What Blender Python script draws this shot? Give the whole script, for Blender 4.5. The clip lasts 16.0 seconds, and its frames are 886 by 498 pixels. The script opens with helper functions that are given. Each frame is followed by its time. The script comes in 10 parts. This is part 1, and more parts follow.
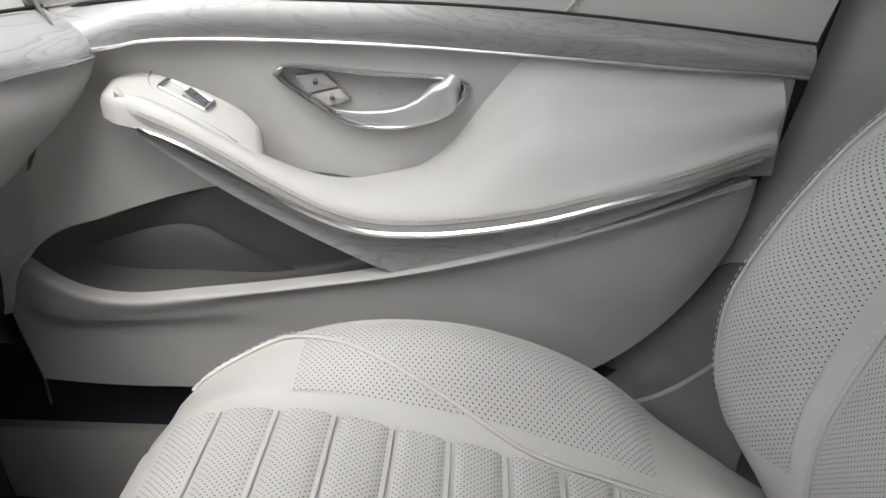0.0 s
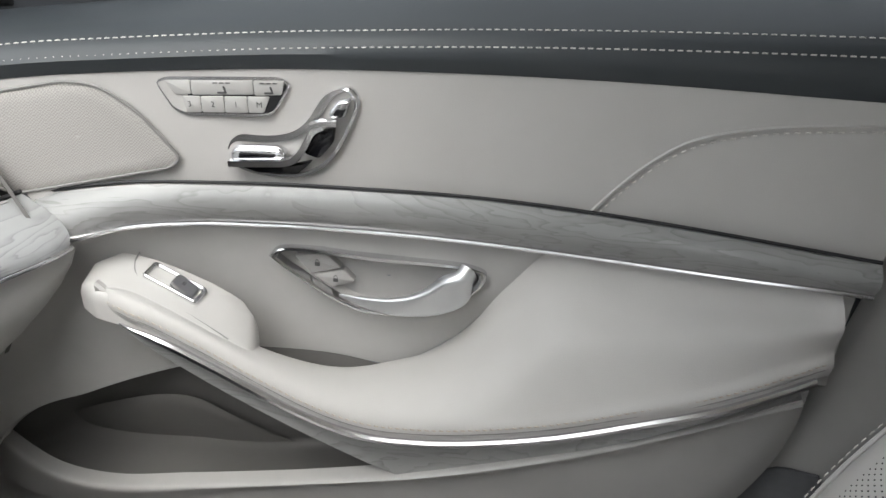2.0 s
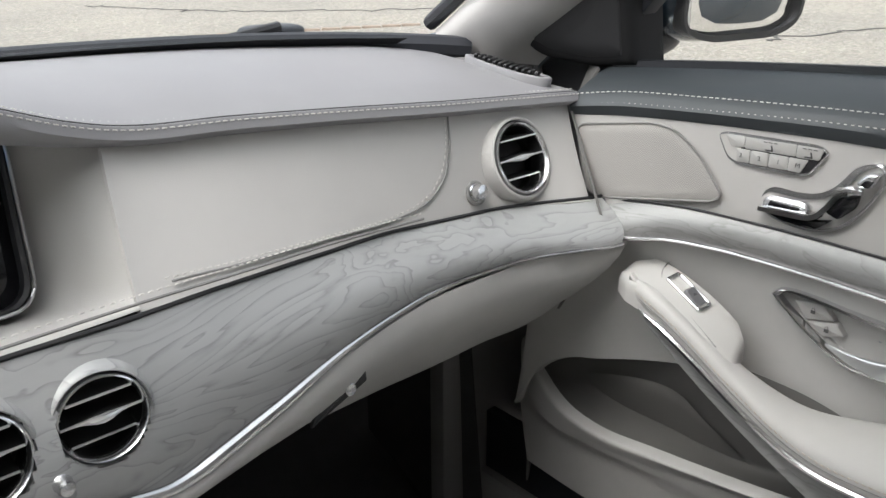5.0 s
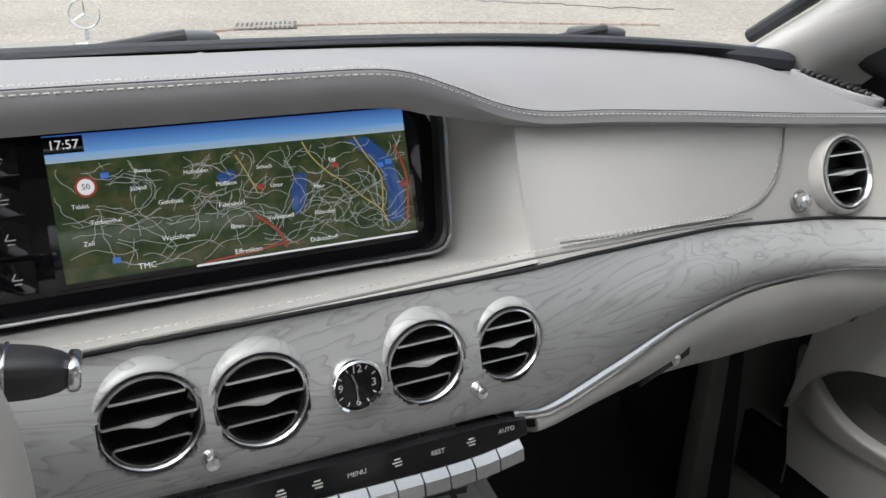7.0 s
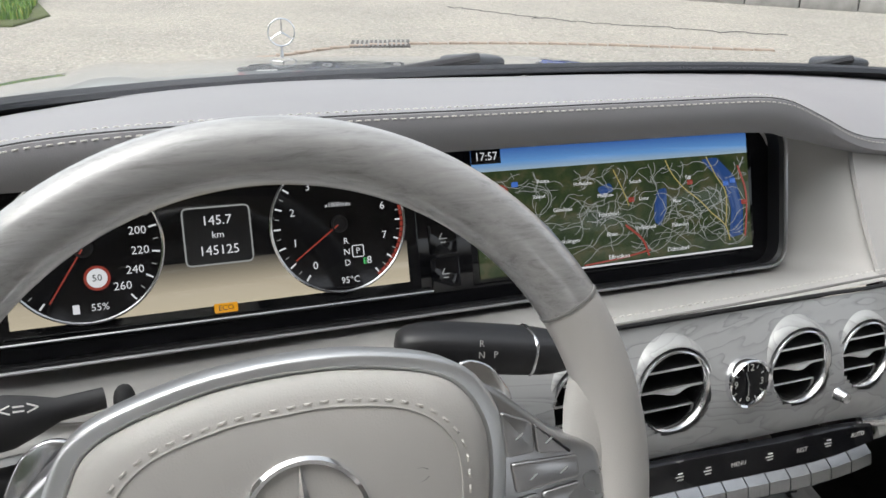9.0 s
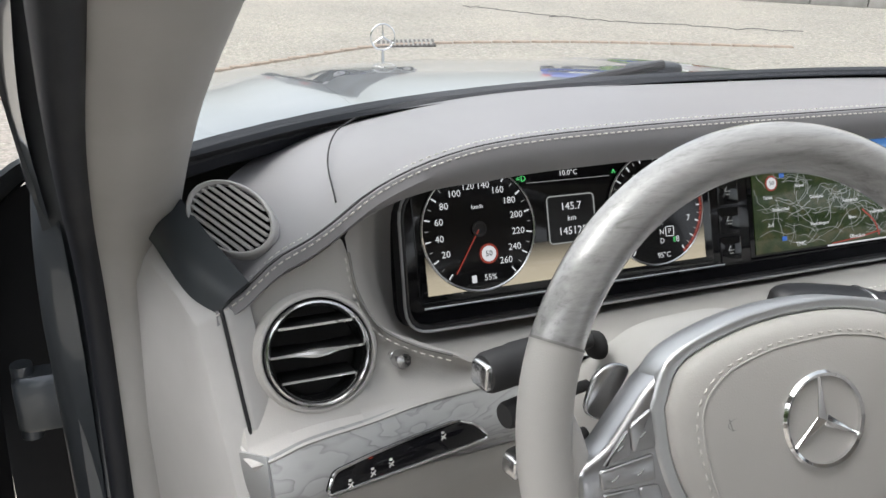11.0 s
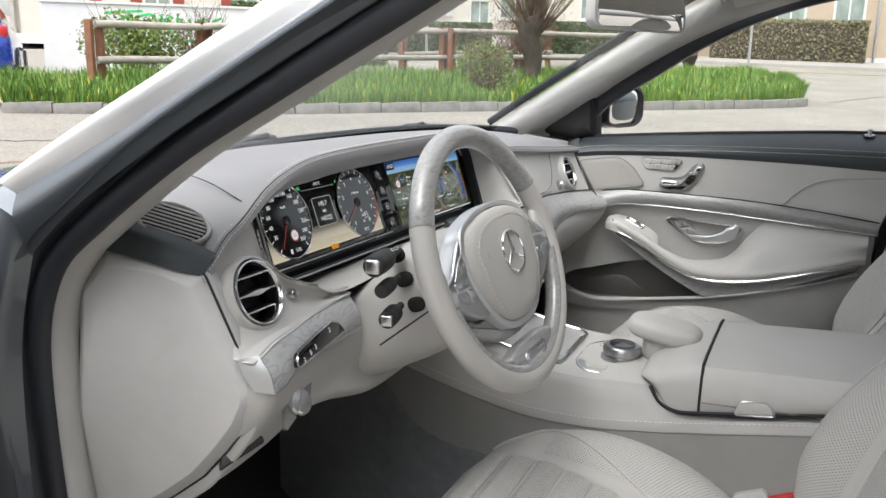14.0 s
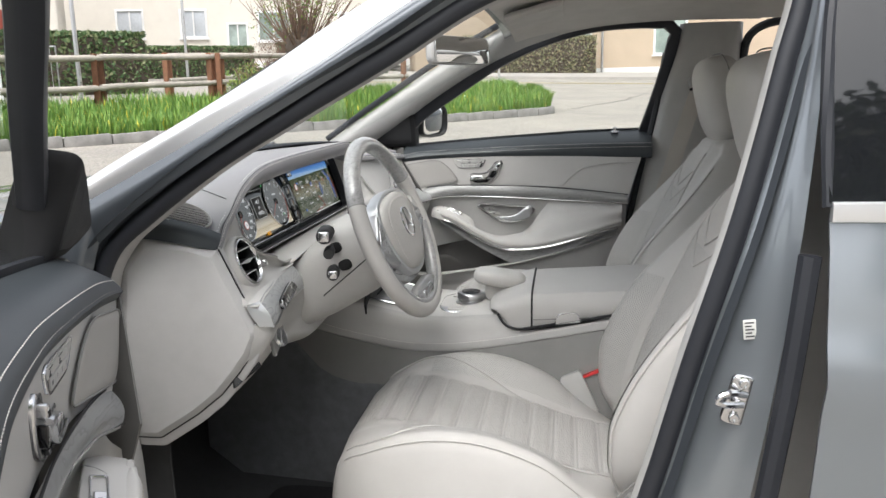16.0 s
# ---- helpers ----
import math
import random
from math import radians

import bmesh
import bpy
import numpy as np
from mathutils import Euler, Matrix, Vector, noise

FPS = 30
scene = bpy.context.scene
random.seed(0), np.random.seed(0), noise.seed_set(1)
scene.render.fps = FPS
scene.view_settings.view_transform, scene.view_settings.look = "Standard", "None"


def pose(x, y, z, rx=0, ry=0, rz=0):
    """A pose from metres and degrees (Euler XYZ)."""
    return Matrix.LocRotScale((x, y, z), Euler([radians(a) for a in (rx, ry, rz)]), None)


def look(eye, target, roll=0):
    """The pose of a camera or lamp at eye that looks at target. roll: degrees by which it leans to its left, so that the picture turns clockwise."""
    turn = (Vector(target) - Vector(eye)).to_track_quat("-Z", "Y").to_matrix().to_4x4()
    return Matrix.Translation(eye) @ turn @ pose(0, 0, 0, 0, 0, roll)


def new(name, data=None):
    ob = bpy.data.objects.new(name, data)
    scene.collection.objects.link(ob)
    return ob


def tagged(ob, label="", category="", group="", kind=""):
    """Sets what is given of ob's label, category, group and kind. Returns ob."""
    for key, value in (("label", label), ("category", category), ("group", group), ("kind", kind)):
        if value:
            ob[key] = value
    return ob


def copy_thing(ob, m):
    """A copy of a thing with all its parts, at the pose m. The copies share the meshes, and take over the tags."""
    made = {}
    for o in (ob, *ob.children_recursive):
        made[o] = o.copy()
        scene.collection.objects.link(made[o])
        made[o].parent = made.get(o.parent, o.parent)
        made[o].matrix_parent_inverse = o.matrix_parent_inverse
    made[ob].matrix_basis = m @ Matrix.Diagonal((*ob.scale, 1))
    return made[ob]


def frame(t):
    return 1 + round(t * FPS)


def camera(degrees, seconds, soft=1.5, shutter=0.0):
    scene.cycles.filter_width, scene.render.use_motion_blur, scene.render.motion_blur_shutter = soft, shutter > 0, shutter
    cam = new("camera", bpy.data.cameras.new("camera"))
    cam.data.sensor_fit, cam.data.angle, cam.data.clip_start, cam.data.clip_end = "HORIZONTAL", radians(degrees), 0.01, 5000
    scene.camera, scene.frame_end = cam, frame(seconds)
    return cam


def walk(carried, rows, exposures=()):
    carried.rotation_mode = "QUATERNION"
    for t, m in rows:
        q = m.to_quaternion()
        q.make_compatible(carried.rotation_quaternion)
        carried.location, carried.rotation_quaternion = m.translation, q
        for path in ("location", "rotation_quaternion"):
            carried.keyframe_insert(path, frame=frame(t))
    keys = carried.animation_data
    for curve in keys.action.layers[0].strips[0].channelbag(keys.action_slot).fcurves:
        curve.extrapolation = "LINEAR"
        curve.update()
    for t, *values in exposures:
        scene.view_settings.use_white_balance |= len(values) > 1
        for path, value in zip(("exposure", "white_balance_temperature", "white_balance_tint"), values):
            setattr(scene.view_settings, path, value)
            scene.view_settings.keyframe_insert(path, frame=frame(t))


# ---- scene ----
cam = camera(58.3, 16.0)
PATH = [
    (0, (0.0, 0.052, 1.017), (1.783, 0.141, 0.116), 0.1),
    (0.5, (0.056, 0.043, 1.041), (1.845, 0.137, 0.153), 0.9),
    (1, (0.106, 0.026, 1.075), (1.906, 0.119, 0.206), 0.2),
    (1.5, (0.138, 0.025, 1.107), (1.942, 0.118, 0.25), 0.7),
    (2, (0.143, 0.04, 1.136), (1.928, 0.222, 0.252), 0.3),
    (2.5, (0.127, 0.032, 1.145), (1.904, 0.437, 0.323), -0.9),
    (3, (0.102, 0.011, 1.17), (1.839, 0.576, 0.355), -1.0),
    (3.5, (0.084, -0.004, 1.17), (1.754, 0.748, 0.366), -1.1),
    (4, (0.054, -0.019, 1.165), (1.641, 0.909, 0.379), -0.6),
    (4.5, (0.03, -0.048, 1.17), (1.453, 1.126, 0.397), -0.4),
    (5, (0.0, -0.056, 1.169), (1.261, 1.304, 0.42), -0.2),
    (5.2, (-0.009, -0.06, 1.169), (1.19, 1.352, 0.416), 0.0),
    (7.3, (-0.216, -0.056, 1.2), (0.619, 1.594, 0.439), 2.0),
    (7.5, (-0.242, -0.053, 1.204), (0.571, 1.612, 0.452), 2.0),
    (8, (-0.309, -0.046, 1.203), (0.461, 1.646, 0.464), 2.2),
    (8.5, (-0.387, -0.032, 1.201), (0.35, 1.676, 0.467), 2.2),
    (9, (-0.436, -0.013, 1.2), (0.273, 1.706, 0.464), 2.3),
    (9.5, (-0.502, -0.006, 1.218), (0.197, 1.721, 0.489), 2.3),
    (10, (-0.566, -0.01, 1.22), (0.13, 1.719, 0.494), 2.3),
    (10.2, (-0.598, -0.006, 1.217), (0.094, 1.722, 0.484), 2.2),
    (12.3, (-0.989, -0.082, 1.248), (0.049, 1.479, 0.55), 1.4),
    (12.5, (-1.019, -0.091, 1.251), (0.113, 1.412, 0.573), 1.4),
    (13, (-1.116, -0.098, 1.246), (0.269, 1.217, 0.652), 1.0),
    (13.5, (-1.242, -0.089, 1.217), (0.378, 0.974, 0.718), 1.2),
    (14, (-1.342, -0.089, 1.191), (0.424, 0.741, 0.752), 1.1),
    (14.5, (-1.453, -0.113, 1.171), (0.384, 0.567, 0.764), 0.2),
    (15, (-1.573, -0.121, 1.164), (0.3, 0.461, 0.776), -0.8),
    (15.5, (-1.717, -0.072, 1.162), (0.189, 0.391, 0.774), -1.2),
    (16, (-1.845, -0.037, 1.206), (0.092, 0.268, 0.812), -1.3),
]
walk(cam, [(t, look(eye, target, roll)) for t, eye, target, roll in PATH],
     [(0.0, 1.70), (1.0, 1.58), (2.5, 1.45), (4.0, 1.34), (5.0, 1.30), (7.5, 1.24), (10.0, 1.22), (12.5, 1.38), (14.0, 1.3), (16.0, 1.28)])

# ---- mesh tools ----
def spline(points, n):
    """n points along a smooth curve through the control points."""
    p = np.array(points, float)
    if len(p) == 2:
        return p[0] + (p[1] - p[0]) * np.linspace(0, 1, n)[:, None]
    t = np.r_[0, np.cumsum(np.maximum(np.linalg.norm(np.diff(p, axis=0), axis=1), 1e-6) ** 0.5)]
    m = np.zeros_like(p)
    d = np.diff(p, axis=0) / np.diff(t)[:, None]
    m[0], m[-1] = d[0], d[-1]
    w = np.diff(t)
    m[1:-1] = (d[:-1] * w[1:, None] + d[1:] * w[:-1, None]) / (w[:-1] + w[1:])[:, None]
    q = np.linspace(0, t[-1], n)
    k = np.clip(np.searchsorted(t, q, "right") - 1, 0, len(t) - 2)
    h = (t[k + 1] - t[k])[:, None]
    s = (q - t[k])[:, None] / h
    return ((2 * s**3 - 3 * s**2 + 1) * p[k] + (s**3 - 2 * s**2 + s) * h * m[k]
            + (3 * s**2 - 2 * s**3) * p[k + 1] + (s**3 - s**2) * h * m[k + 1])


def even(points, n, closed=False):
    """The polyline resampled at n even steps of its length."""
    p = np.array(points, float)
    if closed:
        p = np.vstack([p, p[:1]])
    t = np.r_[0, np.cumsum(np.linalg.norm(np.diff(p, axis=0), axis=1))]
    q = np.linspace(0, t[-1], n + 1)[:-1] if closed else np.linspace(0, t[-1], n)
    return np.stack([np.interp(q, t, p[:, k]) for k in range(p.shape[1])], 1)


def track(x, knots):
    """A smooth height over x through (x, value) knots."""
    kx, ky = np.array(knots, float).T
    x = np.atleast_1d(np.asarray(x, float))
    d = np.diff(ky) / np.diff(kx)
    m = np.r_[d[0], (d[:-1] + d[1:]) / 2, d[-1]]
    m[1:-1][d[:-1] * d[1:] <= 0] = 0
    k = np.clip(np.searchsorted(kx, x, "right") - 1, 0, len(kx) - 2)
    h = kx[k + 1] - kx[k]
    s = np.clip((x - kx[k]) / h, 0, 1)
    return ((2 * s**3 - 3 * s**2 + 1) * ky[k] + (s**3 - 2 * s**2 + s) * h * m[k]
            + (3 * s**2 - 2 * s**3) * ky[k + 1] + (s**3 - s**2) * h * m[k + 1])


def rounded(points, r, n=4):
    """A closed outline with its corners rounded by r."""
    p = np.array(points, float)
    out = []
    for a, b, c in zip(np.roll(p, 1, 0), p, np.roll(p, -1, 0)):
        u, v = a - b, c - b
        lu, lv = np.linalg.norm(u), np.linalg.norm(v)
        s = min(r, lu * 0.45, lv * 0.45)
        u, v = b + u / lu * s, b + v / lv * s
        for k in range(n + 1):
            t = k / n
            out.append((1 - t) ** 2 * u + 2 * t * (1 - t) * b + t * t * v)
    return np.array(out)


def frame_at(o, x, y):
    """A matrix with its origin at o, its x axis along x and its xy plane holding y."""
    x = Vector(x).normalized()
    z = x.cross(Vector(y)).normalized()
    y = z.cross(x)
    m = Matrix((x, y, z)).transposed().to_4x4()
    m.translation = o
    return m


CABIN = (-0.05, -0.1, 1.02)


class Shape:
    """Collects pieces of one mesh."""

    def __init__(self):
        self.v, self.f = [], []

    def put(self, verts, faces, m=None):
        k = len(self.v)
        self.v += [tuple(m @ Vector(v)) if m is not None else tuple(v) for v in verts]
        self.f += [tuple(i + k for i in f) for f in faces]
        return self

    def grid(self, p, wrap=False, flip=False):
        a, b = p.shape[:2]
        f = []
        for i in range(a - 1):
            for j in range(b if wrap else b - 1):
                q = (i * b + j, i * b + (j + 1) % b, (i + 1) * b + (j + 1) % b, (i + 1) * b + j)
                f.append(q[::-1] if flip else q)
        return self.put(p.reshape(-1, 3), f)

    def skin(self, curves, n=24, m=None, thick=0.0, hard=False):
        """A smooth sheet across curves; thick gives it a back."""
        rows = np.array([spline(c, n) for c in curves])
        m = m or len(curves) * 5
        if hard:
            p = rows
        else:
            p = np.stack([spline(rows[:, j], m) for j in range(n)], 1)
        return self.sheet(p, thick)

    def sheet(self, p, thick=0.0):
        if not thick:
            return self.grid(p)
        du, dv = np.gradient(p, axis=0), np.gradient(p, axis=1)
        nn = np.cross(du, dv)
        nn /= np.maximum(np.linalg.norm(nn, axis=2, keepdims=True), 1e-9)
        q = p - nn * thick
        c = np.array(CABIN)
        if np.linalg.norm(q - c, axis=2).mean() < np.linalg.norm(p - c, axis=2).mean():
            q = p + nn * thick
        a, b = p.shape[:2]
        k = len(self.v)
        self.grid(p)
        self.grid(q, flip=True)
        o = a * b
        rim = ([(0, j) for j in range(b)] + [(i, b - 1) for i in range(1, a)] + [(a - 1, j) for j in range(b - 2, -1, -1)]
               + [(i, 0) for i in range(a - 2, 0, -1)])
        for (i, j), (s, t) in zip(rim, rim[1:] + rim[:1]):
            self.f.append((k + i * b + j, k + o + i * b + j, k + o + s * b + t, k + s * b + t))
        return self

    def cut(self, centre, way, r):
        """Takes out the faces round an axis."""
        v, c, w = np.array(self.v), np.array(centre, float), np.array(way, float)
        w = w / np.linalg.norm(w)
        def off(f):
            d = v[list(f)].mean(0) - c
            return np.linalg.norm(d - w * (d @ w)) > r or abs(d @ w) > 0.05
        self.f = [f for f in self.f if off(f)]
        return self

    def cut_out(self, outline, m):
        """Takes out the faces inside an outline on the xy plane of m."""
        v = np.array(self.v)
        inv = np.array(m.inverted())
        q = v @ inv[:3, :3].T + inv[:3, 3]
        o = np.array(outline)
        def inside(p):
            hit = False
            for a, b in zip(o, np.roll(o, -1, 0)):
                if (a[1] > p[1]) != (b[1] > p[1]) and p[0] < a[0] + (p[1] - a[1]) / (b[1] - a[1]) * (b[0] - a[0]):
                    hit = not hit
            return hit
        lo, hi = o.min(0), o.max(0)
        def gone(f):
            c = q[list(f)].mean(0)
            return abs(c[2]) < 0.04 and lo[0] < c[0] < hi[0] and lo[1] < c[1] < hi[1] and inside(c)
        self.f = [f for f in self.f if not gone(f)]
        return self

    def sweep(self, path, profile, up=(0, 0, 1), closed=False, scale=None, caps=True):
        """A closed profile (side, up) carried along a path."""
        p = np.array(path, float)
        prof = np.array(profile, float)
        t = np.roll(p, -1, 0) - np.roll(p, 1, 0) if closed else np.gradient(p, axis=0)
        t /= np.maximum(np.linalg.norm(t, axis=1, keepdims=True), 1e-9)
        up = np.broadcast_to(np.array(up, float), p.shape)
        s = np.cross(t, up)
        s /= np.maximum(np.linalg.norm(s, axis=1, keepdims=True), 1e-9)
        w = np.cross(s, t)
        sc = np.ones(len(p)) if scale is None else np.broadcast_to(scale, len(p))
        g = p[:, None] + (s[:, None] * prof[None, :, :1] + w[:, None] * prof[None, :, 1:2]) * sc[:, None, None]
        k = len(self.v)
        n = len(prof)
        if closed:
            g = np.concatenate([g, g[:1]])
        self.grid(g, wrap=True)
        if caps and not closed:
            self.f.append(tuple(k + j for j in range(n))[::-1])
            self.f.append(tuple(k + (len(p) - 1) * n + j for j in range(n)))
        return self

    def tube(self, path, r, k=8, closed=False, up=(0.31, 0.17, 0.93)):
        a = np.linspace(0, 2 * math.pi, k, endpoint=False)
        r = np.asarray(r, float)
        if r.ndim:
            return self.sweep(path, np.c_[np.cos(a), np.sin(a)], up, closed, r)
        return self.sweep(path, np.c_[np.cos(a), np.sin(a)] * float(r), up, closed)

    def plate(self, outline, m, depth=0.004, bevel=0.001, hole=None):
        """A flat piece on the xy plane of m, z outward; depth goes back; hole: an inner outline of as many points."""
        o = np.array(outline, float)
        area = sum(a[0] * b[1] - b[0] * a[1] for a, b in zip(o, np.roll(o, -1, 0)))
        if area < 0:
            o = o[::-1]
            hole = None if hole is None else np.array(hole)[::-1]
        n = len(o)

        def inset(q, d):
            t = np.roll(q, -1, 0) - np.roll(q, 1, 0)
            t /= np.maximum(np.linalg.norm(t, axis=1, keepdims=True), 1e-9)
            return q + np.c_[-t[:, 1], t[:, 0]] * d

        rings = [np.c_[o, np.full(n, -depth)], np.c_[o, np.full(n, -bevel)], np.c_[inset(o, bevel * 0.35), np.full(n, -bevel * 0.35)],
                 np.c_[inset(o, bevel), np.zeros(n)]]
        if hole is not None:
            h = np.array(hole, float)
            rings += [np.c_[inset(h, -bevel), np.zeros(n)], np.c_[h, np.full(n, -bevel)], np.c_[h, np.full(n, -depth)]]
        k = len(self.v)
        v = np.concatenate(rings)
        f = []
        for i in range(len(rings) - 1):
            for j in range(n):
                f.append((i * n + j, i * n + (j + 1) % n, (i + 1) * n + (j + 1) % n, (i + 1) * n + j))
        if hole is None:
            f.append(tuple((len(rings) - 1) * n + j for j in range(n)))
            f.append(tuple(range(n))[::-1])
        return self.put(v, f, m)

    def lathe(self, profile, m, n=32):
        """A profile of (radius, height) turned round the z axis of m."""
        a = np.linspace(0, 2 * math.pi, n, endpoint=False)
        p = np.array([[(r * math.cos(t), r * math.sin(t), z) for t in a] for r, z in profile])
        g = Shape().grid(p, wrap=True)
        self.put(g.v, g.f, m)
        return self

    def box(self, m, sx, sy, sz, r=0.003):
        """A box of full sizes about the origin of m, with bevelled edges."""
        o = rounded([(-sx / 2, -sy / 2), (sx / 2, -sy / 2), (sx / 2, sy / 2), (-sx / 2, sy / 2)], min(r, sx / 2.5, sy / 2.5), 2)
        r = min(r, sz / 2.5)
        c = 1 - r / max(sx, sy) * 2
        n = len(o)
        v = np.concatenate([np.c_[o * c, np.full(n, -sz / 2)], np.c_[o, np.full(n, -sz / 2 + r)], np.c_[o, np.full(n, sz / 2 - r)],
                            np.c_[o * c, np.full(n, sz / 2)]])
        f = [(i * n + j, i * n + (j + 1) % n, (i + 1) * n + (j + 1) % n, (i + 1) * n + j) for i in range(3) for j in range(n)]
        f += [tuple(range(n))[::-1], tuple(3 * n + j for j in range(n))]
        return self.put(v, f, m)

    def blob(self, m, sx, sy, sz, e=0.5, n=20, k=12):
        """A superellipsoid of half sizes: e below 1 is boxier."""
        def sp(x, q):
            return math.copysign(abs(x) ** q, x)
        u = np.linspace(-math.pi / 2, math.pi / 2, k)
        w = np.linspace(0, 2 * math.pi, n, endpoint=False)
        p = np.array([[(sx * sp(math.cos(a), e) * sp(math.cos(b), e), sy * sp(math.cos(a), e) * sp(math.sin(b), e), sz * sp(math.sin(a), e))
                       for b in w] for a in u])
        g = Shape().grid(p, wrap=True)
        return self.put(g.v, g.f, m)

    def dashes(self, path, normal, length=0.0042, gap=0.0024, width=0.0011, lift=0.0008, slant=0.0):
        """A row of small raised stitches along a path."""
        p = np.array(path, float)
        total = float(np.sum(np.linalg.norm(np.diff(p, axis=0), axis=1)))
        n = max(2, int(total / (length + gap)))
        q = even(p, n * 2)
        nv = Vector(normal).normalized()
        for a, b in zip(q[::2], q[1::2]):
            a, b = Vector(a), Vector(b)
            d = (b - a)
            if d.length < 1e-6:
                continue
            b = a + d.normalized() * length
            s = d.normalized().cross(nv) * width / 2
            b = b + s * 2 * slant
            o = nv * lift
            self.put([a - s, b - s, b + s, a + s, (a + b) / 2 + o - s * 0.4, (a + b) / 2 + o + s * 0.4],
                     [(0, 1, 4), (1, 2, 5, 4), (2, 3, 5), (3, 0, 4, 5)])
        return self


def under(ob, parent):
    if parent is not None:
        ob.parent = parent
        if parent.type == "EMPTY":
            ob.matrix_parent_inverse = parent.matrix_basis.inverted()


def part(name, shape, mat, parent=None, label="", sharp=40):
    """Links a Shape as one mesh object under its thing."""
    me = bpy.data.meshes.new(name)
    me.from_pydata(shape.v, [], shape.f)
    me.validate()
    bm = bmesh.new()
    bm.from_mesh(me)
    bmesh.ops.recalc_face_normals(bm, faces=bm.faces)
    bm.to_mesh(me)
    bm.free()
    me.polygons.foreach_set("use_smooth", [True] * len(me.polygons))
    me.set_sharp_from_angle(angle=radians(sharp))
    me.materials.append(mat)
    ob = new(name, me)
    under(ob, parent)
    if label:
        ob["label"] = label
    return ob


def thing(name, label, category, base=(0, 0, 0), group="", kind="thing"):
    ob = new(name)
    ob.location = base
    ob.matrix_basis = Matrix.Translation(base)
    return tagged(ob, label, category, group, kind)


def letters(name, text, size, m, mat, parent, align="CENTER"):
    """Writing in the built-in font as a mesh on the xy plane of m."""
    cu = bpy.data.curves.new(name, "FONT")
    cu.body, cu.size, cu.extrude, cu.align_x, cu.align_y = text, size, 0.0001, align, "CENTER"
    cu.resolution_u = 2
    tmp = bpy.data.objects.new("tmp", cu)
    me = bpy.data.meshes.new_from_object(tmp)
    bpy.data.objects.remove(tmp)
    me.transform(m)
    me.materials.clear()
    me.materials.append(mat)
    ob = new(name, me)
    under(ob, parent)
    return ob


def circle(r, n=32, sx=1.0, sy=1.0):
    a = np.linspace(0, 2 * math.pi, n, endpoint=False)
    return np.c_[np.cos(a) * r * sx, np.sin(a) * r * sy]

# ---- sky, sun and exposure ----
world = bpy.data.worlds.new("sky")
scene.world = world
world.use_nodes = True
wn = world.node_tree.nodes
sky = wn.new("ShaderNodeTexSky")
sky.sky_type, sky.sun_disc = "NISHITA", False
sky.sun_elevation, sky.sun_rotation = radians(62), radians(276)
sky.air_density, sky.dust_density, sky.ozone_density = 1.0, 4.0, 1.0
tone = wn.new("ShaderNodeHueSaturation")
tone.inputs["Saturation"].default_value = 0.25
world.node_tree.links.new(sky.outputs[0], tone.inputs["Color"])
world.node_tree.links.new(tone.outputs[0], wn["Background"].inputs["Color"])
wn["Background"].inputs["Strength"].default_value = 0.15
lamp = bpy.data.lights.new("sun", "SUN")
lamp.energy, lamp.angle, lamp.color = 0.55, radians(75), (0.97, 0.98, 0.97)
sun = new("sun", lamp)
sun.matrix_basis = look((0, 0, 30), (15.5, -1.6, 0))


# ---- materials ----
def nodes_of(name):
    m = bpy.data.materials.new(name)
    m.use_nodes = True
    t = m.node_tree
    return m, t, t.nodes["Principled BSDF"], t.nodes.new("ShaderNodeTexCoord")


def noise_node(t, coord, scale, detail=4.0, rough=0.6, distort=0.0):
    n = t.nodes.new("ShaderNodeTexNoise")
    n.inputs["Scale"].default_value, n.inputs["Detail"].default_value = scale, detail
    n.inputs["Roughness"].default_value, n.inputs["Distortion"].default_value = rough, distort
    t.links.new(coord, n.inputs["Vector"])
    return n


def ramp_node(t, value, stops):
    r = t.nodes.new("ShaderNodeValToRGB")
    e = r.color_ramp.elements
    while len(e) < len(stops):
        e.new(0.5)
    for q, (p, c) in zip(e, stops):
        q.position, q.color = p, (*c, 1) if len(c) == 3 else c
    t.links.new(value, r.inputs["Fac"])
    return r


def bump_node(t, height, strength, distance, after=None):
    b = t.nodes.new("ShaderNodeBump")
    b.inputs["Strength"].default_value, b.inputs["Distance"].default_value = strength, distance
    t.links.new(height, b.inputs["Height"])
    if after:
        t.links.new(after, b.inputs["Normal"])
    return b.outputs["Normal"]


def shade(c, k):
    return tuple(min(1, v * k) for v in c)


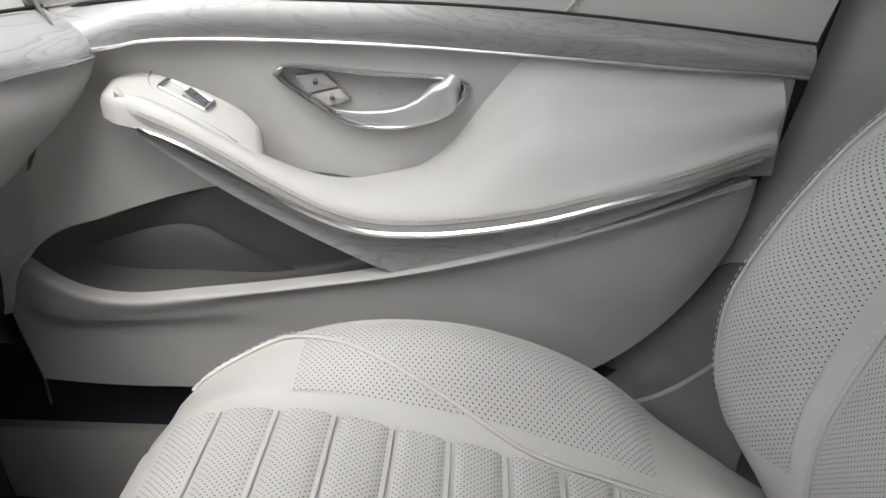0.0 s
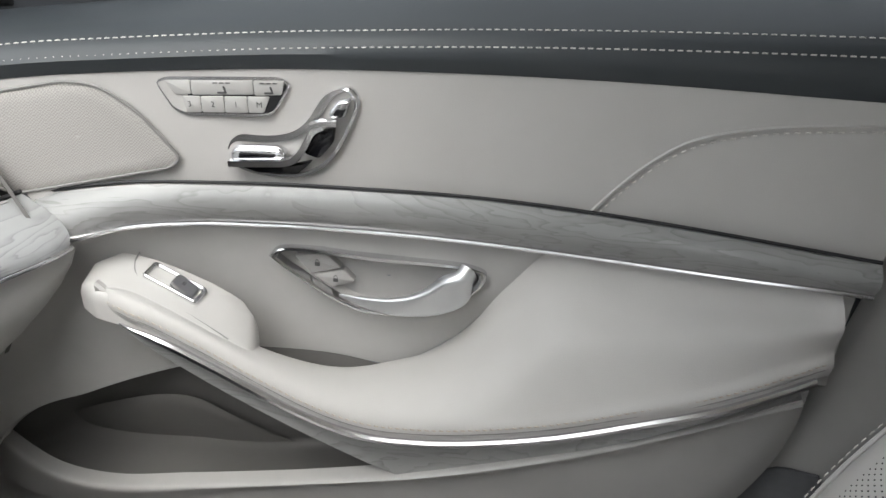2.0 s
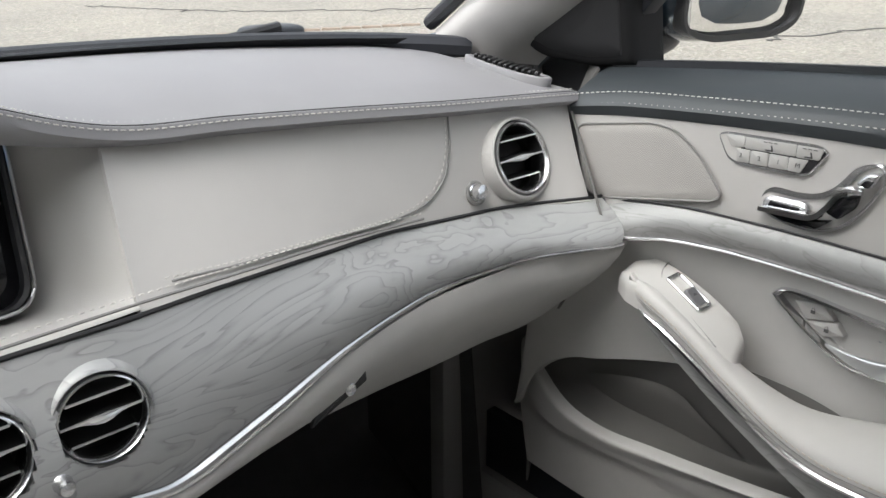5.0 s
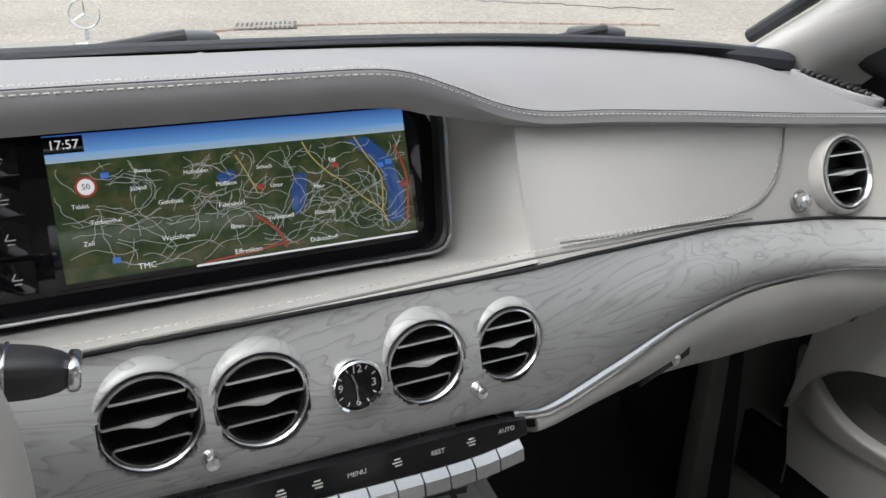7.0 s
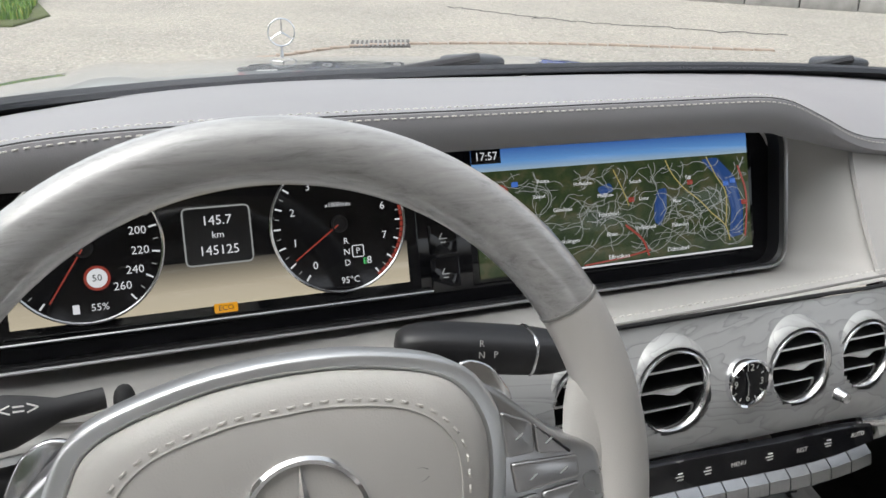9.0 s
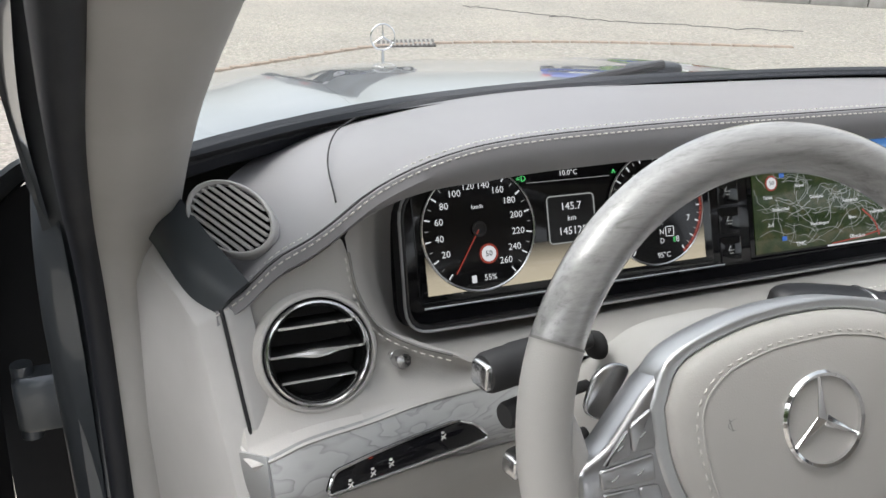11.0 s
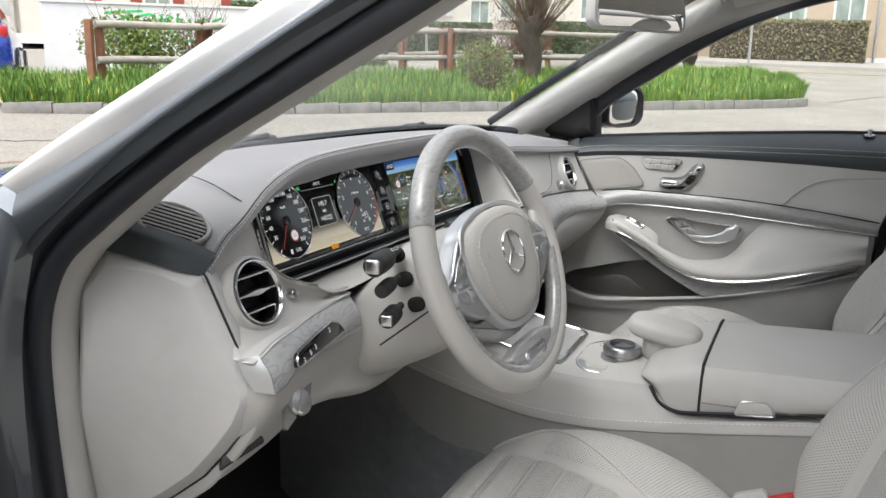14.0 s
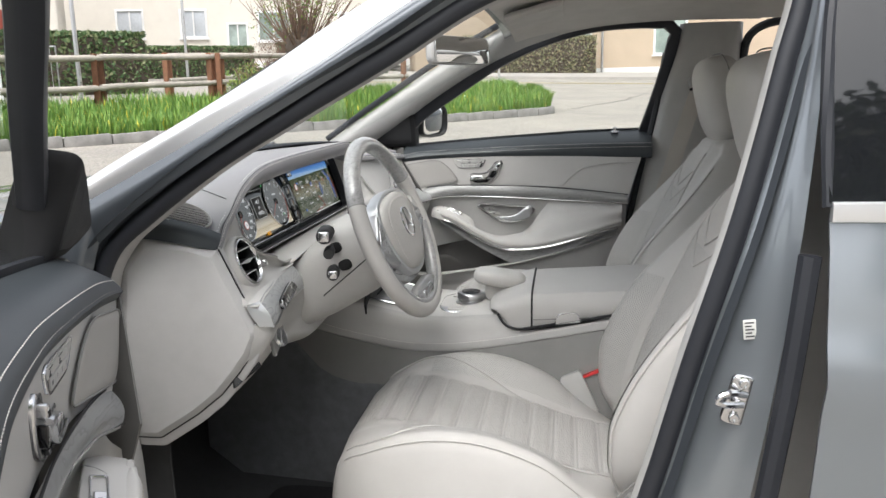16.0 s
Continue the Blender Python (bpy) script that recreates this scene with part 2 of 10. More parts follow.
def surface(name, col, rough=0.5, metal=0.0, vary=0.08, scale=9.0, grain=600.0, depth=0.0002, strength=0.25, coat=0.0, coat_rough=0.05,
            rough_vary=0.06):
    """A surface with broad and fine variation of colour, gloss and relief."""
    m, t, b, c = nodes_of(name)
    big = noise_node(t, c.outputs["Object"], scale, 5)
    r = ramp_node(t, big.outputs["Fac"], [(0.3, shade(col, 1 - vary)), (0.7, shade(col, 1 + vary))])
    t.links.new(r.outputs[0], b.inputs["Base Color"])
    fine = noise_node(t, c.outputs["Object"], grain, 3)
    t.links.new(bump_node(t, fine.outputs["Fac"], strength, depth), b.inputs["Normal"])
    rr = ramp_node(t, big.outputs["Fac"], [(0.3, (rough - rough_vary,) * 3), (0.7, (rough + rough_vary,) * 3)])
    t.links.new(rr.outputs[0], b.inputs["Roughness"])
    b.inputs["Metallic"].default_value = metal
    b.inputs["Coat Weight"].default_value, b.inputs["Coat Roughness"].default_value = coat, coat_rough
    return m


def leather(name, col, rough=0.48, cell=900.0, strength=0.6, vary=0.05):
    """Grained leather: small pebbles, faint creases and soft soiling."""
    m, t, b, c = nodes_of(name)
    v = t.nodes.new("ShaderNodeTexVoronoi")
    v.feature = "DISTANCE_TO_EDGE"
    v.inputs["Scale"].default_value = cell
    w = noise_node(t, c.outputs["Object"], cell * 0.4, 2)
    mix = t.nodes.new("ShaderNodeMixRGB")
    mix.inputs[0].default_value = 0.003
    t.links.new(c.outputs["Object"], mix.inputs[1])
    t.links.new(w.outputs["Color"], mix.inputs[2])
    t.links.new(mix.outputs[0], v.inputs["Vector"])
    crease = noise_node(t, c.outputs["Object"], 55, 6, 0.65, 0.6)
    n1 = bump_node(t, v.outputs["Distance"], strength, 0.0002)
    t.links.new(bump_node(t, crease.outputs["Fac"], 0.10, 0.0012, n1), b.inputs["Normal"])
    big = noise_node(t, c.outputs["Object"], 6, 5)
    r = ramp_node(t, big.outputs["Fac"], [(0.3, shade(col, 1 - vary)), (0.7, shade(col, 1 + vary))])
    t.links.new(r.outputs[0], b.inputs["Base Color"])
    b.inputs["Roughness"].default_value = rough
    b.inputs["Specular IOR Level"].default_value = 0.4
    return m


def perforated(name, col, axes, pitch=0.0036, hole=0.0008):
    """Leather with rows of small punched holes, laid out on two axes."""
    m, t, b, c = nodes_of(name)
    s = t.nodes.new("ShaderNodeSeparateXYZ")
    t.links.new(c.outputs["Object"], s.inputs[0])

    def calc(op, *a):
        n = t.nodes.new("ShaderNodeMath")
        n.operation = op
        for k, x in enumerate(a):
            if isinstance(x, (int, float)):
                n.inputs[k].default_value = x
            else:
                t.links.new(x, n.inputs[k])
        return n.outputs[0]

    u, w = s.outputs[axes[0]], s.outputs[axes[1]]
    p = calc("ADD", u, w)
    q = calc("SUBTRACT", u, w)
    k = pitch * 1.41
    du = calc("SUBTRACT", calc("FRACT", calc("DIVIDE", p, k)), 0.5)
    dv = calc("SUBTRACT", calc("FRACT", calc("DIVIDE", q, k)), 0.5)
    d = calc("SQRT", calc("ADD", calc("MULTIPLY", du, du), calc("MULTIPLY", dv, dv)))
    dot = ramp_node(t, d, [(hole / k * 0.8, (0, 0, 0)), (hole / k * 1.25, (1, 1, 1))])
    big = noise_node(t, c.outputs["Object"], 7, 5)
    r = ramp_node(t, big.outputs["Fac"], [(0.3, shade(col, 0.95)), (0.7, shade(col, 1.05))])
    mix = t.nodes.new("ShaderNodeMixRGB")
    t.links.new(dot.outputs[0], mix.inputs[0])
    mix.inputs[1].default_value = (0.035, 0.032, 0.03, 1)
    t.links.new(r.outputs[0], mix.inputs[2])
    t.links.new(mix.outputs[0], b.inputs["Base Color"])
    grain = noise_node(t, c.outputs["Object"], 700, 3)
    n1 = bump_node(t, grain.outputs["Fac"], 0.2, 0.0002)
    t.links.new(bump_node(t, dot.outputs[0], 0.7, 0.0006, n1), b.inputs["Normal"])
    b.inputs["Roughness"].default_value = 0.52
    return m


def burl(name, light, dark, axes=(0.0, 0.0, 0.0), stretch=(1, 1, 1)):
    """Satin grey wood veneer with wandering growth lines under lacquer."""
    m, t, b, c = nodes_of(name)
    mp = t.nodes.new("ShaderNodeMapping")
    mp.inputs["Scale"].default_value, mp.inputs["Rotation"].default_value = stretch, axes
    t.links.new(c.outputs["Object"], mp.inputs[0])
    n = noise_node(t, mp.outputs[0], 11.0, 4, 0.5, 0.6)
    k = t.nodes.new("ShaderNodeMath")
    k.operation = "MULTIPLY"
    k.inputs[1].default_value = 20.0
    t.links.new(n.outputs["Fac"], k.inputs[0])
    fr = t.nodes.new("ShaderNodeMath")
    fr.operation = "FRACT"
    t.links.new(k.outputs[0], fr.inputs[0])
    mid = tuple((a + d) / 2 for a, d in zip(light, dark))
    lines = ramp_node(t, fr.outputs[0], [(0.0, dark), (0.10, mid), (0.35, light), (0.93, shade(light, 1.06)), (1.0, dark)])
    fine = noise_node(t, mp.outputs[0], 90, 5, 0.7, 0.5)
    tone2 = noise_node(t, c.outputs["Object"], 7, 3)
    r = ramp_node(t, tone2.outputs["Fac"], [(0.35, shade(light, 0.88)), (0.65, shade(light, 1.08))])
    mix = t.nodes.new("ShaderNodeMixRGB")
    f2 = ramp_node(t, fine.outputs["Fac"], [(0.35, (0.25,) * 3), (0.65, (0.75,) * 3)])
    t.links.new(f2.outputs[0], mix.inputs[0])
    t.links.new(lines.outputs[0], mix.inputs[1])
    t.links.new(r.outputs[0], mix.inputs[2])
    t.links.new(mix.outputs[0], b.inputs["Base Color"])
    t.links.new(bump_node(t, lines.outputs[0], 0.12, 0.0004), b.inputs["Normal"])
    b.inputs["Roughness"].default_value = 0.34
    b.inputs["Coat Weight"].default_value, b.inputs["Coat Roughness"].default_value = 0.4, 0.14
    return m


def streaked(name, light, dark):
    """Lacquered grey wood with fine streaks along the rim."""
    m, t, b, c = nodes_of(name)
    mp = t.nodes.new("ShaderNodeMapping")
    mp.inputs["Scale"].default_value = (7, 55, 55)
    t.links.new(c.outputs["Object"], mp.inputs[0])
    n = noise_node(t, mp.outputs[0], 4.0, 6, 0.7, 0.4)
    r = ramp_node(t, n.outputs["Fac"], [(0.30, dark), (0.45, shade(light, 0.9)), (0.7, shade(light, 1.15))])
    t.links.new(r.outputs[0], b.inputs["Base Color"])
    t.links.new(bump_node(t, n.outputs["Fac"], 0.08, 0.0003), b.inputs["Normal"])
    b.inputs["Roughness"].default_value = 0.28
    b.inputs["Coat Weight"].default_value, b.inputs["Coat Roughness"].default_value = 1.0, 0.07
    return m


def weave(name, col, pitch=0.0013, axis=2):
    """Fine ribbed speaker cloth."""
    m, t, b, c = nodes_of(name)
    ch = t.nodes.new("ShaderNodeTexChecker")
    ch.inputs["Scale"].default_value = 1 / pitch
    ch.inputs["Color1"].default_value, ch.inputs["Color2"].default_value = (*shade(col, 0.80), 1), (*shade(col, 1.10), 1)
    t.links.new(c.outputs["Object"], ch.inputs["Vector"])
    t.links.new(ch.outputs["Color"], b.inputs["Base Color"])
    t.links.new(bump_node(t, ch.outputs["Fac"], 0.5, 0.0005), b.inputs["Normal"])
    b.inputs["Roughness"].default_value = 0.7
    return m


def clear_glass(name, tint=(1, 1, 1), low=0.05, top=0.55):
    """A thin pane: clear, with a mirror sheen that grows at grazing angles."""
    m, t, b, c = nodes_of(name)
    t.nodes.remove(b)
    tr, gl, lw, mx = (t.nodes.new(k) for k in ("ShaderNodeBsdfTransparent", "ShaderNodeBsdfGlossy", "ShaderNodeLayerWeight", "ShaderNodeMixShader"))
    tr.inputs[0].default_value = (*tint, 1)
    gl.inputs["Roughness"].default_value = 0.01
    lw.inputs["Blend"].default_value = 0.5
    r = ramp_node(t, lw.outputs["Facing"], [(0.0, (low,) * 3), (0.55, (low * 1.3,) * 3), (0.8, (low + 0.10,) * 3), (1.0, (top,) * 3)])
    t.links.new(r.outputs[0], mx.inputs[0])
    t.links.new(tr.outputs[0], mx.inputs[1])
    t.links.new(gl.outputs[0], mx.inputs[2])
    t.links.new(mx.outputs[0], t.nodes["Material Output"].inputs[0])
    return m


def glow(name, col, strength):
    m, t, b, c = nodes_of(name)
    b.inputs["Base Color"].default_value = (0.01, 0.01, 0.01, 1)
    b.inputs["Emission Color"].default_value = (*col, 1)
    b.inputs["Emission Strength"].default_value = strength
    b.inputs["Roughness"].default_value = 0.15
    return m


BEIGE = (0.487, 0.475, 0.459)
M_beige = leather("beige_leather", BEIGE, 0.50, 650)
M_plastic = surface("beige_plastic", (0.447, 0.44, 0.427), 0.55, grain=900, depth=0.00015)
M_cover = surface("pale_trim_plastic", (0.47, 0.465, 0.46), 0.5, grain=900, depth=0.0001, strength=0.15)
M_door_low = surface("beige_door_plastic", (0.40, 0.392, 0.38), 0.55, grain=900, depth=0.00015)
# darker copy of the beige plastic: low cabin shade is put into its colour
M_lower = surface("shaded_beige_plastic", (0.23, 0.225, 0.218), 0.6, grain=900, depth=0.00015)
M_seat = leather("seat_leather", (0.485, 0.472, 0.453), 0.46, 600, vary=0.06)
M_perf_xy = perforated("perforated_cushion_leather", (0.475, 0.463, 0.444), (0, 1))
M_perf_xz = perforated("perforated_back_leather", (0.475, 0.463, 0.444), (0, 2))
M_slate = leather("slate_leather", (0.046, 0.053, 0.059), 0.46, 620, 0.5)
M_grey = leather("grey_dash_leather", (0.25, 0.245, 0.255), 0.47, 620, 0.5)
M_thread = surface("pale_thread", (0.64, 0.62, 0.59), 0.8)
M_thread_tan = surface("tan_thread", (0.42, 0.37, 0.31), 0.8)
M_wood = burl("grey_burl_door", (0.265, 0.265, 0.262), (0.14, 0.137, 0.134), stretch=(1, 0.35, 1.5))
M_wood_dash = burl("grey_burl_dash", (0.38, 0.385, 0.385), (0.19, 0.19, 0.188), stretch=(0.38, 0.8, 1.5))
M_wood_rim = streaked("grey_streaked_rim", (0.34, 0.338, 0.336), (0.20, 0.198, 0.196))
M_chrome = surface("satin_chrome", (0.72, 0.72, 0.73), 0.2, 1.0, 0.03, grain=1500, strength=0.05)
M_bright = surface("bright_chrome", (0.85, 0.85, 0.86), 0.08, 1.0, 0.02, strength=0.02, rough_vary=0.02)
M_strip = surface("satin_bright_strip", (0.86, 0.86, 0.87), 0.34, 0.75, 0.02, strength=0.02, rough_vary=0.03)
M_alu = surface("brushed_aluminium", (0.55, 0.55, 0.56), 0.32, 1.0, 0.05, grain=2500, strength=0.08)
M_satin = surface("satin_silver", (0.66, 0.67, 0.68), 0.38, 0.85, 0.04, grain=2500, strength=0.05)
M_gap = surface("dark_gap", (0.02, 0.02, 0.022), 0.7)
M_black = surface("black_plastic", (0.022, 0.022, 0.024), 0.42, grain=1200)
M_gloss = surface("piano_black", (0.008, 0.008, 0.01), 0.08, strength=0.0, rough_vary=0.02)
M_matte = surface("matte_black_plastic", (0.010, 0.010, 0.011), 0.8, grain=1200)
M_duct = surface("vent_depth", (0.012, 0.012, 0.013), 0.6)
M_rubber = surface("black_rubber_seal", (0.018, 0.02, 0.026), 0.55, grain=500)
M_cloth = weave("speaker_cloth", (0.40, 0.385, 0.365))
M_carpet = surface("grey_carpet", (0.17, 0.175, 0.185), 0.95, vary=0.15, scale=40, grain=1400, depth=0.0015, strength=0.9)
# dark grey carpet whose colour also carries the shade under the dashboard
M_carpet_dark = surface("shaded_dark_carpet", (0.058, 0.059, 0.061), 0.95, vary=0.15, scale=40, grain=1400, depth=0.0015, strength=0.9)
M_mat = surface("black_floor_mat", (0.02, 0.02, 0.022), 0.95, vary=0.2, scale=60, grain=1200, depth=0.0015, strength=0.9)
M_liner = surface("headliner_cloth", (0.55, 0.53, 0.50), 0.9, grain=1500, depth=0.0004, strength=0.5)
# the body paint again, with the shade of pillars and door opening in its colour
M_paint_dark = surface("shaded_grey_metallic_paint", (0.10, 0.113, 0.128), 0.34, 0.45, 0.01, grain=3000, strength=0.0, coat=0.8, coat_rough=0.05, rough_vary=0.02)
M_paint = surface("grey_metallic_paint", (0.24, 0.262, 0.285), 0.30, 0.6, 0.01, grain=3000, strength=0.0, coat=1.0, coat_rough=0.02, rough_vary=0.02)
M_glass = clear_glass("window_glass", (0.96, 0.985, 0.97))
M_mirror = surface("mirror_silver", (0.9, 0.9, 0.9), 0.01, 1.0, 0.0, strength=0.0, rough_vary=0.0)
M_white_ink = surface("white_ink", (0.75, 0.75, 0.72), 0.6)
M_dark_ink = surface("dark_ink", (0.07, 0.07, 0.07), 0.6)
M_flank = leather("console_flank_leather", (0.40, 0.39, 0.378), 0.5, 650)
M_web = surface("belt_webbing", (0.46, 0.43, 0.39), 0.8, vary=0.04, grain=2500, depth=0.0004, strength=0.6)
M_stalk = surface("grained_black_plastic", (0.03, 0.03, 0.032), 0.6, grain=1200)
M_wiper = surface("wiper_plastic", (0.05, 0.055, 0.065), 0.5)
M_rearpane = surface("dark_tinted_pane", (0.012, 0.013, 0.015), 0.03, 0.0, 0.0, strength=0.0, rough_vary=0.0)
# dark grey plastic, made darker still by the shade put into its colour
M_pocket = surface("dark_grey_shade_plastic", (0.13, 0.126, 0.12), 0.7, grain=900)
M_slat = surface("silver_slat", (0.78, 0.78, 0.78), 0.3, 0.7, 0.02, strength=0.05)

# ---- front door ----
def on_panel(y):
    """How far out the upper door panel lies at y."""
    return track(y, [(-0.6, 0.680), (-0.22, 0.706), (-0.02, 0.732), (0.07, 0.741), (0.2, 0.743), (0.32, 0.733), (0.42, 0.718), (0.5, 0.702)])


def at_glass(y):
    """The same for the ledge under the window, which runs straighter."""
    return track(y, [(-0.6, 0.747), (0.05, 0.746), (0.2, 0.744), (0.32, 0.736), (0.42, 0.722), (0.5, 0.706)])


WOOD_TOP = [(-0.26, 0.864), (-0.222, 0.868), (-0.119, 0.878), (-0.010, 0.886), (0.1, 0.891), (0.192, 0.893), (0.28, 0.895), (0.34, 0.896), (0.39, 0.893), (0.445, 0.885)]
WOOD_LOW = [(-0.26, 0.838), (-0.217, 0.842), (-0.124, 0.845), (0.023, 0.851), (0.149, 0.857), (0.24, 0.860), (0.30, 0.862), (0.34, 0.863), (0.38, 0.861), (0.41, 0.858)]
PAD_LOW = [(-0.6, 0.984), (-0.27, 0.986), (-0.02, 0.990), (0.125, 0.990), (0.339, 0.987), (0.43, 0.983), (0.49, 0.977)]
ARM_EDGE = [(-0.20, 0.779), (-0.171, 0.772), (-0.077, 0.744), (0.002, 0.721), (0.090, 0.707), (0.134, 0.706), (0.170, 0.711), (0.202, 0.723), (0.246, 0.747),
            (0.288, 0.773), (0.330, 0.796), (0.356, 0.806), (0.385, 0.811)]
STRIP_LOW = [(-0.20, 0.755), (-0.18, 0.750), (-0.038, 0.694), (0.053, 0.664), (0.122, 0.645), (0.142, 0.651), (0.190, 0.674), (0.235, 0.698), (0.301, 0.738), (0.37, 0.787)]


def wood_face(ys, proud=0.0, inset=0.0):
    """The veneer band: two edge rows and a bowed middle."""
    zt, zl = track(ys, WOOD_TOP) - inset, track(ys, WOOD_LOW) + inset
    rows = []
    for s in np.linspace(0, 1, 7):
        z = zt + (zl - zt) * s
        yy = ys - 0.028 * s * np.clip((ys - 0.36) / 0.07, 0, 1)
        x = on_panel(ys) - 0.008 - 0.018 * np.clip((ys - 0.30) / 0.13, 0, 1) * s - 0.010 * math.sin(math.pi * min(1, s * 0.85 + 0.1)) - proud
        rows.append(np.c_[x, yy, z])
    return np.array(rows)


HANDLE_AT = Matrix(((0, 0, -1, 0.7475), (-1, 0, 0, 0.1565), (0, 1, 0, 0.801), (0, 0, 0, 1))) @ pose(0, 0, 0, 0, 0, -1.8)
HANDLE = spline([(-0.098, 0.020), (-0.090, 0.028), (0.0, 0.026), (0.080, 0.0235), (0.092, 0.018), (0.090, 0.007), (0.060, -0.019), (0.030, -0.0275), (0.005, -0.029), (-0.020, -0.027),
                 (-0.045, -0.016), (-0.082, 0.008), (-0.098, 0.020)], 72)[:-1]


def front_door(label):
    d = thing("car_door", label, "car door", (0.80, 0.3, 0.45))
    # upper leather pad under the window
    ys = np.linspace(-0.30, 0.49, 44)
    low = track(ys, PAD_LOW)
    st = track(ys, [(-0.3, 1.026), (-0.138, 1.024), (0.125, 1.016), (0.359, 1.007), (0.437, 1.003), (0.49, 0.995)])
    win = track(ys, [(-0.3, 1.066), (-0.099, 1.060), (0.045, 1.052), (0.229, 1.041), (0.40, 1.029), (0.49, 1.022)])
    x, xg = on_panel(ys), at_glass(ys)
    pad = Shape().sheet(np.array([np.c_[x + 0.012, ys, low - 0.004], np.c_[x - 0.001, ys, low - 0.001], np.c_[x - 0.006, ys, low + 0.008], np.c_[x - 0.007, ys, (low + st) / 2],
                                  np.c_[x - 0.003, ys, st - 0.004], np.c_[x + 0.001, ys, st], np.c_[x + 0.008, ys, st + 0.006], np.c_[xg * 0.35 + x * 0.65 + 0.024, ys, st * 0.55 + win * 0.45 + 0.002],
                                  np.c_[xg + 0.045, ys, win - 0.004], np.c_[xg + 0.060, ys, win - 0.001], np.c_[xg + 0.066, ys, win - 0.008]]), 0.004)
    belt = part("belt_pad", pad, M_slate, d, "slate blue-grey leather belt pad with pale stitching")
    part("stitching", Shape().dashes(np.c_[x - 0.0045, ys, st - 0.0075], (-1, 0, 0.3), 0.0040, 0.0022, 0.0011), M_thread, belt)
    part("stitching", Shape().dashes(np.c_[x + 0.0045, ys, st + 0.0035], (-0.6, 0, 0.8), 0.0040, 0.0022, 0.0011), M_thread, belt)
    part("window_strip", Shape().sweep(np.c_[xg + 0.067, ys, win + 0.002], [(-0.005, -0.006), (0.005, -0.006), (0.005, 0.004), (-0.004, 0.004)]), M_rubber, d)
    part("window_rail", Shape().sweep(np.c_[xg + 0.082, ys, win - 0.001], [(-0.010, -0.006), (0.012, -0.006), (0.012, 0.003), (-0.010, 0.003)]), M_bright, d, "bright chrome outer window rail")
    # upper beige panel
    ys = np.linspace(-0.268, 0.49, 40)
    rows = []
    for s in np.linspace(0, 1, 10):
        yt = ys
        yb = -0.268 + (ys + 0.268) * (0.700 / 0.758)
        y = yt + (yb - yt) * s
        y = y + (0.036 * s) * np.clip((-y - 0.2) / 0.068, 0, 1)
        z = track(ys, PAD_LOW) * (1 - s) + (track(yb, WOOD_TOP) - 0.004) * s
        xx = on_panel(y) - 0.014 * s * np.clip((y - 0.33) / 0.1, 0, 1)
        rows.append(np.c_[xx, y, z])
    up = part("upper_panel", Shape().sheet(np.array(rows), 0.004), M_beige, d, "beige leather upper panel with curved seam")
    seam = spline([(-0.016, 0.882), (-0.037, 0.907), (-0.060, 0.930), (-0.086, 0.948), (-0.131, 0.961), (-0.192, 0.968), (-0.262, 0.972)], 40)
    sx = on_panel(seam[:, 0])
    piping = Shape().tube(np.c_[sx - 0.0012, seam], 0.0016, 6)
    part("seam_welt", piping, M_beige, up)
    part("stitching", Shape().dashes(np.c_[sx - 0.0012, seam[:, 0] - 0.003, seam[:, 1] - 0.004], (-1, 0, 0), 0.004, 0.003, 0.0013), M_thread, up)
    # speaker cloth
    spk = rounded([(0.486, 0.966), (0.400, 0.978), (0.375, 0.974), (0.347, 0.953), (0.319, 0.917), (0.329, 0.909), (0.450, 0.893), (0.466, 0.900)], 0.012, 5)
    spk[:, 0] -= 0.010 * np.clip((spk[:, 0] - 0.30) / 0.15, 0, 1)
    spk = spk.mean(0) + (spk - spk.mean(0)) * 1.05
    c = spk.mean(0)

    def onto(outline, rings, lift):
        g = []
        for k in np.linspace(1, 0.02, rings):
            o = c + (outline - c) * k
            g.append(np.c_[on_panel(o[:, 0]) - lift - 0.0012 - 0.011 * np.clip((o[:, 0] - 0.36) / 0.1, 0, 1) * np.clip((0.98 - o[:, 1]) / 0.09, 0, 1), o])
        return np.array(g)

    g = onto(spk, 8, 0.0050)
    g[0, :, 0] += 0.002
    part("speaker_grille", Shape().grid(g, wrap=True), M_cloth, up, "ribbed beige-grey speaker cloth")
    part("grille_edge", Shape().tube(onto(spk, 2, 0.0035)[0], 0.0014, 6, True), M_lower, up)
    # veneer band with a metal lower edge
    ys = np.linspace(-0.230, 0.432, 40)
    wood = part("veneer_band", Shape().sheet(wood_face(ys), 0.006), M_wood, d, "silver-grey burl veneer band")
    f = wood_face(ys)
    part("metal_edge", Shape().sweep(f[-1] + (-0.001, 0, -0.001), circle(0.0022, 8), (1, 0, 0)), M_chrome, wood, "satin chrome edge")
    part("upper_joint", Shape().tube(f[0] + (0.001, 0, 0.002), 0.0016, 6), M_gap, wood)
    # panel behind the handle
    ys = np.linspace(-0.225, 0.545, 200)
    rows = []
    for s in np.linspace(0, 1, 60):
        top = track(np.minimum(ys, 0.40), WOOD_LOW) - 0.002 - 0.10 * np.clip((ys - 0.42) / 0.12, 0, 1)
        low = track(ys, [(-0.23, 0.74), (0.1, 0.70), (0.2, 0.712), (0.315, 0.707), (0.433, 0.681), (0.508, 0.650), (0.545, 0.58)])
        bend = np.clip((ys - 0.32) / 0.2, 0, 1)
        xx = on_panel(np.minimum(ys, 0.5)) + 0.004 + 0.012 * math.sin(s * 1.5) - 0.020 * bend - 0.010 * np.clip((ys - 0.46) / 0.08, 0, 1)
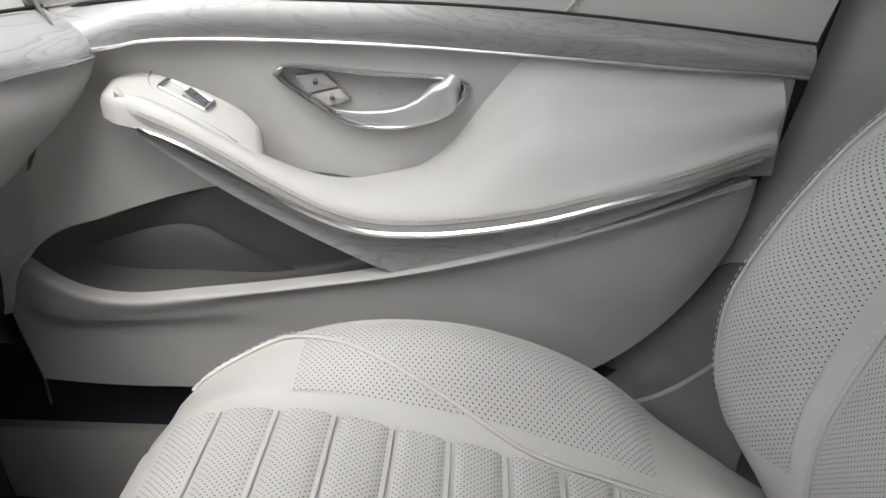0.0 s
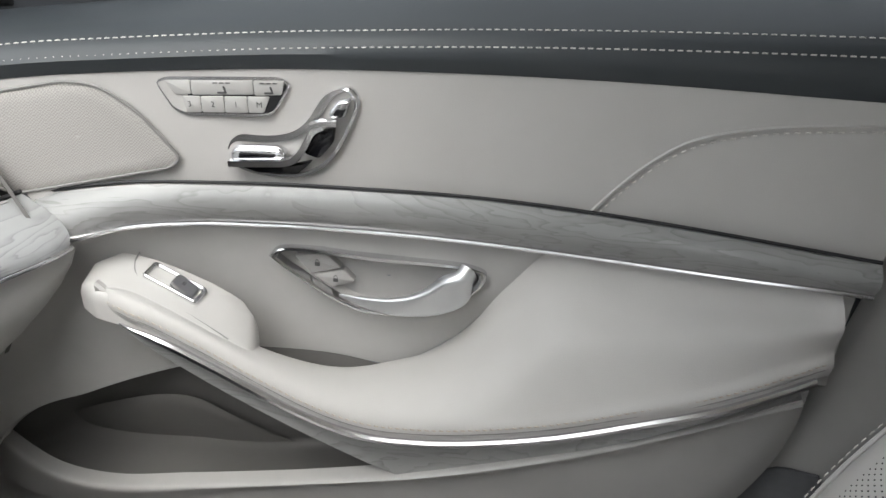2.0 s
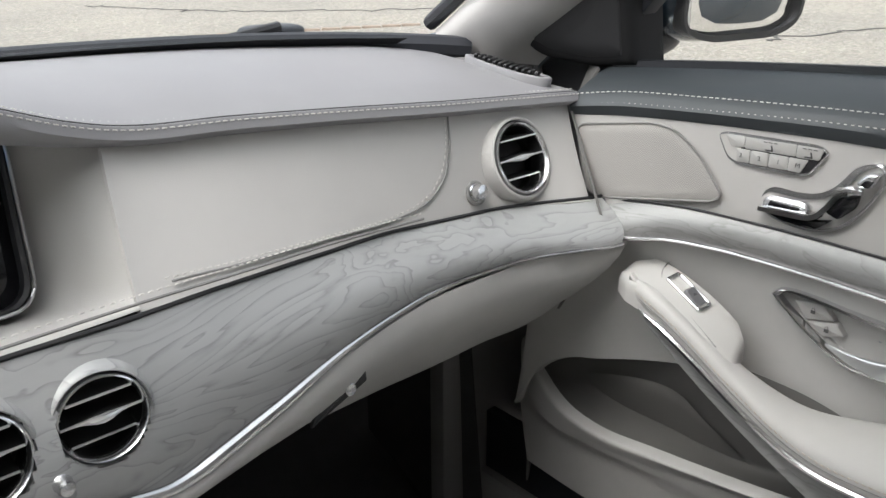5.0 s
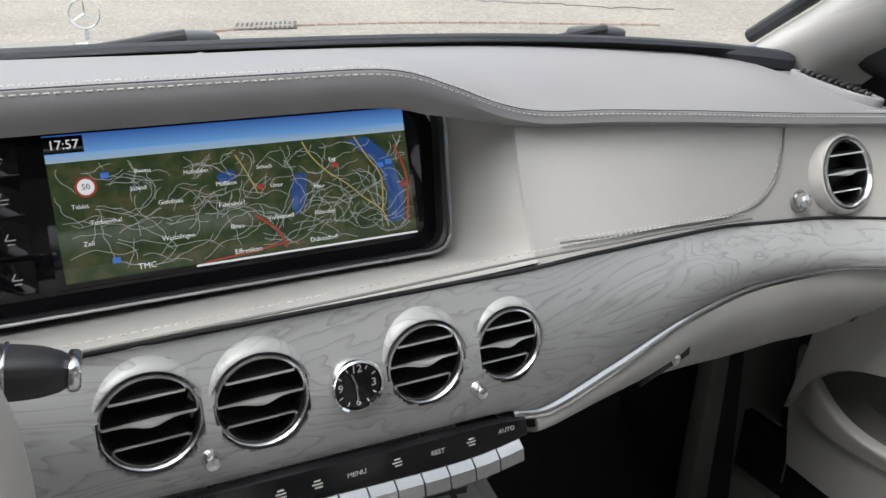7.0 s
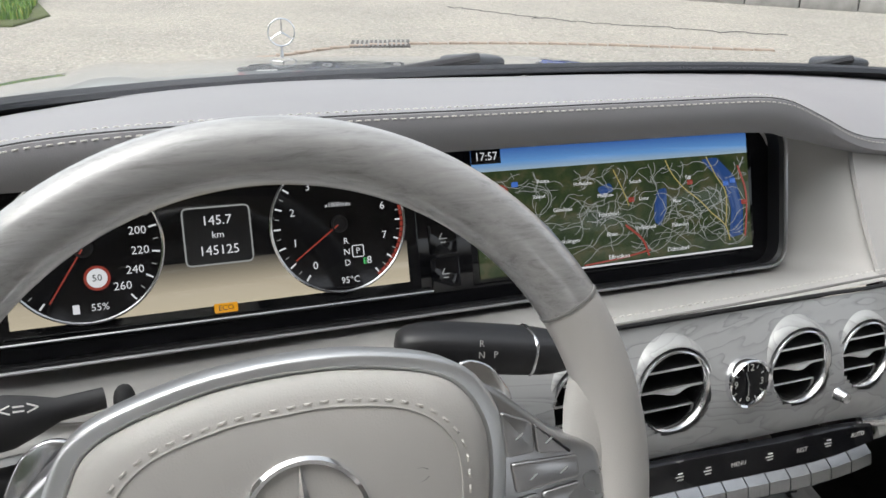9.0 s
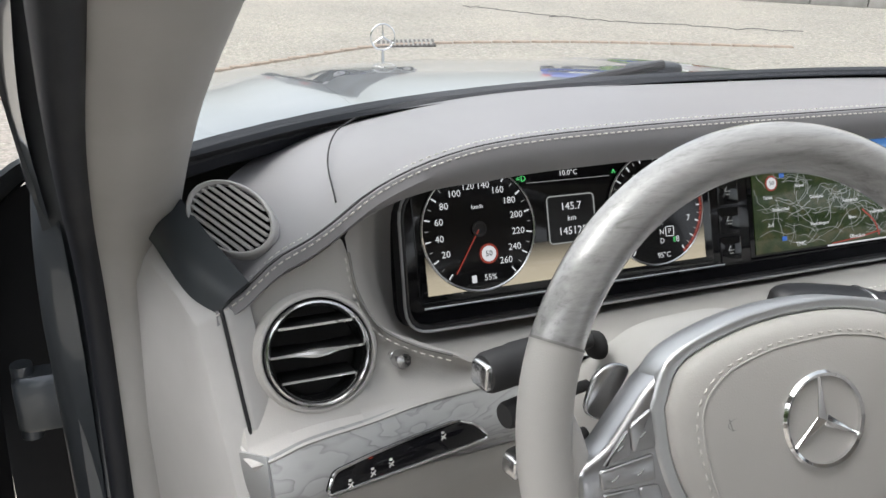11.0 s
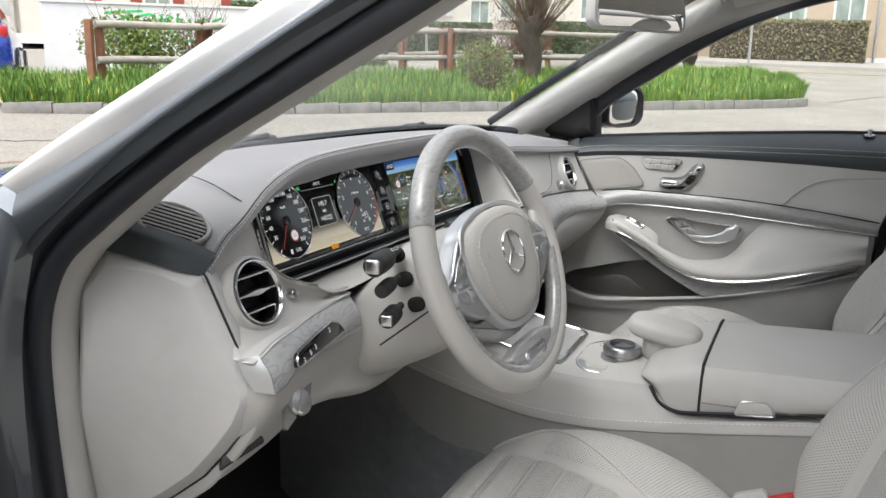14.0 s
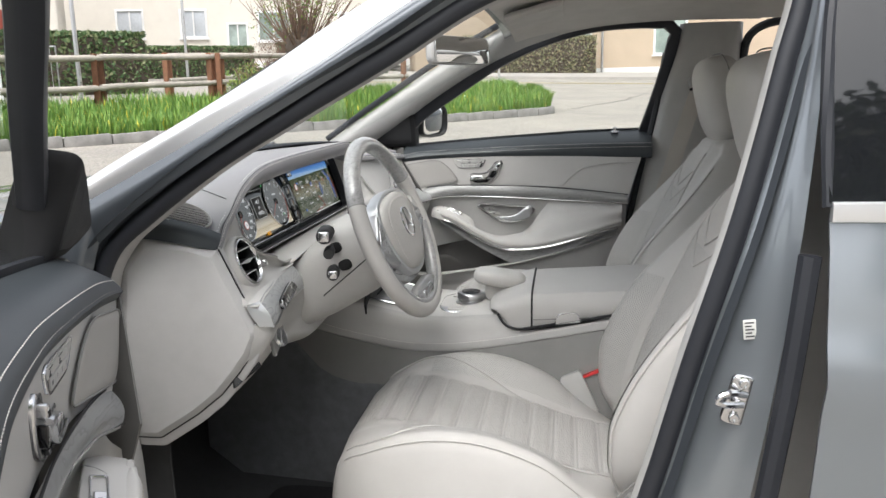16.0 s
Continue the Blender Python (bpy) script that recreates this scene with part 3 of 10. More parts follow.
        yy = ys - 0.03 * np.clip((ys - 0.36) / 0.09, 0, 1) * (1 - s)
        rows.append(np.c_[xx, yy, top * (1 - s) + low * s])
    rows.append(np.c_[rows[-1][:, 0] + 0.010, rows[-1][:, 1], rows[-1][:, 2] - 0.004])
    part("mid_panel", Shape().sheet(np.array(rows), 0.003).cut_out(HANDLE * 0.975 + (0.0, 0.0001), HANDLE_AT), M_plastic, d, "beige moulded panel behind the door handle")
    # padded armrest
    st = []
    for y, xw, zw, xc, zc in [(-0.212, 0.708, 0.838, 0.692, 0.825), (-0.195, 0.710, 0.840, 0.698, 0.824), (-0.12, 0.720, 0.842, 0.708, 0.822), (-0.04, 0.730, 0.846, 0.718, 0.818),
                              (0.005, 0.736, 0.848, 0.724, 0.814), (0.045, 0.744, 0.806, 0.730, 0.782), (0.085, 0.752, 0.752, 0.735, 0.748), (0.14, 0.750, 0.716, 0.728, 0.733),
                              (0.19, 0.742, 0.700, 0.715, 0.731), (0.24, 0.732, 0.705, 0.705, 0.748), (0.285, 0.725, 0.730, 0.700, 0.772), (0.325, 0.718, 0.75, 0.697, 0.797),
                              (0.355, 0.712, 0.765, 0.692, 0.812), (0.378, 0.70, 0.785, 0.686, 0.814)]:
        e = float(track(y, ARM_EDGE)[0])
        k = 1 if y < 0.3 else 1 - (y - 0.3) / 0.5
        xe = 0.664 + 0.010 * np.clip((-y - 0.1) / 0.12, 0, 1) ** 2 * 3 + 0.012 * np.clip((y - 0.35) / 0.03, 0, 1)
        st.append([(xw, y, zw), (xc, y, zc), ((xc + xe) / 2 - 0.004, y, (zc + e) / 2 + 0.012 * k), (xe + 0.004, y, e + 0.013), (xe - 0.001, y, e + 0.004), (xe, y, e - 0.004),
                   (xe + 0.003, y, e - 0.010)])
    arm = part("armrest", Shape().skin(np.array(st).transpose(0, 1, 2), 30, 70, 0.004), M_beige, d, "padded beige leather armrest with stitched edge")
    ys = np.linspace(-0.205, 0.378, 80)
    e = track(ys, ARM_EDGE)
    ex = 0.664 + 0.030 * np.clip((-ys - 0.1) / 0.12, 0, 1) ** 2 + 0.012 * np.clip((ys - 0.35) / 0.03, 0, 1)
    part("stitching", Shape().dashes(np.c_[ex - 0.0012, ys, e + 0.0035], (-1, 0, 0.3), 0.0038, 0.0022, 0.0012, slant=0.5), M_thread_tan, arm)
    part("edge_seam", Shape().tube(np.c_[ex - 0.0004, ys, e - 0.001], 0.0009, 5), M_lower, arm)
    # bright line and lower veneer strip
    ys = np.linspace(-0.200, 0.366, 60)
    cz = track(ys, ARM_EDGE) - 0.0115 - 0.002 * np.clip((ys - 0.2) / 0.1, 0, 1)
    cx = np.interp(ys, np.linspace(-0.205, 0.378, 80), ex)
    taper = np.clip((0.372 - ys) / 0.05, 0.1, 1)
    line = part("bright_line", Shape().tube(np.c_[cx + 0.001, ys, cz], 0.0036 * taper, 8), M_chrome, d, "satin chrome line under the armrest")
    lo = np.minimum(track(ys, STRIP_LOW), cz - 0.004)
    rows = [np.c_[cx + 0.002 + 0.010 * s + 0.004 * math.sin(math.pi * s), ys, cz - 0.003 + (lo - cz + 0.003) * s] for s in np.linspace(0, 1, 7)]
    rows.append(np.c_[cx + 0.05, ys, lo + 0.002])
    part("lower_veneer", Shape().sheet(np.array(rows)), M_wood, d, "grey burl veneer strip under the armrest")
    # window switch pod
    ring = rounded([(0.392, 0.25), (0.386, 0.75), (0.366, 1.0), (0.33, 1.0), (0.285, 0.98), (0.258, 0.93), (0.247, 0.75), (0.248, 0.2), (0.262, 0.03), (0.30, 0.0), (0.35, 0.0), (0.378, 0.05)], 0.02, 3)

    def pod_point(y, s, drop=0.0):
        e = track(np.minimum(y, 0.385), ARM_EDGE)
        return np.c_[0.667 + 0.058 * s, y + 0.015 * s, e + 0.009 + (0.010 + 0.022 * (0.39 - y) / 0.13) * s - drop]

    mid = ring.mean(0)
    rows = []
    for k, drop in [(1.0, 0.024), (1.0, 0.010), (0.97, 0.003), (0.90, 0.0), (0.6, -0.0012), (0.3, -0.002), (0.02, -0.002)]:
        o = mid + (ring - mid) * k
        rows.append(pod_point(o[:, 0], o[:, 1], drop))
    pod = part("switch_pod", Shape().grid(np.array(rows), wrap=True), M_beige, d, "beige leather pull grip with a window switch")
    crease = np.array([pod_point(np.array([y]), np.array([s]), -0.0006)[0] for y, s in spline([(0.347, 1.0), (0.349, 0.8), (0.345, 0.55), (0.33, 0.36), (0.30, 0.26), (0.27, 0.2)], 24)])
    part("pod_joint", Shape().tube(crease, 0.0008, 5), M_lower, pod)
    o = Vector(pod_point(np.array([0.3135]), np.array([0.62]), -0.0050)[0])
    ex_ = Vector(pod_point(np.array([0.296]), np.array([0.60]))[0]) - Vector(pod_point(np.array([0.336]), np.array([0.70]))[0])
    ey_ = Vector(pod_point(np.array([0.3135]), np.array([0.9]))[0]) - Vector(pod_point(np.array([0.3135]), np.array([0.4]))[0])
    fm = frame_at(o, ex_, ey_)
    ro = rounded([(-0.026, -0.010), (0.026, -0.010), (0.026, 0.010), (-0.026, 0.010)], 0.004)
    part("switch_bezel", Shape().plate(ro, fm, 0.006, 0.0015, ro * (0.86, 0.72)), M_chrome, pod, "chrome switch bezel")
    sw = Shape().plate(rounded([(-0.022, -0.007), (0.022, -0.007), (0.022, 0.007), (-0.022, 0.007)], 0.002), fm @ pose(0, 0, -0.004), 0.003, 0.0005)
    part("switch_well", sw, M_pocket, pod)
    part("window_switch", Shape().box(fm @ pose(0.009, 0, -0.001, 0, 12, 0), 0.022, 0.0128, 0.006, 0.0015), M_alu, pod, "grey window switch rocker")
    letters("switch_mark", "II", 0.006, fm @ pose(0.008, 0, 0.0028, 0, 12, 0), M_dark_ink, pod)
    # memory keys
    km = Matrix(((0, 0, -1, 0.7355), (-1, 0, 0, 0.274), (0, 1, 0, 0.967), (0, 0, 0, 1)))
    km = km @ pose(0, 0, 0, 0, 4, 0)
    o = rounded([(-0.055, 0.011), (-0.048, 0.014), (0.046, 0.015), (0.054, 0.009), (0.039, -0.014), (0.030, -0.016), (-0.034, -0.0155), (-0.044, -0.010)], 0.006)
    keys = part("memory_panel", Shape().plate(o, km, 0.006, 0.002, o * 0.93), M_chrome, d, "memory and heating keys in a chrome frame")
    part("key_bed", Shape().plate(o * 0.93, km @ pose(0, 0, -0.0015), 0.004, 0.0004), M_gap, keys)
    for a, b in [(-0.0495, -0.026), (-0.0255, 0.0235), (0.024, 0.0485)]:
        q = rounded([(a + 0.003 * (a < -0.04), 0.0125), (b, 0.0130), (b - 0.003 * (b > 0.04), 0.0012), (a + 0.011 * (a < -0.04), 0.0005)], 0.0015)
        part("key", Shape().plate(q, km @ pose(0, 0, 0.0002), 0.003, 0.0006), M_plastic, keys)
    for i, ch in enumerate("321M"):
        a = -0.0375 + i * 0.0185
        q = rounded([(a + 0.004 * (i == 0), -0.0003), (a + 0.018, -0.0003), (a + 0.018 - 0.006 * (i == 3), -0.0135), (a + 0.006 * (i == 0), -0.0135)], 0.0015)
        part("key", Shape().plate(q, km @ pose(0, 0, 0.0002), 0.003, 0.0006), M_plastic, keys)
        letters("key_letter", ch, 0.0065, km @ pose(a + 0.0092, -0.0068, 0.0006), M_dark_ink, keys)
    for cx_ in (-0.001, 0.036):
        g = Shape()
        for k in range(3):
            g.box(km @ pose(cx_ - 0.005 + k * 0.005, 0.0105, 0.0005), 0.0036, 0.0008, 0.0006, 0.0001)
        g.box(km @ pose(cx_ + 0.002, 0.0050, 0.0005, 0, 0, 15), 0.0016, 0.006, 0.0006, 0.0003)
        g.box(km @ pose(cx_ - 0.001, 0.0028, 0.0005), 0.006, 0.0015, 0.0006, 0.0003)
        part("key_symbol", g, M_dark_ink, keys)
    # seat-shaped switch
    sm = Matrix(((0, 0, -1, 0.738), (-1, 0, 0, 0.2245), (0, 1, 0, 0.933), (0, 0, 0, 1)))
    base = spline([(-0.053, -0.006), (-0.046, -0.001), (-0.02, -0.001), (0.002, 0.003), (0.018, 0.014), (0.036, 0.038), (0.050, 0.043), (0.058, 0.034), (0.048, 0.006), (0.030, -0.020),
                   (0.008, -0.032), (-0.03, -0.032), (-0.052, -0.024), (-0.056, -0.014), (-0.053, -0.006)], 60)[:-1]
    c0 = base.mean(0)
    seat = part("seat_switch", Shape().plate(base, sm, 0.012, 0.003, c0 + (base - c0) * 0.90), M_chrome, d, "seat-shaped chrome seat adjuster")
    part("switch_bed", Shape().plate(c0 + (base - c0) * 0.91, sm @ pose(0, 0, -0.0025), 0.005, 0.0005), M_plastic, seat)
    loop = Shape().plate(rounded([(-0.048, -0.019), (-0.006, -0.017), (-0.002, -0.010), (-0.010, -0.006), (-0.044, -0.006), (-0.049, -0.012)], 0.004), sm @ pose(0, 0, 0.008), 0.012, 0.003)
    part("cushion_key", loop, M_chrome, seat)
    part("cushion_key_pad", Shape().plate(rounded([(-0.042, -0.0155), (-0.012, -0.014), (-0.010, -0.0105), (-0.040, -0.0095)], 0.002), sm @ pose(0, 0, 0.0088), 0.003, 0.0008), M_gloss, seat)
    l_ = spline([(-0.050, -0.0195), (-0.02, -0.0185), (0.002, -0.016), (0.012, -0.006), (0.022, 0.010), (0.030, 0.014)], 24)
    part("switch_bar", Shape().sweep(np.array([sm @ Vector((a, b, 0.007)) for a, b in l_]), [(-0.0035, -0.002), (0.0035, -0.002), (0.0025, 0.004), (-0.0025, 0.004)], (-1, 0, 0)), M_bright, seat)
    part("thigh_pad", Shape().plate(rounded([(-0.046, -0.023), (0.002, -0.021), (0.018, -0.017), (0.006, -0.028), (-0.028, -0.029)], 0.003), sm @ pose(0, 0, 0.004), 0.006, 0.001), M_gloss, seat)
    part("back_pad", Shape().plate(rounded([(0.012, -0.010), (0.024, 0.008), (0.038, 0.013), (0.036, -0.001), (0.024, -0.014)], 0.003), sm @ pose(0, 0, 0.006), 0.008, 0.001), M_gloss, seat)
    part("head_key", Shape().plate(rounded([(0.034, 0.024), (0.042, 0.034), (0.052, 0.035), (0.047, 0.021), (0.036, 0.020)], 0.003), sm @ pose(0, 0, 0.008), 0.010, 0.002), M_chrome, seat)
    part("head_pad", Shape().plate(rounded([(0.0375, 0.0225), (0.0415, 0.0285), (0.049, 0.0285), (0.045, 0.0215)], 0.0015), sm @ pose(0, 0, 0.0088), 0.003, 0.0006), M_gloss, seat)
    part("back_key", Shape().sweep(np.array([sm @ Vector((a, b, 0.008)) for a, b in spline([(0.020, 0.0135), (0.030, 0.0165), (0.041, 0.0165)], 8)]),
                                   [(-0.003, -0.003), (0.003, -0.003), (0.002, 0.003), (-0.002, 0.003)], (-1, 0, 0)), M_chrome, seat)
    # handle with its recess
    hm, o = HANDLE_AT, HANDLE
    c0 = np.array([0.0, 0.004])
    hb = part("handle_bezel", Shape().plate(o, hm @ pose(0, 0, 0.007), 0.012, 0.0022, c0 + (o - c0) * 0.93), M_chrome, d, "chrome-rimmed door handle recess")
    inner = c0 + (o - c0) * 0.95
    ci = np.array([0.005, 0.0])
    rows = [np.array([hm @ Vector((*q, zz)) for q in (ci + (inner - ci) * kk)]) for kk, zz in [(1.0, 0.004), (0.98, -0.006), (0.88, -0.012), (0.5, -0.014), (0.02, -0.014)]]
    part("recess", Shape().grid(np.array(rows), wrap=True), M_door_low, hb)
    for q in ([(-0.078, 0.017), (-0.050, 0.0215), (-0.036, 0.008), (-0.064, 0.0005)], [(-0.062, -0.001), (-0.034, 0.0065), (-0.024, -0.004), (-0.044, -0.0115)]):
        part("lock_key", Shape().plate(rounded(q, 0.002), hm @ pose(0, 0, -0.005), 0.010, 0.0008), M_door_low, hb)
    for cx_, cy_ in ((-0.057, 0.0125), (-0.041, -0.002)):
        g = Shape().box(hm @ pose(cx_, cy_ - 0.001, -0.0026), 0.0045, 0.0036, 0.0006, 0.0003)
        g.tube(np.array([hm @ Vector((cx_ + 0.0016 * math.cos(a), cy_ + 0.0009 + 0.0026 * math.sin(a), -0.0026)) for a in np.linspace(0, math.pi, 8)]), 0.0003, 4)
        part("lock_symbol", g, M_dark_ink, hb)
    hl = spline([(-0.036, -0.0130, 0.006), (-0.01, -0.0150, 0.012), (0.02, -0.0135, 0.016), (0.050, -0.0045, 0.016), (0.070, 0.0090, 0.012), (0.078, 0.0185, 0.004)], 30)
    w = np.interp(np.linspace(0, 1, 30), [0, 0.15, 0.5, 0.8, 1], [0.15, 0.45, 1.05, 1.85, 1.8])
    path = np.array([hm @ Vector(q) for q in hl])
    prof = rounded([(-0.0040, -0.0095), (0.0040, -0.0095), (0.0040, 0.0095), (-0.0040, 0.0095)], 0.0035, 3)
    part("handle", Shape().sweep(path, prof, hm.to_3x3() @ Vector((0.35, 0.94, 0)), False, w), M_satin, hb, "satin chrome pull handle", 50)
    # lower door with its pocket
    low = [(0.70, 0.53, 0.49), (0.70, 0.45, 0.485), (0.70, 0.33, 0.486), (0.70, 0.15, 0.488), (0.70, 0.0, 0.492), (0.71, -0.09, 0.530), (0.715, -0.15, 0.585), (0.715, -0.192, 0.655), (0.715, -0.206, 0.700), (0.72, -0.212, 0.735)]
    mid_low = [(0.70, 0.545, 0.57), (0.693, 0.46, 0.560), (0.693, 0.32, 0.565), (0.69, 0.20, 0.577), (0.69, 0.05, 0.593), (0.695, -0.05, 0.606), (0.70, -0.12, 0.62), (0.705, -0.17, 0.665), (0.71, -0.196, 0.71), (0.712, -0.205, 0.738)]
    rim_low = [(0.70, 0.545, 0.605), (0.685, 0.50, 0.588), (0.682, 0.44, 0.584), (0.682, 0.36, 0.590), (0.682, 0.24, 0.614), (0.682, 0.13, 0.635), (0.682, 0.0, 0.662), (0.69, -0.10, 0.690), (0.70, -0.17, 0.722), (0.705, -0.20, 0.742)]
    rim = [(0.715, 0.56, 0.66), (0.690, 0.505, 0.632), (0.679, 0.462, 0.614), (0.676, 0.41, 0.607), (0.676, 0.335, 0.615), (0.674, 0.22, 0.632), (0.672, 0.133, 0.648), (0.672, 0.03, 0.674), (0.678, -0.10, 0.712), (0.684, -0.195, 0.746)]
    rim_in = [(0.725, 0.56, 0.664), (0.705, 0.505, 0.634), (0.695, 0.462, 0.616), (0.692, 0.41, 0.609), (0.692, 0.335, 0.617), (0.69, 0.22, 0.634), (0.69, 0.133, 0.650), (0.69, 0.03, 0.676), (0.70, -0.10, 0.714), (0.70, -0.195, 0.748)]
    part("lower_panel", Shape().skin([low, mid_low, rim_low, rim, rim_in], 50, 40, 0.004), M_door_low, d, "grey-beige moulded lower door panel")
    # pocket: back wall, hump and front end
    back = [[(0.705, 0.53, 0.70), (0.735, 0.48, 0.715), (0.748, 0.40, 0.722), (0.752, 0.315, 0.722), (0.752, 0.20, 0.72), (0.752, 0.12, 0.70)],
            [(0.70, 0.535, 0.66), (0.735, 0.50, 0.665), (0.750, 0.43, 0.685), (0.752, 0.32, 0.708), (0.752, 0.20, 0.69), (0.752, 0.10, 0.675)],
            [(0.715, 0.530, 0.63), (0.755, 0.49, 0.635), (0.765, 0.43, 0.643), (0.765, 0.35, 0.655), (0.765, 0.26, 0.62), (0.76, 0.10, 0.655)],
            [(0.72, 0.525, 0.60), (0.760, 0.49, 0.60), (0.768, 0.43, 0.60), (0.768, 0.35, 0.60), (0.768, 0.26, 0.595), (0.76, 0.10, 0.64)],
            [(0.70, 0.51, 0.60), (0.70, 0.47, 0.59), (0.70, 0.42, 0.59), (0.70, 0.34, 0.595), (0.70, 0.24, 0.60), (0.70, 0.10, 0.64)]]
    # grey pocket plastic with the shade of the cavity in its colour
    part("pocket", Shape().skin(back, 36, 34), M_pocket, d, "open grey door pocket, darkened for the shade inside")
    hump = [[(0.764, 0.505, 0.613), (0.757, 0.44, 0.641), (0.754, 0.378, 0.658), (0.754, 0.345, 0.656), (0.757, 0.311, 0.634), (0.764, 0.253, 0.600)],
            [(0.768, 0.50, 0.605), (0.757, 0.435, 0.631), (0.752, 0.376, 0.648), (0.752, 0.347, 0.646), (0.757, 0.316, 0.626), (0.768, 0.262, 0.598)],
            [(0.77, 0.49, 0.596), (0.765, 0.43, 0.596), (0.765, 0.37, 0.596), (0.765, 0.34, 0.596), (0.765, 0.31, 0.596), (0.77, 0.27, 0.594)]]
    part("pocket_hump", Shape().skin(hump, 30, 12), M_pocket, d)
    # outer skin and edges of the door leaf
    zs = np.linspace(0.42, 1.02, 16)
    ye = np.interp(zs, [0.40, 0.49, 0.53, 0.60, 0.66, 0.71, 0.77, 0.84, 0.99, 1.05], [0.02, -0.02, -0.085, -0.163, -0.198, -0.218, -0.230, -0.238, -0.276, -0.29])
    skin_x = 0.93 - 0.9 * (zs - 0.72) ** 2 * (zs > 0.72) - 0.05 * (zs - 0.72) ** 2
    ys_ = np.linspace(0, 1, 20)
    out = np.array([np.c_[sx_ - 0.03 * (t_ - 0.3) ** 2, (ye - 0.04) * (1 - t_) + 0.74 * t_, zs] for t_, sx_ in [(t_, skin_x) for t_ in ys_]])
    part("outer_skin", Shape().sheet(out, 0.003), M_paint, d, "grey metallic painted outer skin")
    part("rear_edge", Shape().sheet(np.array([np.c_[np.full(16, 0.752), ye - 0.002, zs], np.c_[np.full(16, 0.80), ye - 0.012, zs], np.c_[skin_x - 0.004, ye - 0.036, zs]]), 0.002), M_rubber, d)
    # front closing face near the hinges
    edge0 = [(0.705, 0.535, 0.45), (0.705, 0.535, 0.66), (0.68, 0.46, 0.78), (0.668, 0.405, 0.856), (0.70, 0.49, 0.98), (0.76, 0.50, 1.02)]
    edge1 = [(0.80, 0.60, 0.45), (0.80, 0.60, 0.66), (0.79, 0.56, 0.78), (0.78, 0.54, 0.856), (0.79, 0.55, 0.98), (0.80, 0.54, 1.02)]
    # trim cheek in the same darkened grey, standing for shade by the hinges
    part("front_cheek", Shape().sheet(np.array([edge0, edge1]), 0.003), M_pocket, d, "front cheek of the door trim, darkened for shade")
    part("front_edge", Shape().sheet(np.array([edge1,
                                               [(0.88, 0.73, 0.45), (0.88, 0.73, 0.66), (0.88, 0.73, 0.78), (0.88, 0.73, 0.856), (0.87, 0.73, 0.98), (0.85, 0.70, 1.02)]]), 0.003), M_black, d)
    # mirror triangle with a small loudspeaker
    tri = [(0.776, 0.460, 1.026), (0.770, 0.510, 1.019), (0.762, 0.580, 1.024), (0.750, 0.61, 1.040), (0.748, 0.550, 1.085), (0.746, 0.48, 1.135), (0.748, 0.462, 1.146), (0.762, 0.460, 1.09)]
    ctr = np.mean(tri, 0)
    tri = even(np.array(tri), 40, True)
    rows = [np.array(ctr + (tri - ctr) * k) + (dx, 0, 0) for k, dx in [(1.06, 0.05), (1.03, 0.008), (1.0, 0.0), (0.93, -0.006), (0.80, -0.008), (0.4, -0.008), (0.02, -0.008)]]
    tw = part("mirror_triangle", Shape().grid(np.array(rows), wrap=True), M_matte, d, "black tweeter triangle")
    part("tweeter_cloth", Shape().grid(np.array([ctr + (tri - ctr) * k + (dx, 0, 0) for k, dx in [(0.80, -0.007), (0.76, -0.0095), (0.4, -0.0105), (0.02, -0.0105)]]), wrap=True), M_tweeter, tw)
    # window frame
    fr = [(0.795, 0.515, 1.030), (0.790, 0.455, 1.110), (0.772, 0.32, 1.200), (0.752, 0.19, 1.280), (0.736, 0.06, 1.340), (0.722, -0.10, 1.382), (0.715, -0.25, 1.392), (0.716, -0.335, 1.388), (0.722, -0.362, 1.362),
          (0.746, -0.338, 1.25), (0.775, -0.305, 1.13), (0.80, -0.283, 1.06)]
    path = np.vstack([spline(fr[:8], 40), spline(fr[8:], 14)])
    wf = part("window_frame", Shape().sweep(path, rounded([(-0.018, -0.016), (0.016, -0.016), (0.018, 0.014), (-0.018, 0.014)], 0.005, 2), (1, 0, 0)), M_rubber, d, "black window frame with rubber seal")
    part("frame_cover", Shape().sweep(spline(fr[:6], 30), rounded([(0.010, -0.014), (0.062, -0.004), (0.064, 0.012), (0.010, 0.014)], 0.004, 2), (1, 0, 0)), M_black, wf, "black plastic cover of the window frame")
    gl = [[(0.800, 0.49, 1.01), (0.802, 0.2, 1.03), (0.803, -0.05, 1.045), (0.803, -0.28, 1.055)], [(0.788, 0.39, 1.12), (0.782, 0.2, 1.15), (0.780, -0.1, 1.16), (0.778, -0.315, 1.17)],
          [(0.757, 0.21, 1.26), (0.748, 0.1, 1.29), (0.744, -0.1, 1.30), (0.742, -0.345, 1.30)], [(0.737, 0.06, 1.33), (0.728, -0.05, 1.365), (0.722, -0.15, 1.38), (0.720, -0.34, 1.38)]]
    g = part("window_pane", Shape().skin(gl, 16, 12), M_glass, d, "clear side window pane")
    g.visible_shadow = False
    # locking pin
    part("lock_pin", Shape().lathe([(0.013, 0.0), (0.013, 0.004), (0.010, 0.006), (0.0075, 0.006), (0.0065, 0.004), (0.0065, 0.016), (0.004, 0.018), (0, 0.018)], pose(0.785, -0.19, 1.058)), M_chrome, d, "chrome locking pin")
    # outside mirror
    mo = (0.942, 0.471, 1.102)
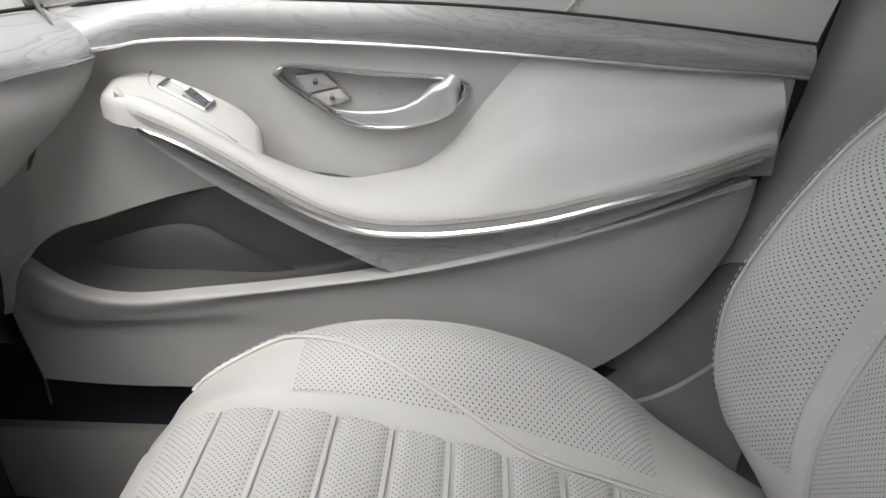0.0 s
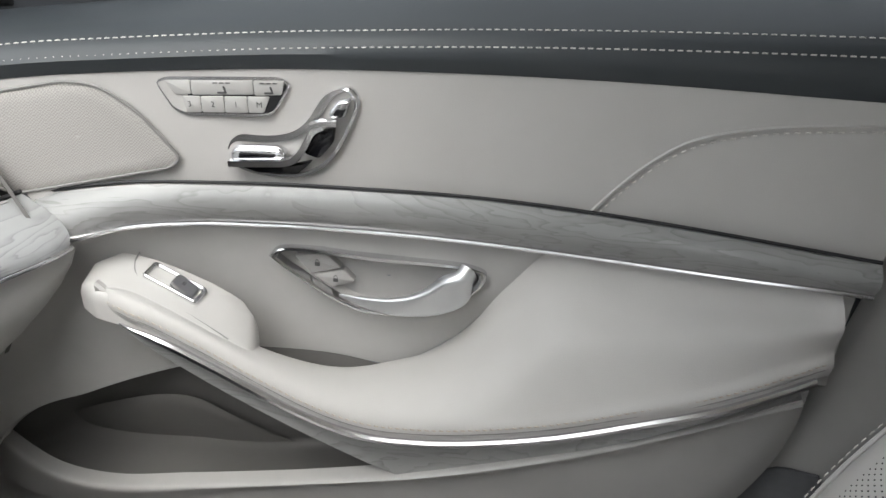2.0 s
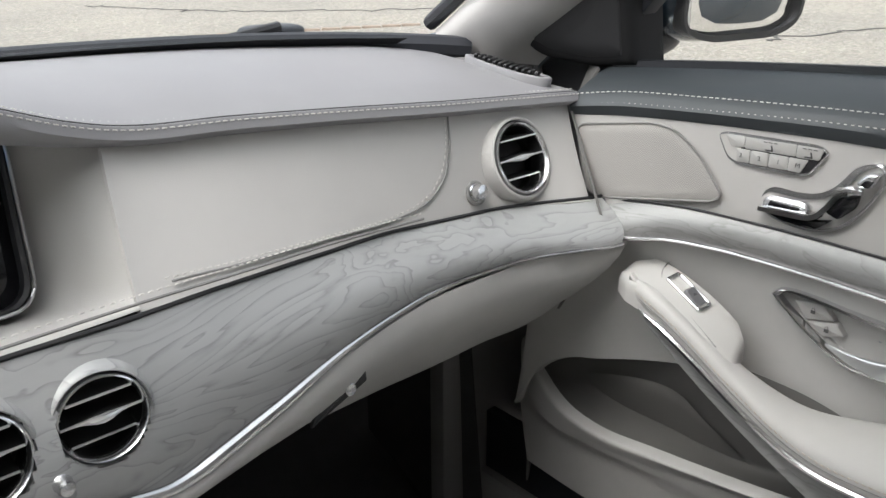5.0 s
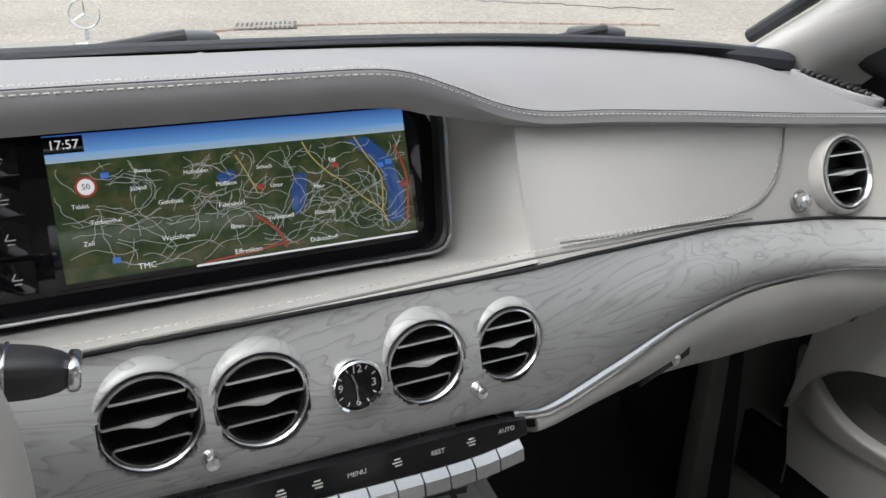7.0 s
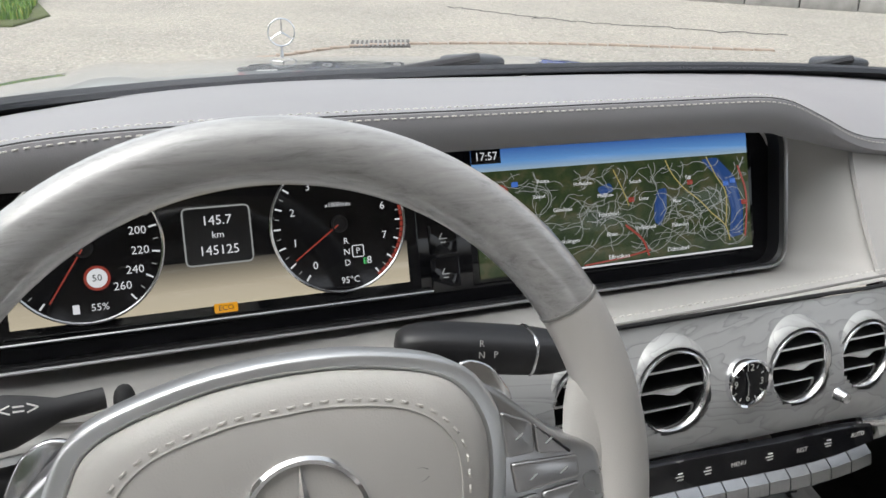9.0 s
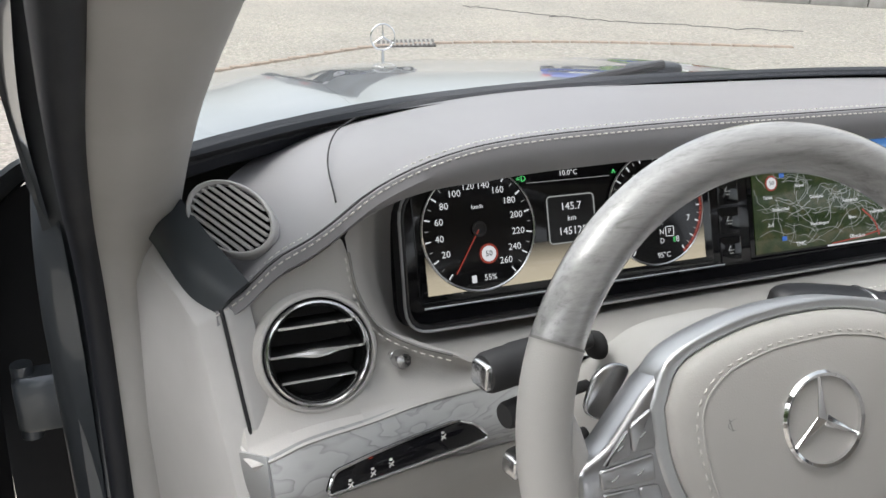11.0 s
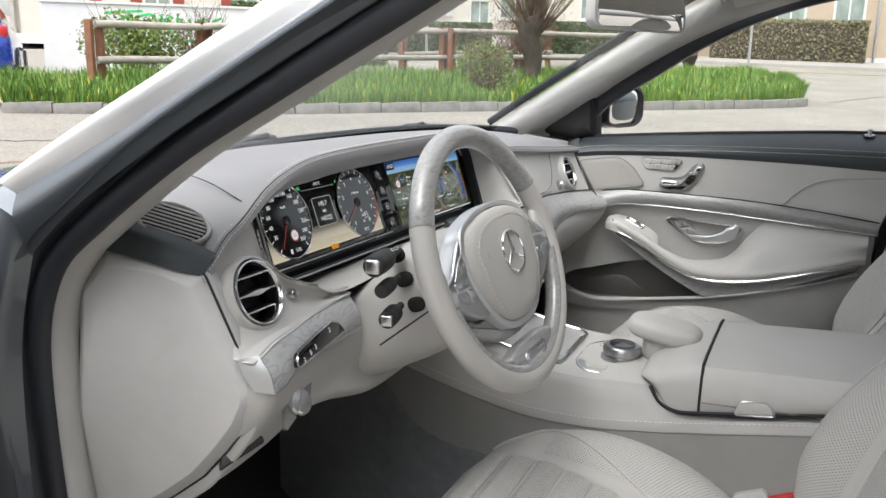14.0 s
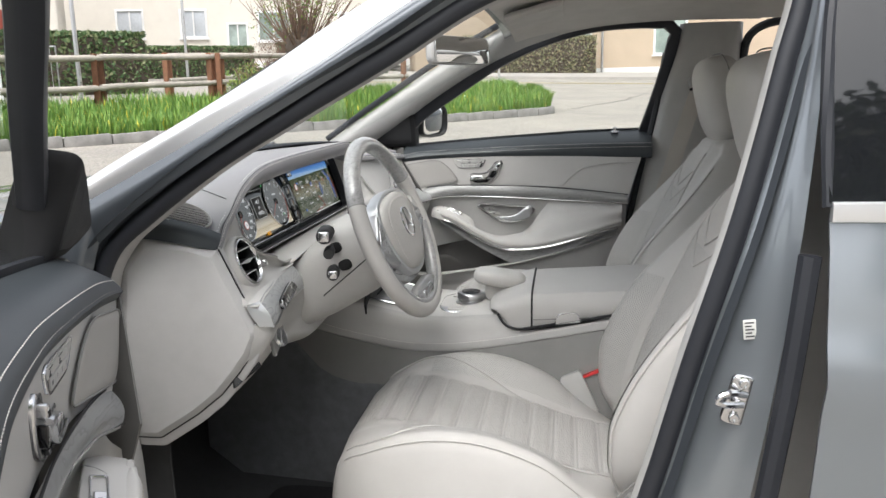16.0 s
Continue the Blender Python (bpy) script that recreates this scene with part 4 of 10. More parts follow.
    hs = part("mirror_housing", Shape().blob(pose(*mo, 0, 0, -18), 0.108, 0.056, 0.064, 0.62, 32, 18), M_navy, d, "dark blue-grey outside mirror housing")
    part("mirror_arm", Shape().blob(pose(0.860, 0.51, 1.040, 0, -14, -18), 0.05, 0.030, 0.022, 0.7), M_black, d)
    mm = pose(mo[0] - 0.018, mo[1] - 0.055, mo[2], 90, 0, -18)
    gl = 0.92 * rounded([(-0.092, -0.045), (-0.05, -0.058), (0.06, -0.056), (0.098, -0.040), (0.100, 0.03), (0.07, 0.052), (-0.05, 0.054), (-0.088, 0.04)], 0.02, 3)
    part("mirror_surround", Shape().plate(gl * 1.08, mm, 0.03, 0.006, gl), M_black, hs)
    part("mirror_glass", Shape().plate(gl * 1.01, mm @ pose(0, 0, -0.006), 0.004, 0.0005), M_mirror, hs, "mirror glass")
    return d


M_tweeter = weave("tweeter_mesh", (0.03, 0.03, 0.032), 0.0016)
M_navy = surface("dark_blue_grey_paint", (0.035, 0.055, 0.075), 0.18, 0.3, 0.02, strength=0.02, coat=1.0, coat_rough=0.02)
door_right = front_door("closed passenger door in beige leather and grey burl")

# ---- dashboard ----
dash = thing("dashboard", "grey and beige leather dashboard with burl veneer and twin screens", "dashboard", (0, 0.6, 0.7))
STITCH = [(-0.712, 0.964), (-0.682, 0.980), (-0.654, 1.003), (-0.631, 1.014), (-0.612, 1.026), (-0.584, 1.047), (-0.549, 1.064), (-0.512, 1.075), (-0.476, 1.080), (-0.359, 1.085), (-0.219, 1.086), (0.03, 1.086),
          (0.08, 1.082), (0.125, 1.067), (0.177, 1.047), (0.215, 1.037), (0.30, 1.031), (0.40, 1.0235), (0.534, 1.013), (0.649, 1.006), (0.708, 1.002)]


def brow(x):
    """1 under the raised hood over the screens, 0 outside it."""
    return np.clip(np.minimum((x + 0.62) / 0.12, (0.22 - x) / 0.12), 0, 1) ** 1.5


def edge_y(x):
    return track(x, [(-0.715, 0.505), (-0.62, 0.508), (-0.5, 0.500), (0.05, 0.498), (0.14, 0.508), (0.22, 0.522), (0.35, 0.520), (0.55, 0.505), (0.71, 0.490)])


def deep(x):
    """How far the passenger side of the dashboard curves away from the seat."""
    return track(x, [(-0.75, 0.0), (0.12, 0.0), (0.25, 0.018), (0.34, 0.032), (0.45, 0.046), (0.55, 0.046), (0.62, 0.032), (0.686, 0.012), (0.75, 0.0)])


WT = [(-0.30, 0.928), (-0.1, 0.928), (0.10, 0.928), (0.194, 0.924), (0.293, 0.918), (0.424, 0.909), (0.541, 0.900), (0.611, 0.896), (0.70, 0.891)]
WL = [(-0.30, 0.838), (-0.12, 0.829), (0.0, 0.825), (0.07, 0.823), (0.13, 0.820), (0.17, 0.812), (0.214, 0.818), (0.242, 0.823), (0.272, 0.829), (0.303, 0.836), (0.338, 0.843), (0.37, 0.847), (0.405, 0.850), (0.479, 0.855),
      (0.554, 0.855), (0.621, 0.856), (0.67, 0.856)]


xs = np.r_[np.linspace(-0.700, -0.45, 26), np.linspace(-0.43, 0.02, 14), np.linspace(0.035, 0.30, 26), np.linspace(0.32, 0.706, 20)]
sz, sy = track(xs, STITCH), edge_y(xs)
rear_y = track(xs, [(-0.72, 0.60), (-0.65, 0.70), (-0.5, 0.765), (-0.3, 0.80), (0, 0.815), (0.3, 0.80), (0.5, 0.765), (0.65, 0.70), (0.72, 0.60)])
rear_z = track(xs, [(-0.72, 0.99), (-0.66, 1.012), (-0.5, 1.045), (0, 1.052), (0.5, 1.045), (0.66, 1.03), (0.72, 1.005)])
rows = []
for k in np.linspace(0, 1, 14):
    y = sy + (rear_y - sy) * k
    crown = (0.001 + 0.012 * (1 - brow(xs))) * math.sin(math.pi * k ** 0.7)
    z = sz + (rear_z - sz) * (k ** 1.1) + crown * np.clip((0.70 - np.abs(xs)) / 0.12, 0, 1)
    rows.append(np.c_[xs, y, z - 0.016 * np.clip((-0.615 - xs) / 0.05, 0, 1) * math.sin(math.pi * k)])
top = part("top_pad", Shape().sheet(np.array(rows) - (0, 0, 0.006), 0.006), M_grey, dash, "grey leather dashboard top with pale double stitching")
# rolled front edge of the pad
drop = 0.016 + 0.014 * brow(xs)
lip = [np.c_[xs, sy, sz], np.c_[xs, sy - 0.004, sz - 0.0008], np.c_[xs, sy - 0.005, sz - 0.003], np.c_[xs, sy - 0.008, sz - 0.010], np.c_[xs, sy - 0.006, sz - drop * 0.75],
       np.c_[xs, sy + 0.000, sz - drop], np.c_[xs, sy + 0.014, sz - drop - 0.001], np.c_[xs, sy + 0.05, sz - drop + 0.004]]
part("pad_lip", Shape().sheet(np.array(lip)), M_grey, top)
part("edge_groove", Shape().tube(np.c_[xs, sy - 0.0018, sz - 0.0004], 0.0008, 5), M_gap, top)
part("stitching", Shape().dashes(np.c_[xs, sy - 0.0055, sz - 0.0030], (0, -1, 0.4), 0.0040, 0.0022, 0.0011), M_thread, top)
part("stitching", Shape().dashes(np.c_[xs, sy + 0.0045, sz + 0.0012], (0, -0.4, 1), 0.0040, 0.0022, 0.0011), M_thread, top)
# recess that holds the screens
rc = [[(-0.604, 0.508, 1.012), (-0.590, 0.522, 1.026), (-0.572, 0.545, 1.042), (-0.55, 0.565, 1.050), (-0.30, 0.585, 1.06), (0.0, 0.585, 1.06), (0.11, 0.580, 1.06), (0.165, 0.560, 1.045), (0.190, 0.542, 1.032), (0.2045, 0.5245, 1.022)],
      [(-0.599, 0.498, 0.975), (-0.586, 0.514, 0.972), (-0.572, 0.538, 0.972), (-0.555, 0.560, 0.975), (-0.30, 0.580, 0.99), (0.0, 0.580, 0.99), (0.12, 0.575, 0.985), (0.158, 0.545, 0.975), (0.180, 0.510, 0.968), (0.197, 0.486, 0.966)],
      [(-0.585, 0.486, 0.948), (-0.570, 0.500, 0.930), (-0.556, 0.522, 0.918), (-0.540, 0.545, 0.910), (-0.30, 0.560, 0.910), (0.0, 0.560, 0.912), (0.11, 0.550, 0.912), (0.150, 0.518, 0.917), (0.172, 0.485, 0.925), (0.190, 0.460, 0.934)],
      [(-0.560, 0.474, 0.932), (-0.545, 0.482, 0.918), (-0.530, 0.490, 0.910), (-0.50, 0.496, 0.907), (-0.30, 0.490, 0.915), (0.0, 0.489, 0.919), (0.09, 0.484, 0.921), (0.135, 0.476, 0.923), (0.160, 0.462, 0.926), (0.182, 0.452, 0.930)],
      [(-0.530, 0.468, 0.922), (-0.515, 0.468, 0.912), (-0.50, 0.468, 0.904), (-0.46, 0.466, 0.900), (-0.30, 0.440, 0.923), (0.0, 0.436, 0.929), (0.08, 0.436, 0.929), (0.125, 0.437, 0.929), (0.155, 0.438, 0.929), (0.180, 0.440, 0.929)]]
shelf = part("screen_recess", Shape().skin(rc, 70, 40), M_beige, dash, "beige leather recess and shelf round the screens")
# right fascia
VENT_R = ((0.610, 0.472, 0.946), 0.0395)
VENTS = [((-0.139, 0.405, 0.882), 0.0345), ((-0.066, 0.403, 0.880), 0.0345), ((0.059, 0.402, 0.880), 0.0330), ((0.134, 0.404, 0.878), 0.0305)]
fx = np.linspace(0.200, 0.700, 170)
ftop = track(fx, STITCH) - 0.014
fbot = track(fx, WT) + 0.001
rows = []
for k in np.linspace(0, 1, 34):
    z = ftop + (fbot - ftop) * k
    x = fx - 0.020 * k * np.clip((0.36 - fx) / 0.15, 0, 1) - 0.018 * k * np.clip((fx - 0.6) / 0.1, 0, 1)
    y = (edge_y(fx) + 0.004) * (1 - k ** 1.15) + (0.434 + deep(fx)) * k ** 1.15
    rows.append(np.c_[x, y, z])
FR = np.array(rows)
rows.append(np.c_[FR[-1][:, 0], 0.431 + deep(fx), FR[-1][:, 2] - 0.0005])
fascia = part("right_fascia", Shape().sheet(np.array(rows), 0.004).cut(VENT_R[0], (0, -0.927, 0.375), 0.0385), M_beige, dash, "beige grained leather fascia panel")


def on_fascia(x, z, lift=0.0):
    """A point of the right fascia at x and height z."""
    j = int(np.argmin(np.abs(FR[0, :, 0] - x)))
    y = np.interp(-z, -FR[:, j, 2], FR[:, j, 1])
    return (x, y - lift, z)


def fascia_path(pts, n, lift):
    return np.array([on_fascia(x, z, lift + 0.0008) for x, z in spline(pts, n)])


seam = [(0.531, 0.998), (0.527, 0.972), (0.514, 0.945), (0.488, 0.926), (0.44, 0.918), (0.36, 0.923), (0.27, 0.930), (0.21, 0.936)]
part("seam_welt", Shape().tube(fascia_path(seam, 50, 0.0004), 0.0011, 5), M_lower, fascia)
part("stitching", Shape().dashes(fascia_path([(x - 0.004, z + 0.003) for x, z in seam], 60, 0.0006), (0, -1, 0.3), 0.0042, 0.0026, 0.0013), M_thread, fascia)
sew = Shape().dashes(np.array([(0.2145 - 0.012 * k ** 2, 0.527 - 0.045 * k, 1.020 - 0.07 * k) for k in np.linspace(0, 1, 10)]), (0, -1, 0), 0.0042, 0.0026, 0.0013)
part("stitching", sew, M_thread, fascia)
crease = spline([(-0.19, 0.4285, 0.9335), (0.0, 0.4285, 0.936), (0.178, 0.440, 0.934), (0.26, 0.450, 0.929), (0.36, 0.466, 0.922), (0.47, 0.478, 0.913)], 60)
part("stitching", Shape().dashes(crease + (0, 0.004, 0.004), (0, -0.5, 1), 0.0042, 0.0026, 0.0012), M_thread, shelf)
part("crease", Shape().tube(crease, 0.0012, 5), M_lower, shelf)

# veneer band across the dashboard
bx = np.linspace(-0.235, 0.700, 284)
rows = []
for k in np.linspace(0, 1, 30):
    x = bx - 0.020 * k * np.clip((bx - 0.58) / 0.1, 0, 1)
    z = track(bx, WT) * (1 - k) + track(x, WL) * k
    y = 0.430 - 0.032 * math.sin(math.pi * (k * 0.62)) + deep(bx) - 0.014 * k * np.clip((bx - 0.5) / 0.18, 0, 1)
    rows.append(np.c_[x, y, z])
BAND = np.array(rows)
bs = Shape().sheet(BAND, 0.006)
for c, r in VENTS:
    bs.cut(c, (0, -1, 0.14), r * 0.96)
band = part("veneer_band", bs, M_wood_dash, dash, "silver-grey burl veneer band with flowing grain")
part("band_joint", Shape().tube(BAND[0] + (0, 0.001, 0.002), 0.0018, 6), M_gap, band)
sw = BAND[-1][bx > 0.135]
wd = np.interp(sw[:, 0], [0.135, 0.20, 0.27, 0.36, 0.50, 0.67], [1.4, 2.6, 2.3, 1.2, 0.75, 0.7])
part("bright_sweep", Shape().sweep(sw + np.c_[0 * wd, -0.002 + 0 * wd, -0.0022 * wd], circle(0.0030, 10, 0.8, 1.0), (0, -0.5, 1), False, wd), M_chrome, band, "satin chrome sweep under the veneer")


# round air vents
def vent(name, c, r, tilt, turn, parent, slats=3, flare=False):
    m = pose(*c, 90 - tilt, 0, turn)
    v = part(name, Shape().lathe([(r * 0.85, -0.02), (r * 0.86, -0.004), (r * 0.88, 0.001), (r * 0.93, 0.0032), (r * 0.965, 0.0026), (r * 0.985, 0.0), (r * 0.985, -0.012)], m, 40), M_chrome, parent, "round air vent with a satin chrome ring")
    part("collar", Shape().lathe([(r * 1.02, -0.012), (r * 1.025, 0.0004), (r * 1.05, 0.0012), (r * 1.10, 0.0002)] + ([(r * 1.16, -0.004), (r * 1.24, -0.010), (r * 1.36, -0.018)] if flare else [(r * 1.16, -0.006), (r * 1.17, -0.016)]), m, 40), parent.data.materials[0] if parent.type == "MESH" else M_beige, v)
    part("duct", Shape().lathe([(r * 0.865, -0.002), (r * 0.86, -0.030), (0.0005, -0.034)], m, 32), M_duct, v)
    part("ring_gap", Shape().lathe([(r * 0.98, -0.004), (r * 1.03, -0.004)], m, 40), M_gap, v)
    for k in range(slats):
        h = (k - 1) * r * 0.52
        w = math.sqrt(max(0, (r * 0.86) ** 2 - h * h))
        n = 13
        u = np.linspace(-1, 1, n)
        big = k == 1
        thick = 0.0009 + (0.0034 * np.exp(-(u * 2.6) ** 2) if big else 0 * u)
        f, bk = [], []
        front = np.c_[u * w, h + 0 * u, -0.004 + 0.003 * np.exp(-(u * 3) ** 2) * big + 0 * u]
        g = np.stack([front + np.c_[0 * u, -thick, 0 * u], front + np.c_[0 * u, 0 * u, 0.0012 + 0 * u], front + np.c_[0 * u, thick, 0 * u], front + np.c_[0 * u, 0.0008 + 0 * u, -0.022 + 0 * u],
                      front + np.c_[0 * u, -0.0008 + 0 * u, -0.022 + 0 * u]], 1)
        s = Shape()
        s.put(g.reshape(-1, 3), Shape().grid(g, wrap=True).f, m @ pose(0, 0, 0, 12, 0, 0))
        part("slat", s, M_duct, v)
        part("slat_edge", Shape().tube(np.array([m @ pose(0, 0, 0, 12, 0, 0) @ Vector(q) for q in front + (0, 0, 0.001)]), 0.0010 + 0.7 * (thick - 0.0009), 8), M_slat, v)
    return v


for c, r in VENTS:
    vent("air_vent", (c[0], c[1] + 0.0055, c[2]), r, 8, 0, band, 3, True)
vent("air_vent", (VENT_R[0][0], VENT_R[0][1] + 0.007, VENT_R[0][2]), VENT_R[1], 22, 0, dash)
# clock
cm = pose(0.001, 0.401, 0.879, 82, 0, 0)
clock = part("clock", Shape().lathe([(0.0205, -0.008), (0.0205, 0.002), (0.0195, 0.0035), (0.018, 0.0025), (0.0175, 0.0)], cm, 32), M_bright, band, "small round analogue clock with a black dial")
part("dial", Shape().lathe([(0.0178, -0.001), (0.0178, 0.0), (0.0, 0.0)], cm, 32), M_gloss, clock)
g = Shape()
for k in range(12):
    a = radians(30 * k)
    if k % 3:
        g.box(cm @ pose(0.0148 * math.sin(a), 0.0148 * math.cos(a), 0.0005, 0, 0, -30 * k), 0.0009, 0.003, 0.0003, 0.0001)
part("hour_marks", g, M_white_ink, clock)
for ch, a in (("12", 0), ("3", 90), ("6", 180), ("9", 270)):
    letters("hour", ch, 0.0085, cm @ pose(0.0128 * math.sin(radians(a)), 0.0128 * math.cos(radians(a)), 0.0005), M_white_ink, clock)
part("pointer", Shape().box(cm @ pose(-0.002, 0.004, 0.001, 0, 0, 20), 0.0009, 0.012, 0.0004, 0.0001).box(cm @ pose(-0.0008, -0.004, 0.0012, 0, 0, 4), 0.0008, 0.012, 0.0004, 0.0001), M_alu, clock)


def knob(c, r, tilt, parent, mat=None):
    m = pose(*c, 90 - tilt, 0, 0)
    k = part("vent_knob", Shape().lathe([(r * 1.15, -0.003), (r * 1.15, 0.001), (r, 0.002), (r * 0.95, 0.008), (r * 0.75, 0.0115), (0, 0.0125)], m, 24), M_chrome, parent, "small chrome vent knob")
    part("knob_ring", Shape().lathe([(r * 1.5, -0.003), (r * 1.5, 0.0006), (r * 1.3, 0.0012), (r * 1.2, 0.0006)], m, 24), M_lower, k)


knob((-0.106, 0.400, 0.852), 0.0062, 6, band)
knob((0.100, 0.400, 0.851), 0.0058, 6, band)
knob((0.547, 0.484, 0.920), 0.0085, 22, dash)

# climate strip: dark display, keys and a chrome lip
px = np.linspace(-0.155, 0.145, 24)
zt = track(px, [(-0.16, 0.826), (-0.05, 0.823), (0.05, 0.818), (0.12, 0.816), (0.147, 0.812)])
zb = zt - track(px, [(-0.16, 0.022), (0.05, 0.022), (0.11, 0.020), (0.147, 0.010)])
strip = part("climate_display", Shape().sheet(np.array([np.c_[px, 0.398 + 0 * px, zt + 0.003], np.c_[px, 0.3925 + 0 * px, zt + 0.001], np.c_[px, 0.388 + 0 * px, zb], np.c_[px, 0.392 + 0 * px, zb - 0.004]]), 0.003), M_gloss, dash, "glossy black climate display strip")
for k, w in enumerate(["A", "MENU", "AUTO", "REST"]):
    letters("strip_word", w, 0.0055, pose((-0.13, -0.005, 0.124, 0.062)[k], 0.3885, (0.814, 0.812, 0.812, 0.810)[k], 78, 0, 0), M_white_ink, strip)
for x in (-0.095, -0.062, -0.035, 0.028, 0.092):
    z = float(track(x, [(-0.16, 0.815), (0.05, 0.810), (0.12, 0.809)])[0])
    g = Shape().box(pose(x, 0.3895, z, 90, 0, 0), 0.008, 0.0012, 0.0006, 0.0002).box(pose(x, 0.3895, z + 0.003, 90, 0, 0), 0.005, 0.0012, 0.0006, 0.0002).box(pose(x + 0.001, 0.3895, z - 0.003, 90, 0, 0), 0.006, 0.0012, 0.0006, 0.0002)
    part("strip_symbol", g, M_white_ink, strip)
for k in range(13):
    a = -0.155 + k * 0.0225
    x = np.linspace(a + 0.0006, a + 0.0219, 4)
    z = np.interp(x, px, zb)
    part("climate_key", Shape().sheet(np.array([np.c_[x, 0.389 + 0 * x, z - 0.001], np.c_[x, 0.381 + 0 * x, z - 0.006], np.c_[x, 0.3785 + 0 * x, z - 0.016], np.c_[x, 0.383 + 0 * x, z - 0.022]]), 0.003), M_chrome, dash)
part("console_rise", Shape().skin([[(-0.17, 0.386, 0.788), (0.0, 0.384, 0.784), (0.12, 0.386, 0.786)], [(-0.15, 0.41, 0.74), (0.0, 0.42, 0.735), (0.11, 0.42, 0.74)], [(-0.14, 0.41, 0.70), (0.0, 0.42, 0.70), (0.11, 0.42, 0.70)]], 14, 12, 0.004), M_gap, dash)

# glove box under the veneer
gx = np.linspace(0.16, 0.70, 60)
gt = track(gx, WL) - 0.006
gl_ = track(gx, [(0.15, 0.772), (0.28, 0.757), (0.36, 0.746), (0.435, 0.738), (0.516, 0.736), (0.58, 0.739), (0.63, 0.747), (0.665, 0.765), (0.69, 0.80), (0.70, 0.845)])
rows = []
for k in np.linspace(0, 1, 10):
    y = 0.402 - 0.014 * math.sin(math.pi * min(1, 0.15 + k)) + 0.045 * k ** 2 + deep(gx)
    rows.append(np.c_[gx, y + 0 * gx, np.minimum(gt, gt) + (np.minimum(gl_, gt - 0.002) - gt) * k])
rows.append(rows[-1] + (0, 0.10, -0.01))
glove = part("glove_box", Shape().sheet(np.array(rows), 0.004), M_plastic, dash, "beige glove box lid")
gm = frame_at((0.325, 0.4215, 0.805), (0.945, 0.02, 0.32), (-0.3, 0.16, 0.93))
q = rounded([(-0.034, -0.009), (0.030, -0.008), (0.034, 0.003), (-0.022, 0.001)], 0.002)
lock = part("glove_latch", Shape().plate(q, gm @ pose(0, 0, -0.004), 0.004, 0.001), M_black, glove)
part("lock_ring", Shape().lathe([(0.0055, -0.002), (0.0055, 0.001), (0.0045, 0.0015), (0.003, 0.0008), (0, 0.0008)], gm @ pose(0.012, -0.003, -0.003), 20), M_chrome, lock)
# twin screens in one black glass housing
def scr(x, z, lift=0.0):
    return Vector((x - 0.004, 0.528 + 0.35 * (z - 0.92) - lift * 0.944, z + 0.003 + lift * 0.33))


SM = frame_at(scr(0, 0.92), (1, 0, 0), Vector((0, 0.33, 0.944)))
outline = rounded([(-0.548, -0.008), (0.140, -0.008), (0.150, 0.120), (0.118, 0.142), (-0.46, 0.138), (-0.545, 0.105)], 0.022, 5)
house = thing("display_unit", "wide black glass unit with dials and a navigation map", "display", (-0.2, 0.53, 0.91))
part("glass_panel", Shape().plate(outline, SM @ pose(0, 0, -0.006), 0.012, 0.002), M_gloss, house, "glossy black glass panel")
inner = np.array([-0.2, 0.06]) + (outline - np.array([-0.2, 0.06])) * (0.985, 0.95)
part("housing_rim", Shape().plate(outline, SM @ pose(0, 0, 0.012), 0.03, 0.003, inner), M_black, house, "dark rounded rim")
edge = np.array([SM @ Vector((a, b, 0.0125)) for a, b in outline])
part("rim_line", Shape().tube(edge, 0.0014, 6, True), M_alu, house)

M_lit_white = glow("lit_white", (0.9, 0.92, 0.95), 0.29)
M_lit_dim = glow("lit_grey", (0.55, 0.57, 0.56), 0.19)
M_lit_red = glow("lit_red", (0.62, 0.09, 0.06), 0.16)
M_lit_amber = glow("lit_amber", (0.9, 0.4, 0.02), 0.3)
M_lit_green = glow("lit_green", (0.1, 0.7, 0.2), 0.4)
M_lit_sky = glow("lit_blue", (0.06, 0.18, 0.62), 0.3)
M_lit_lake = glow("lit_lake_blue", (0.03, 0.09, 0.30), 0.24)
M_lit_yellow = glow("lit_yellow", (0.70, 0.58, 0.2), 0.17)


def lit_noise(name, stops, scale, strength, axis_ramp=None):
    m, t, b, c = nodes_of(name)
    n = noise_node(t, c.outputs["Object"], scale, 5, 0.65)
    r = ramp_node(t, n.outputs["Fac"], stops)
    b.inputs["Base Color"].default_value = (0.01, 0.01, 0.01, 1)
    t.links.new(r.outputs[0], b.inputs["Emission Color"])
    b.inputs["Emission Strength"].default_value = strength
    b.inputs["Roughness"].default_value = 0.12
    return m


def lit_band(name, z0, z1, stops, strength):
    """A lit picture area whose tone runs with height."""
    m, t, b, c = nodes_of(name)
    s = t.nodes.new("ShaderNodeSeparateXYZ")
    t.links.new(c.outputs["Object"], s.inputs[0])
    k = t.nodes.new("ShaderNodeMapRange")
    k.inputs["From Min"].default_value, k.inputs["From Max"].default_value = z0, z1
    t.links.new(s.outputs[2], k.inputs["Value"])
    r = ramp_node(t, k.outputs[0], stops)
    b.inputs["Base Color"].default_value = (0.01, 0.01, 0.01, 1)
    t.links.new(r.outputs[0], b.inputs["Emission Color"])
    b.inputs["Emission Strength"].default_value = strength
    b.inputs["Roughness"].default_value = 0.12
    return m


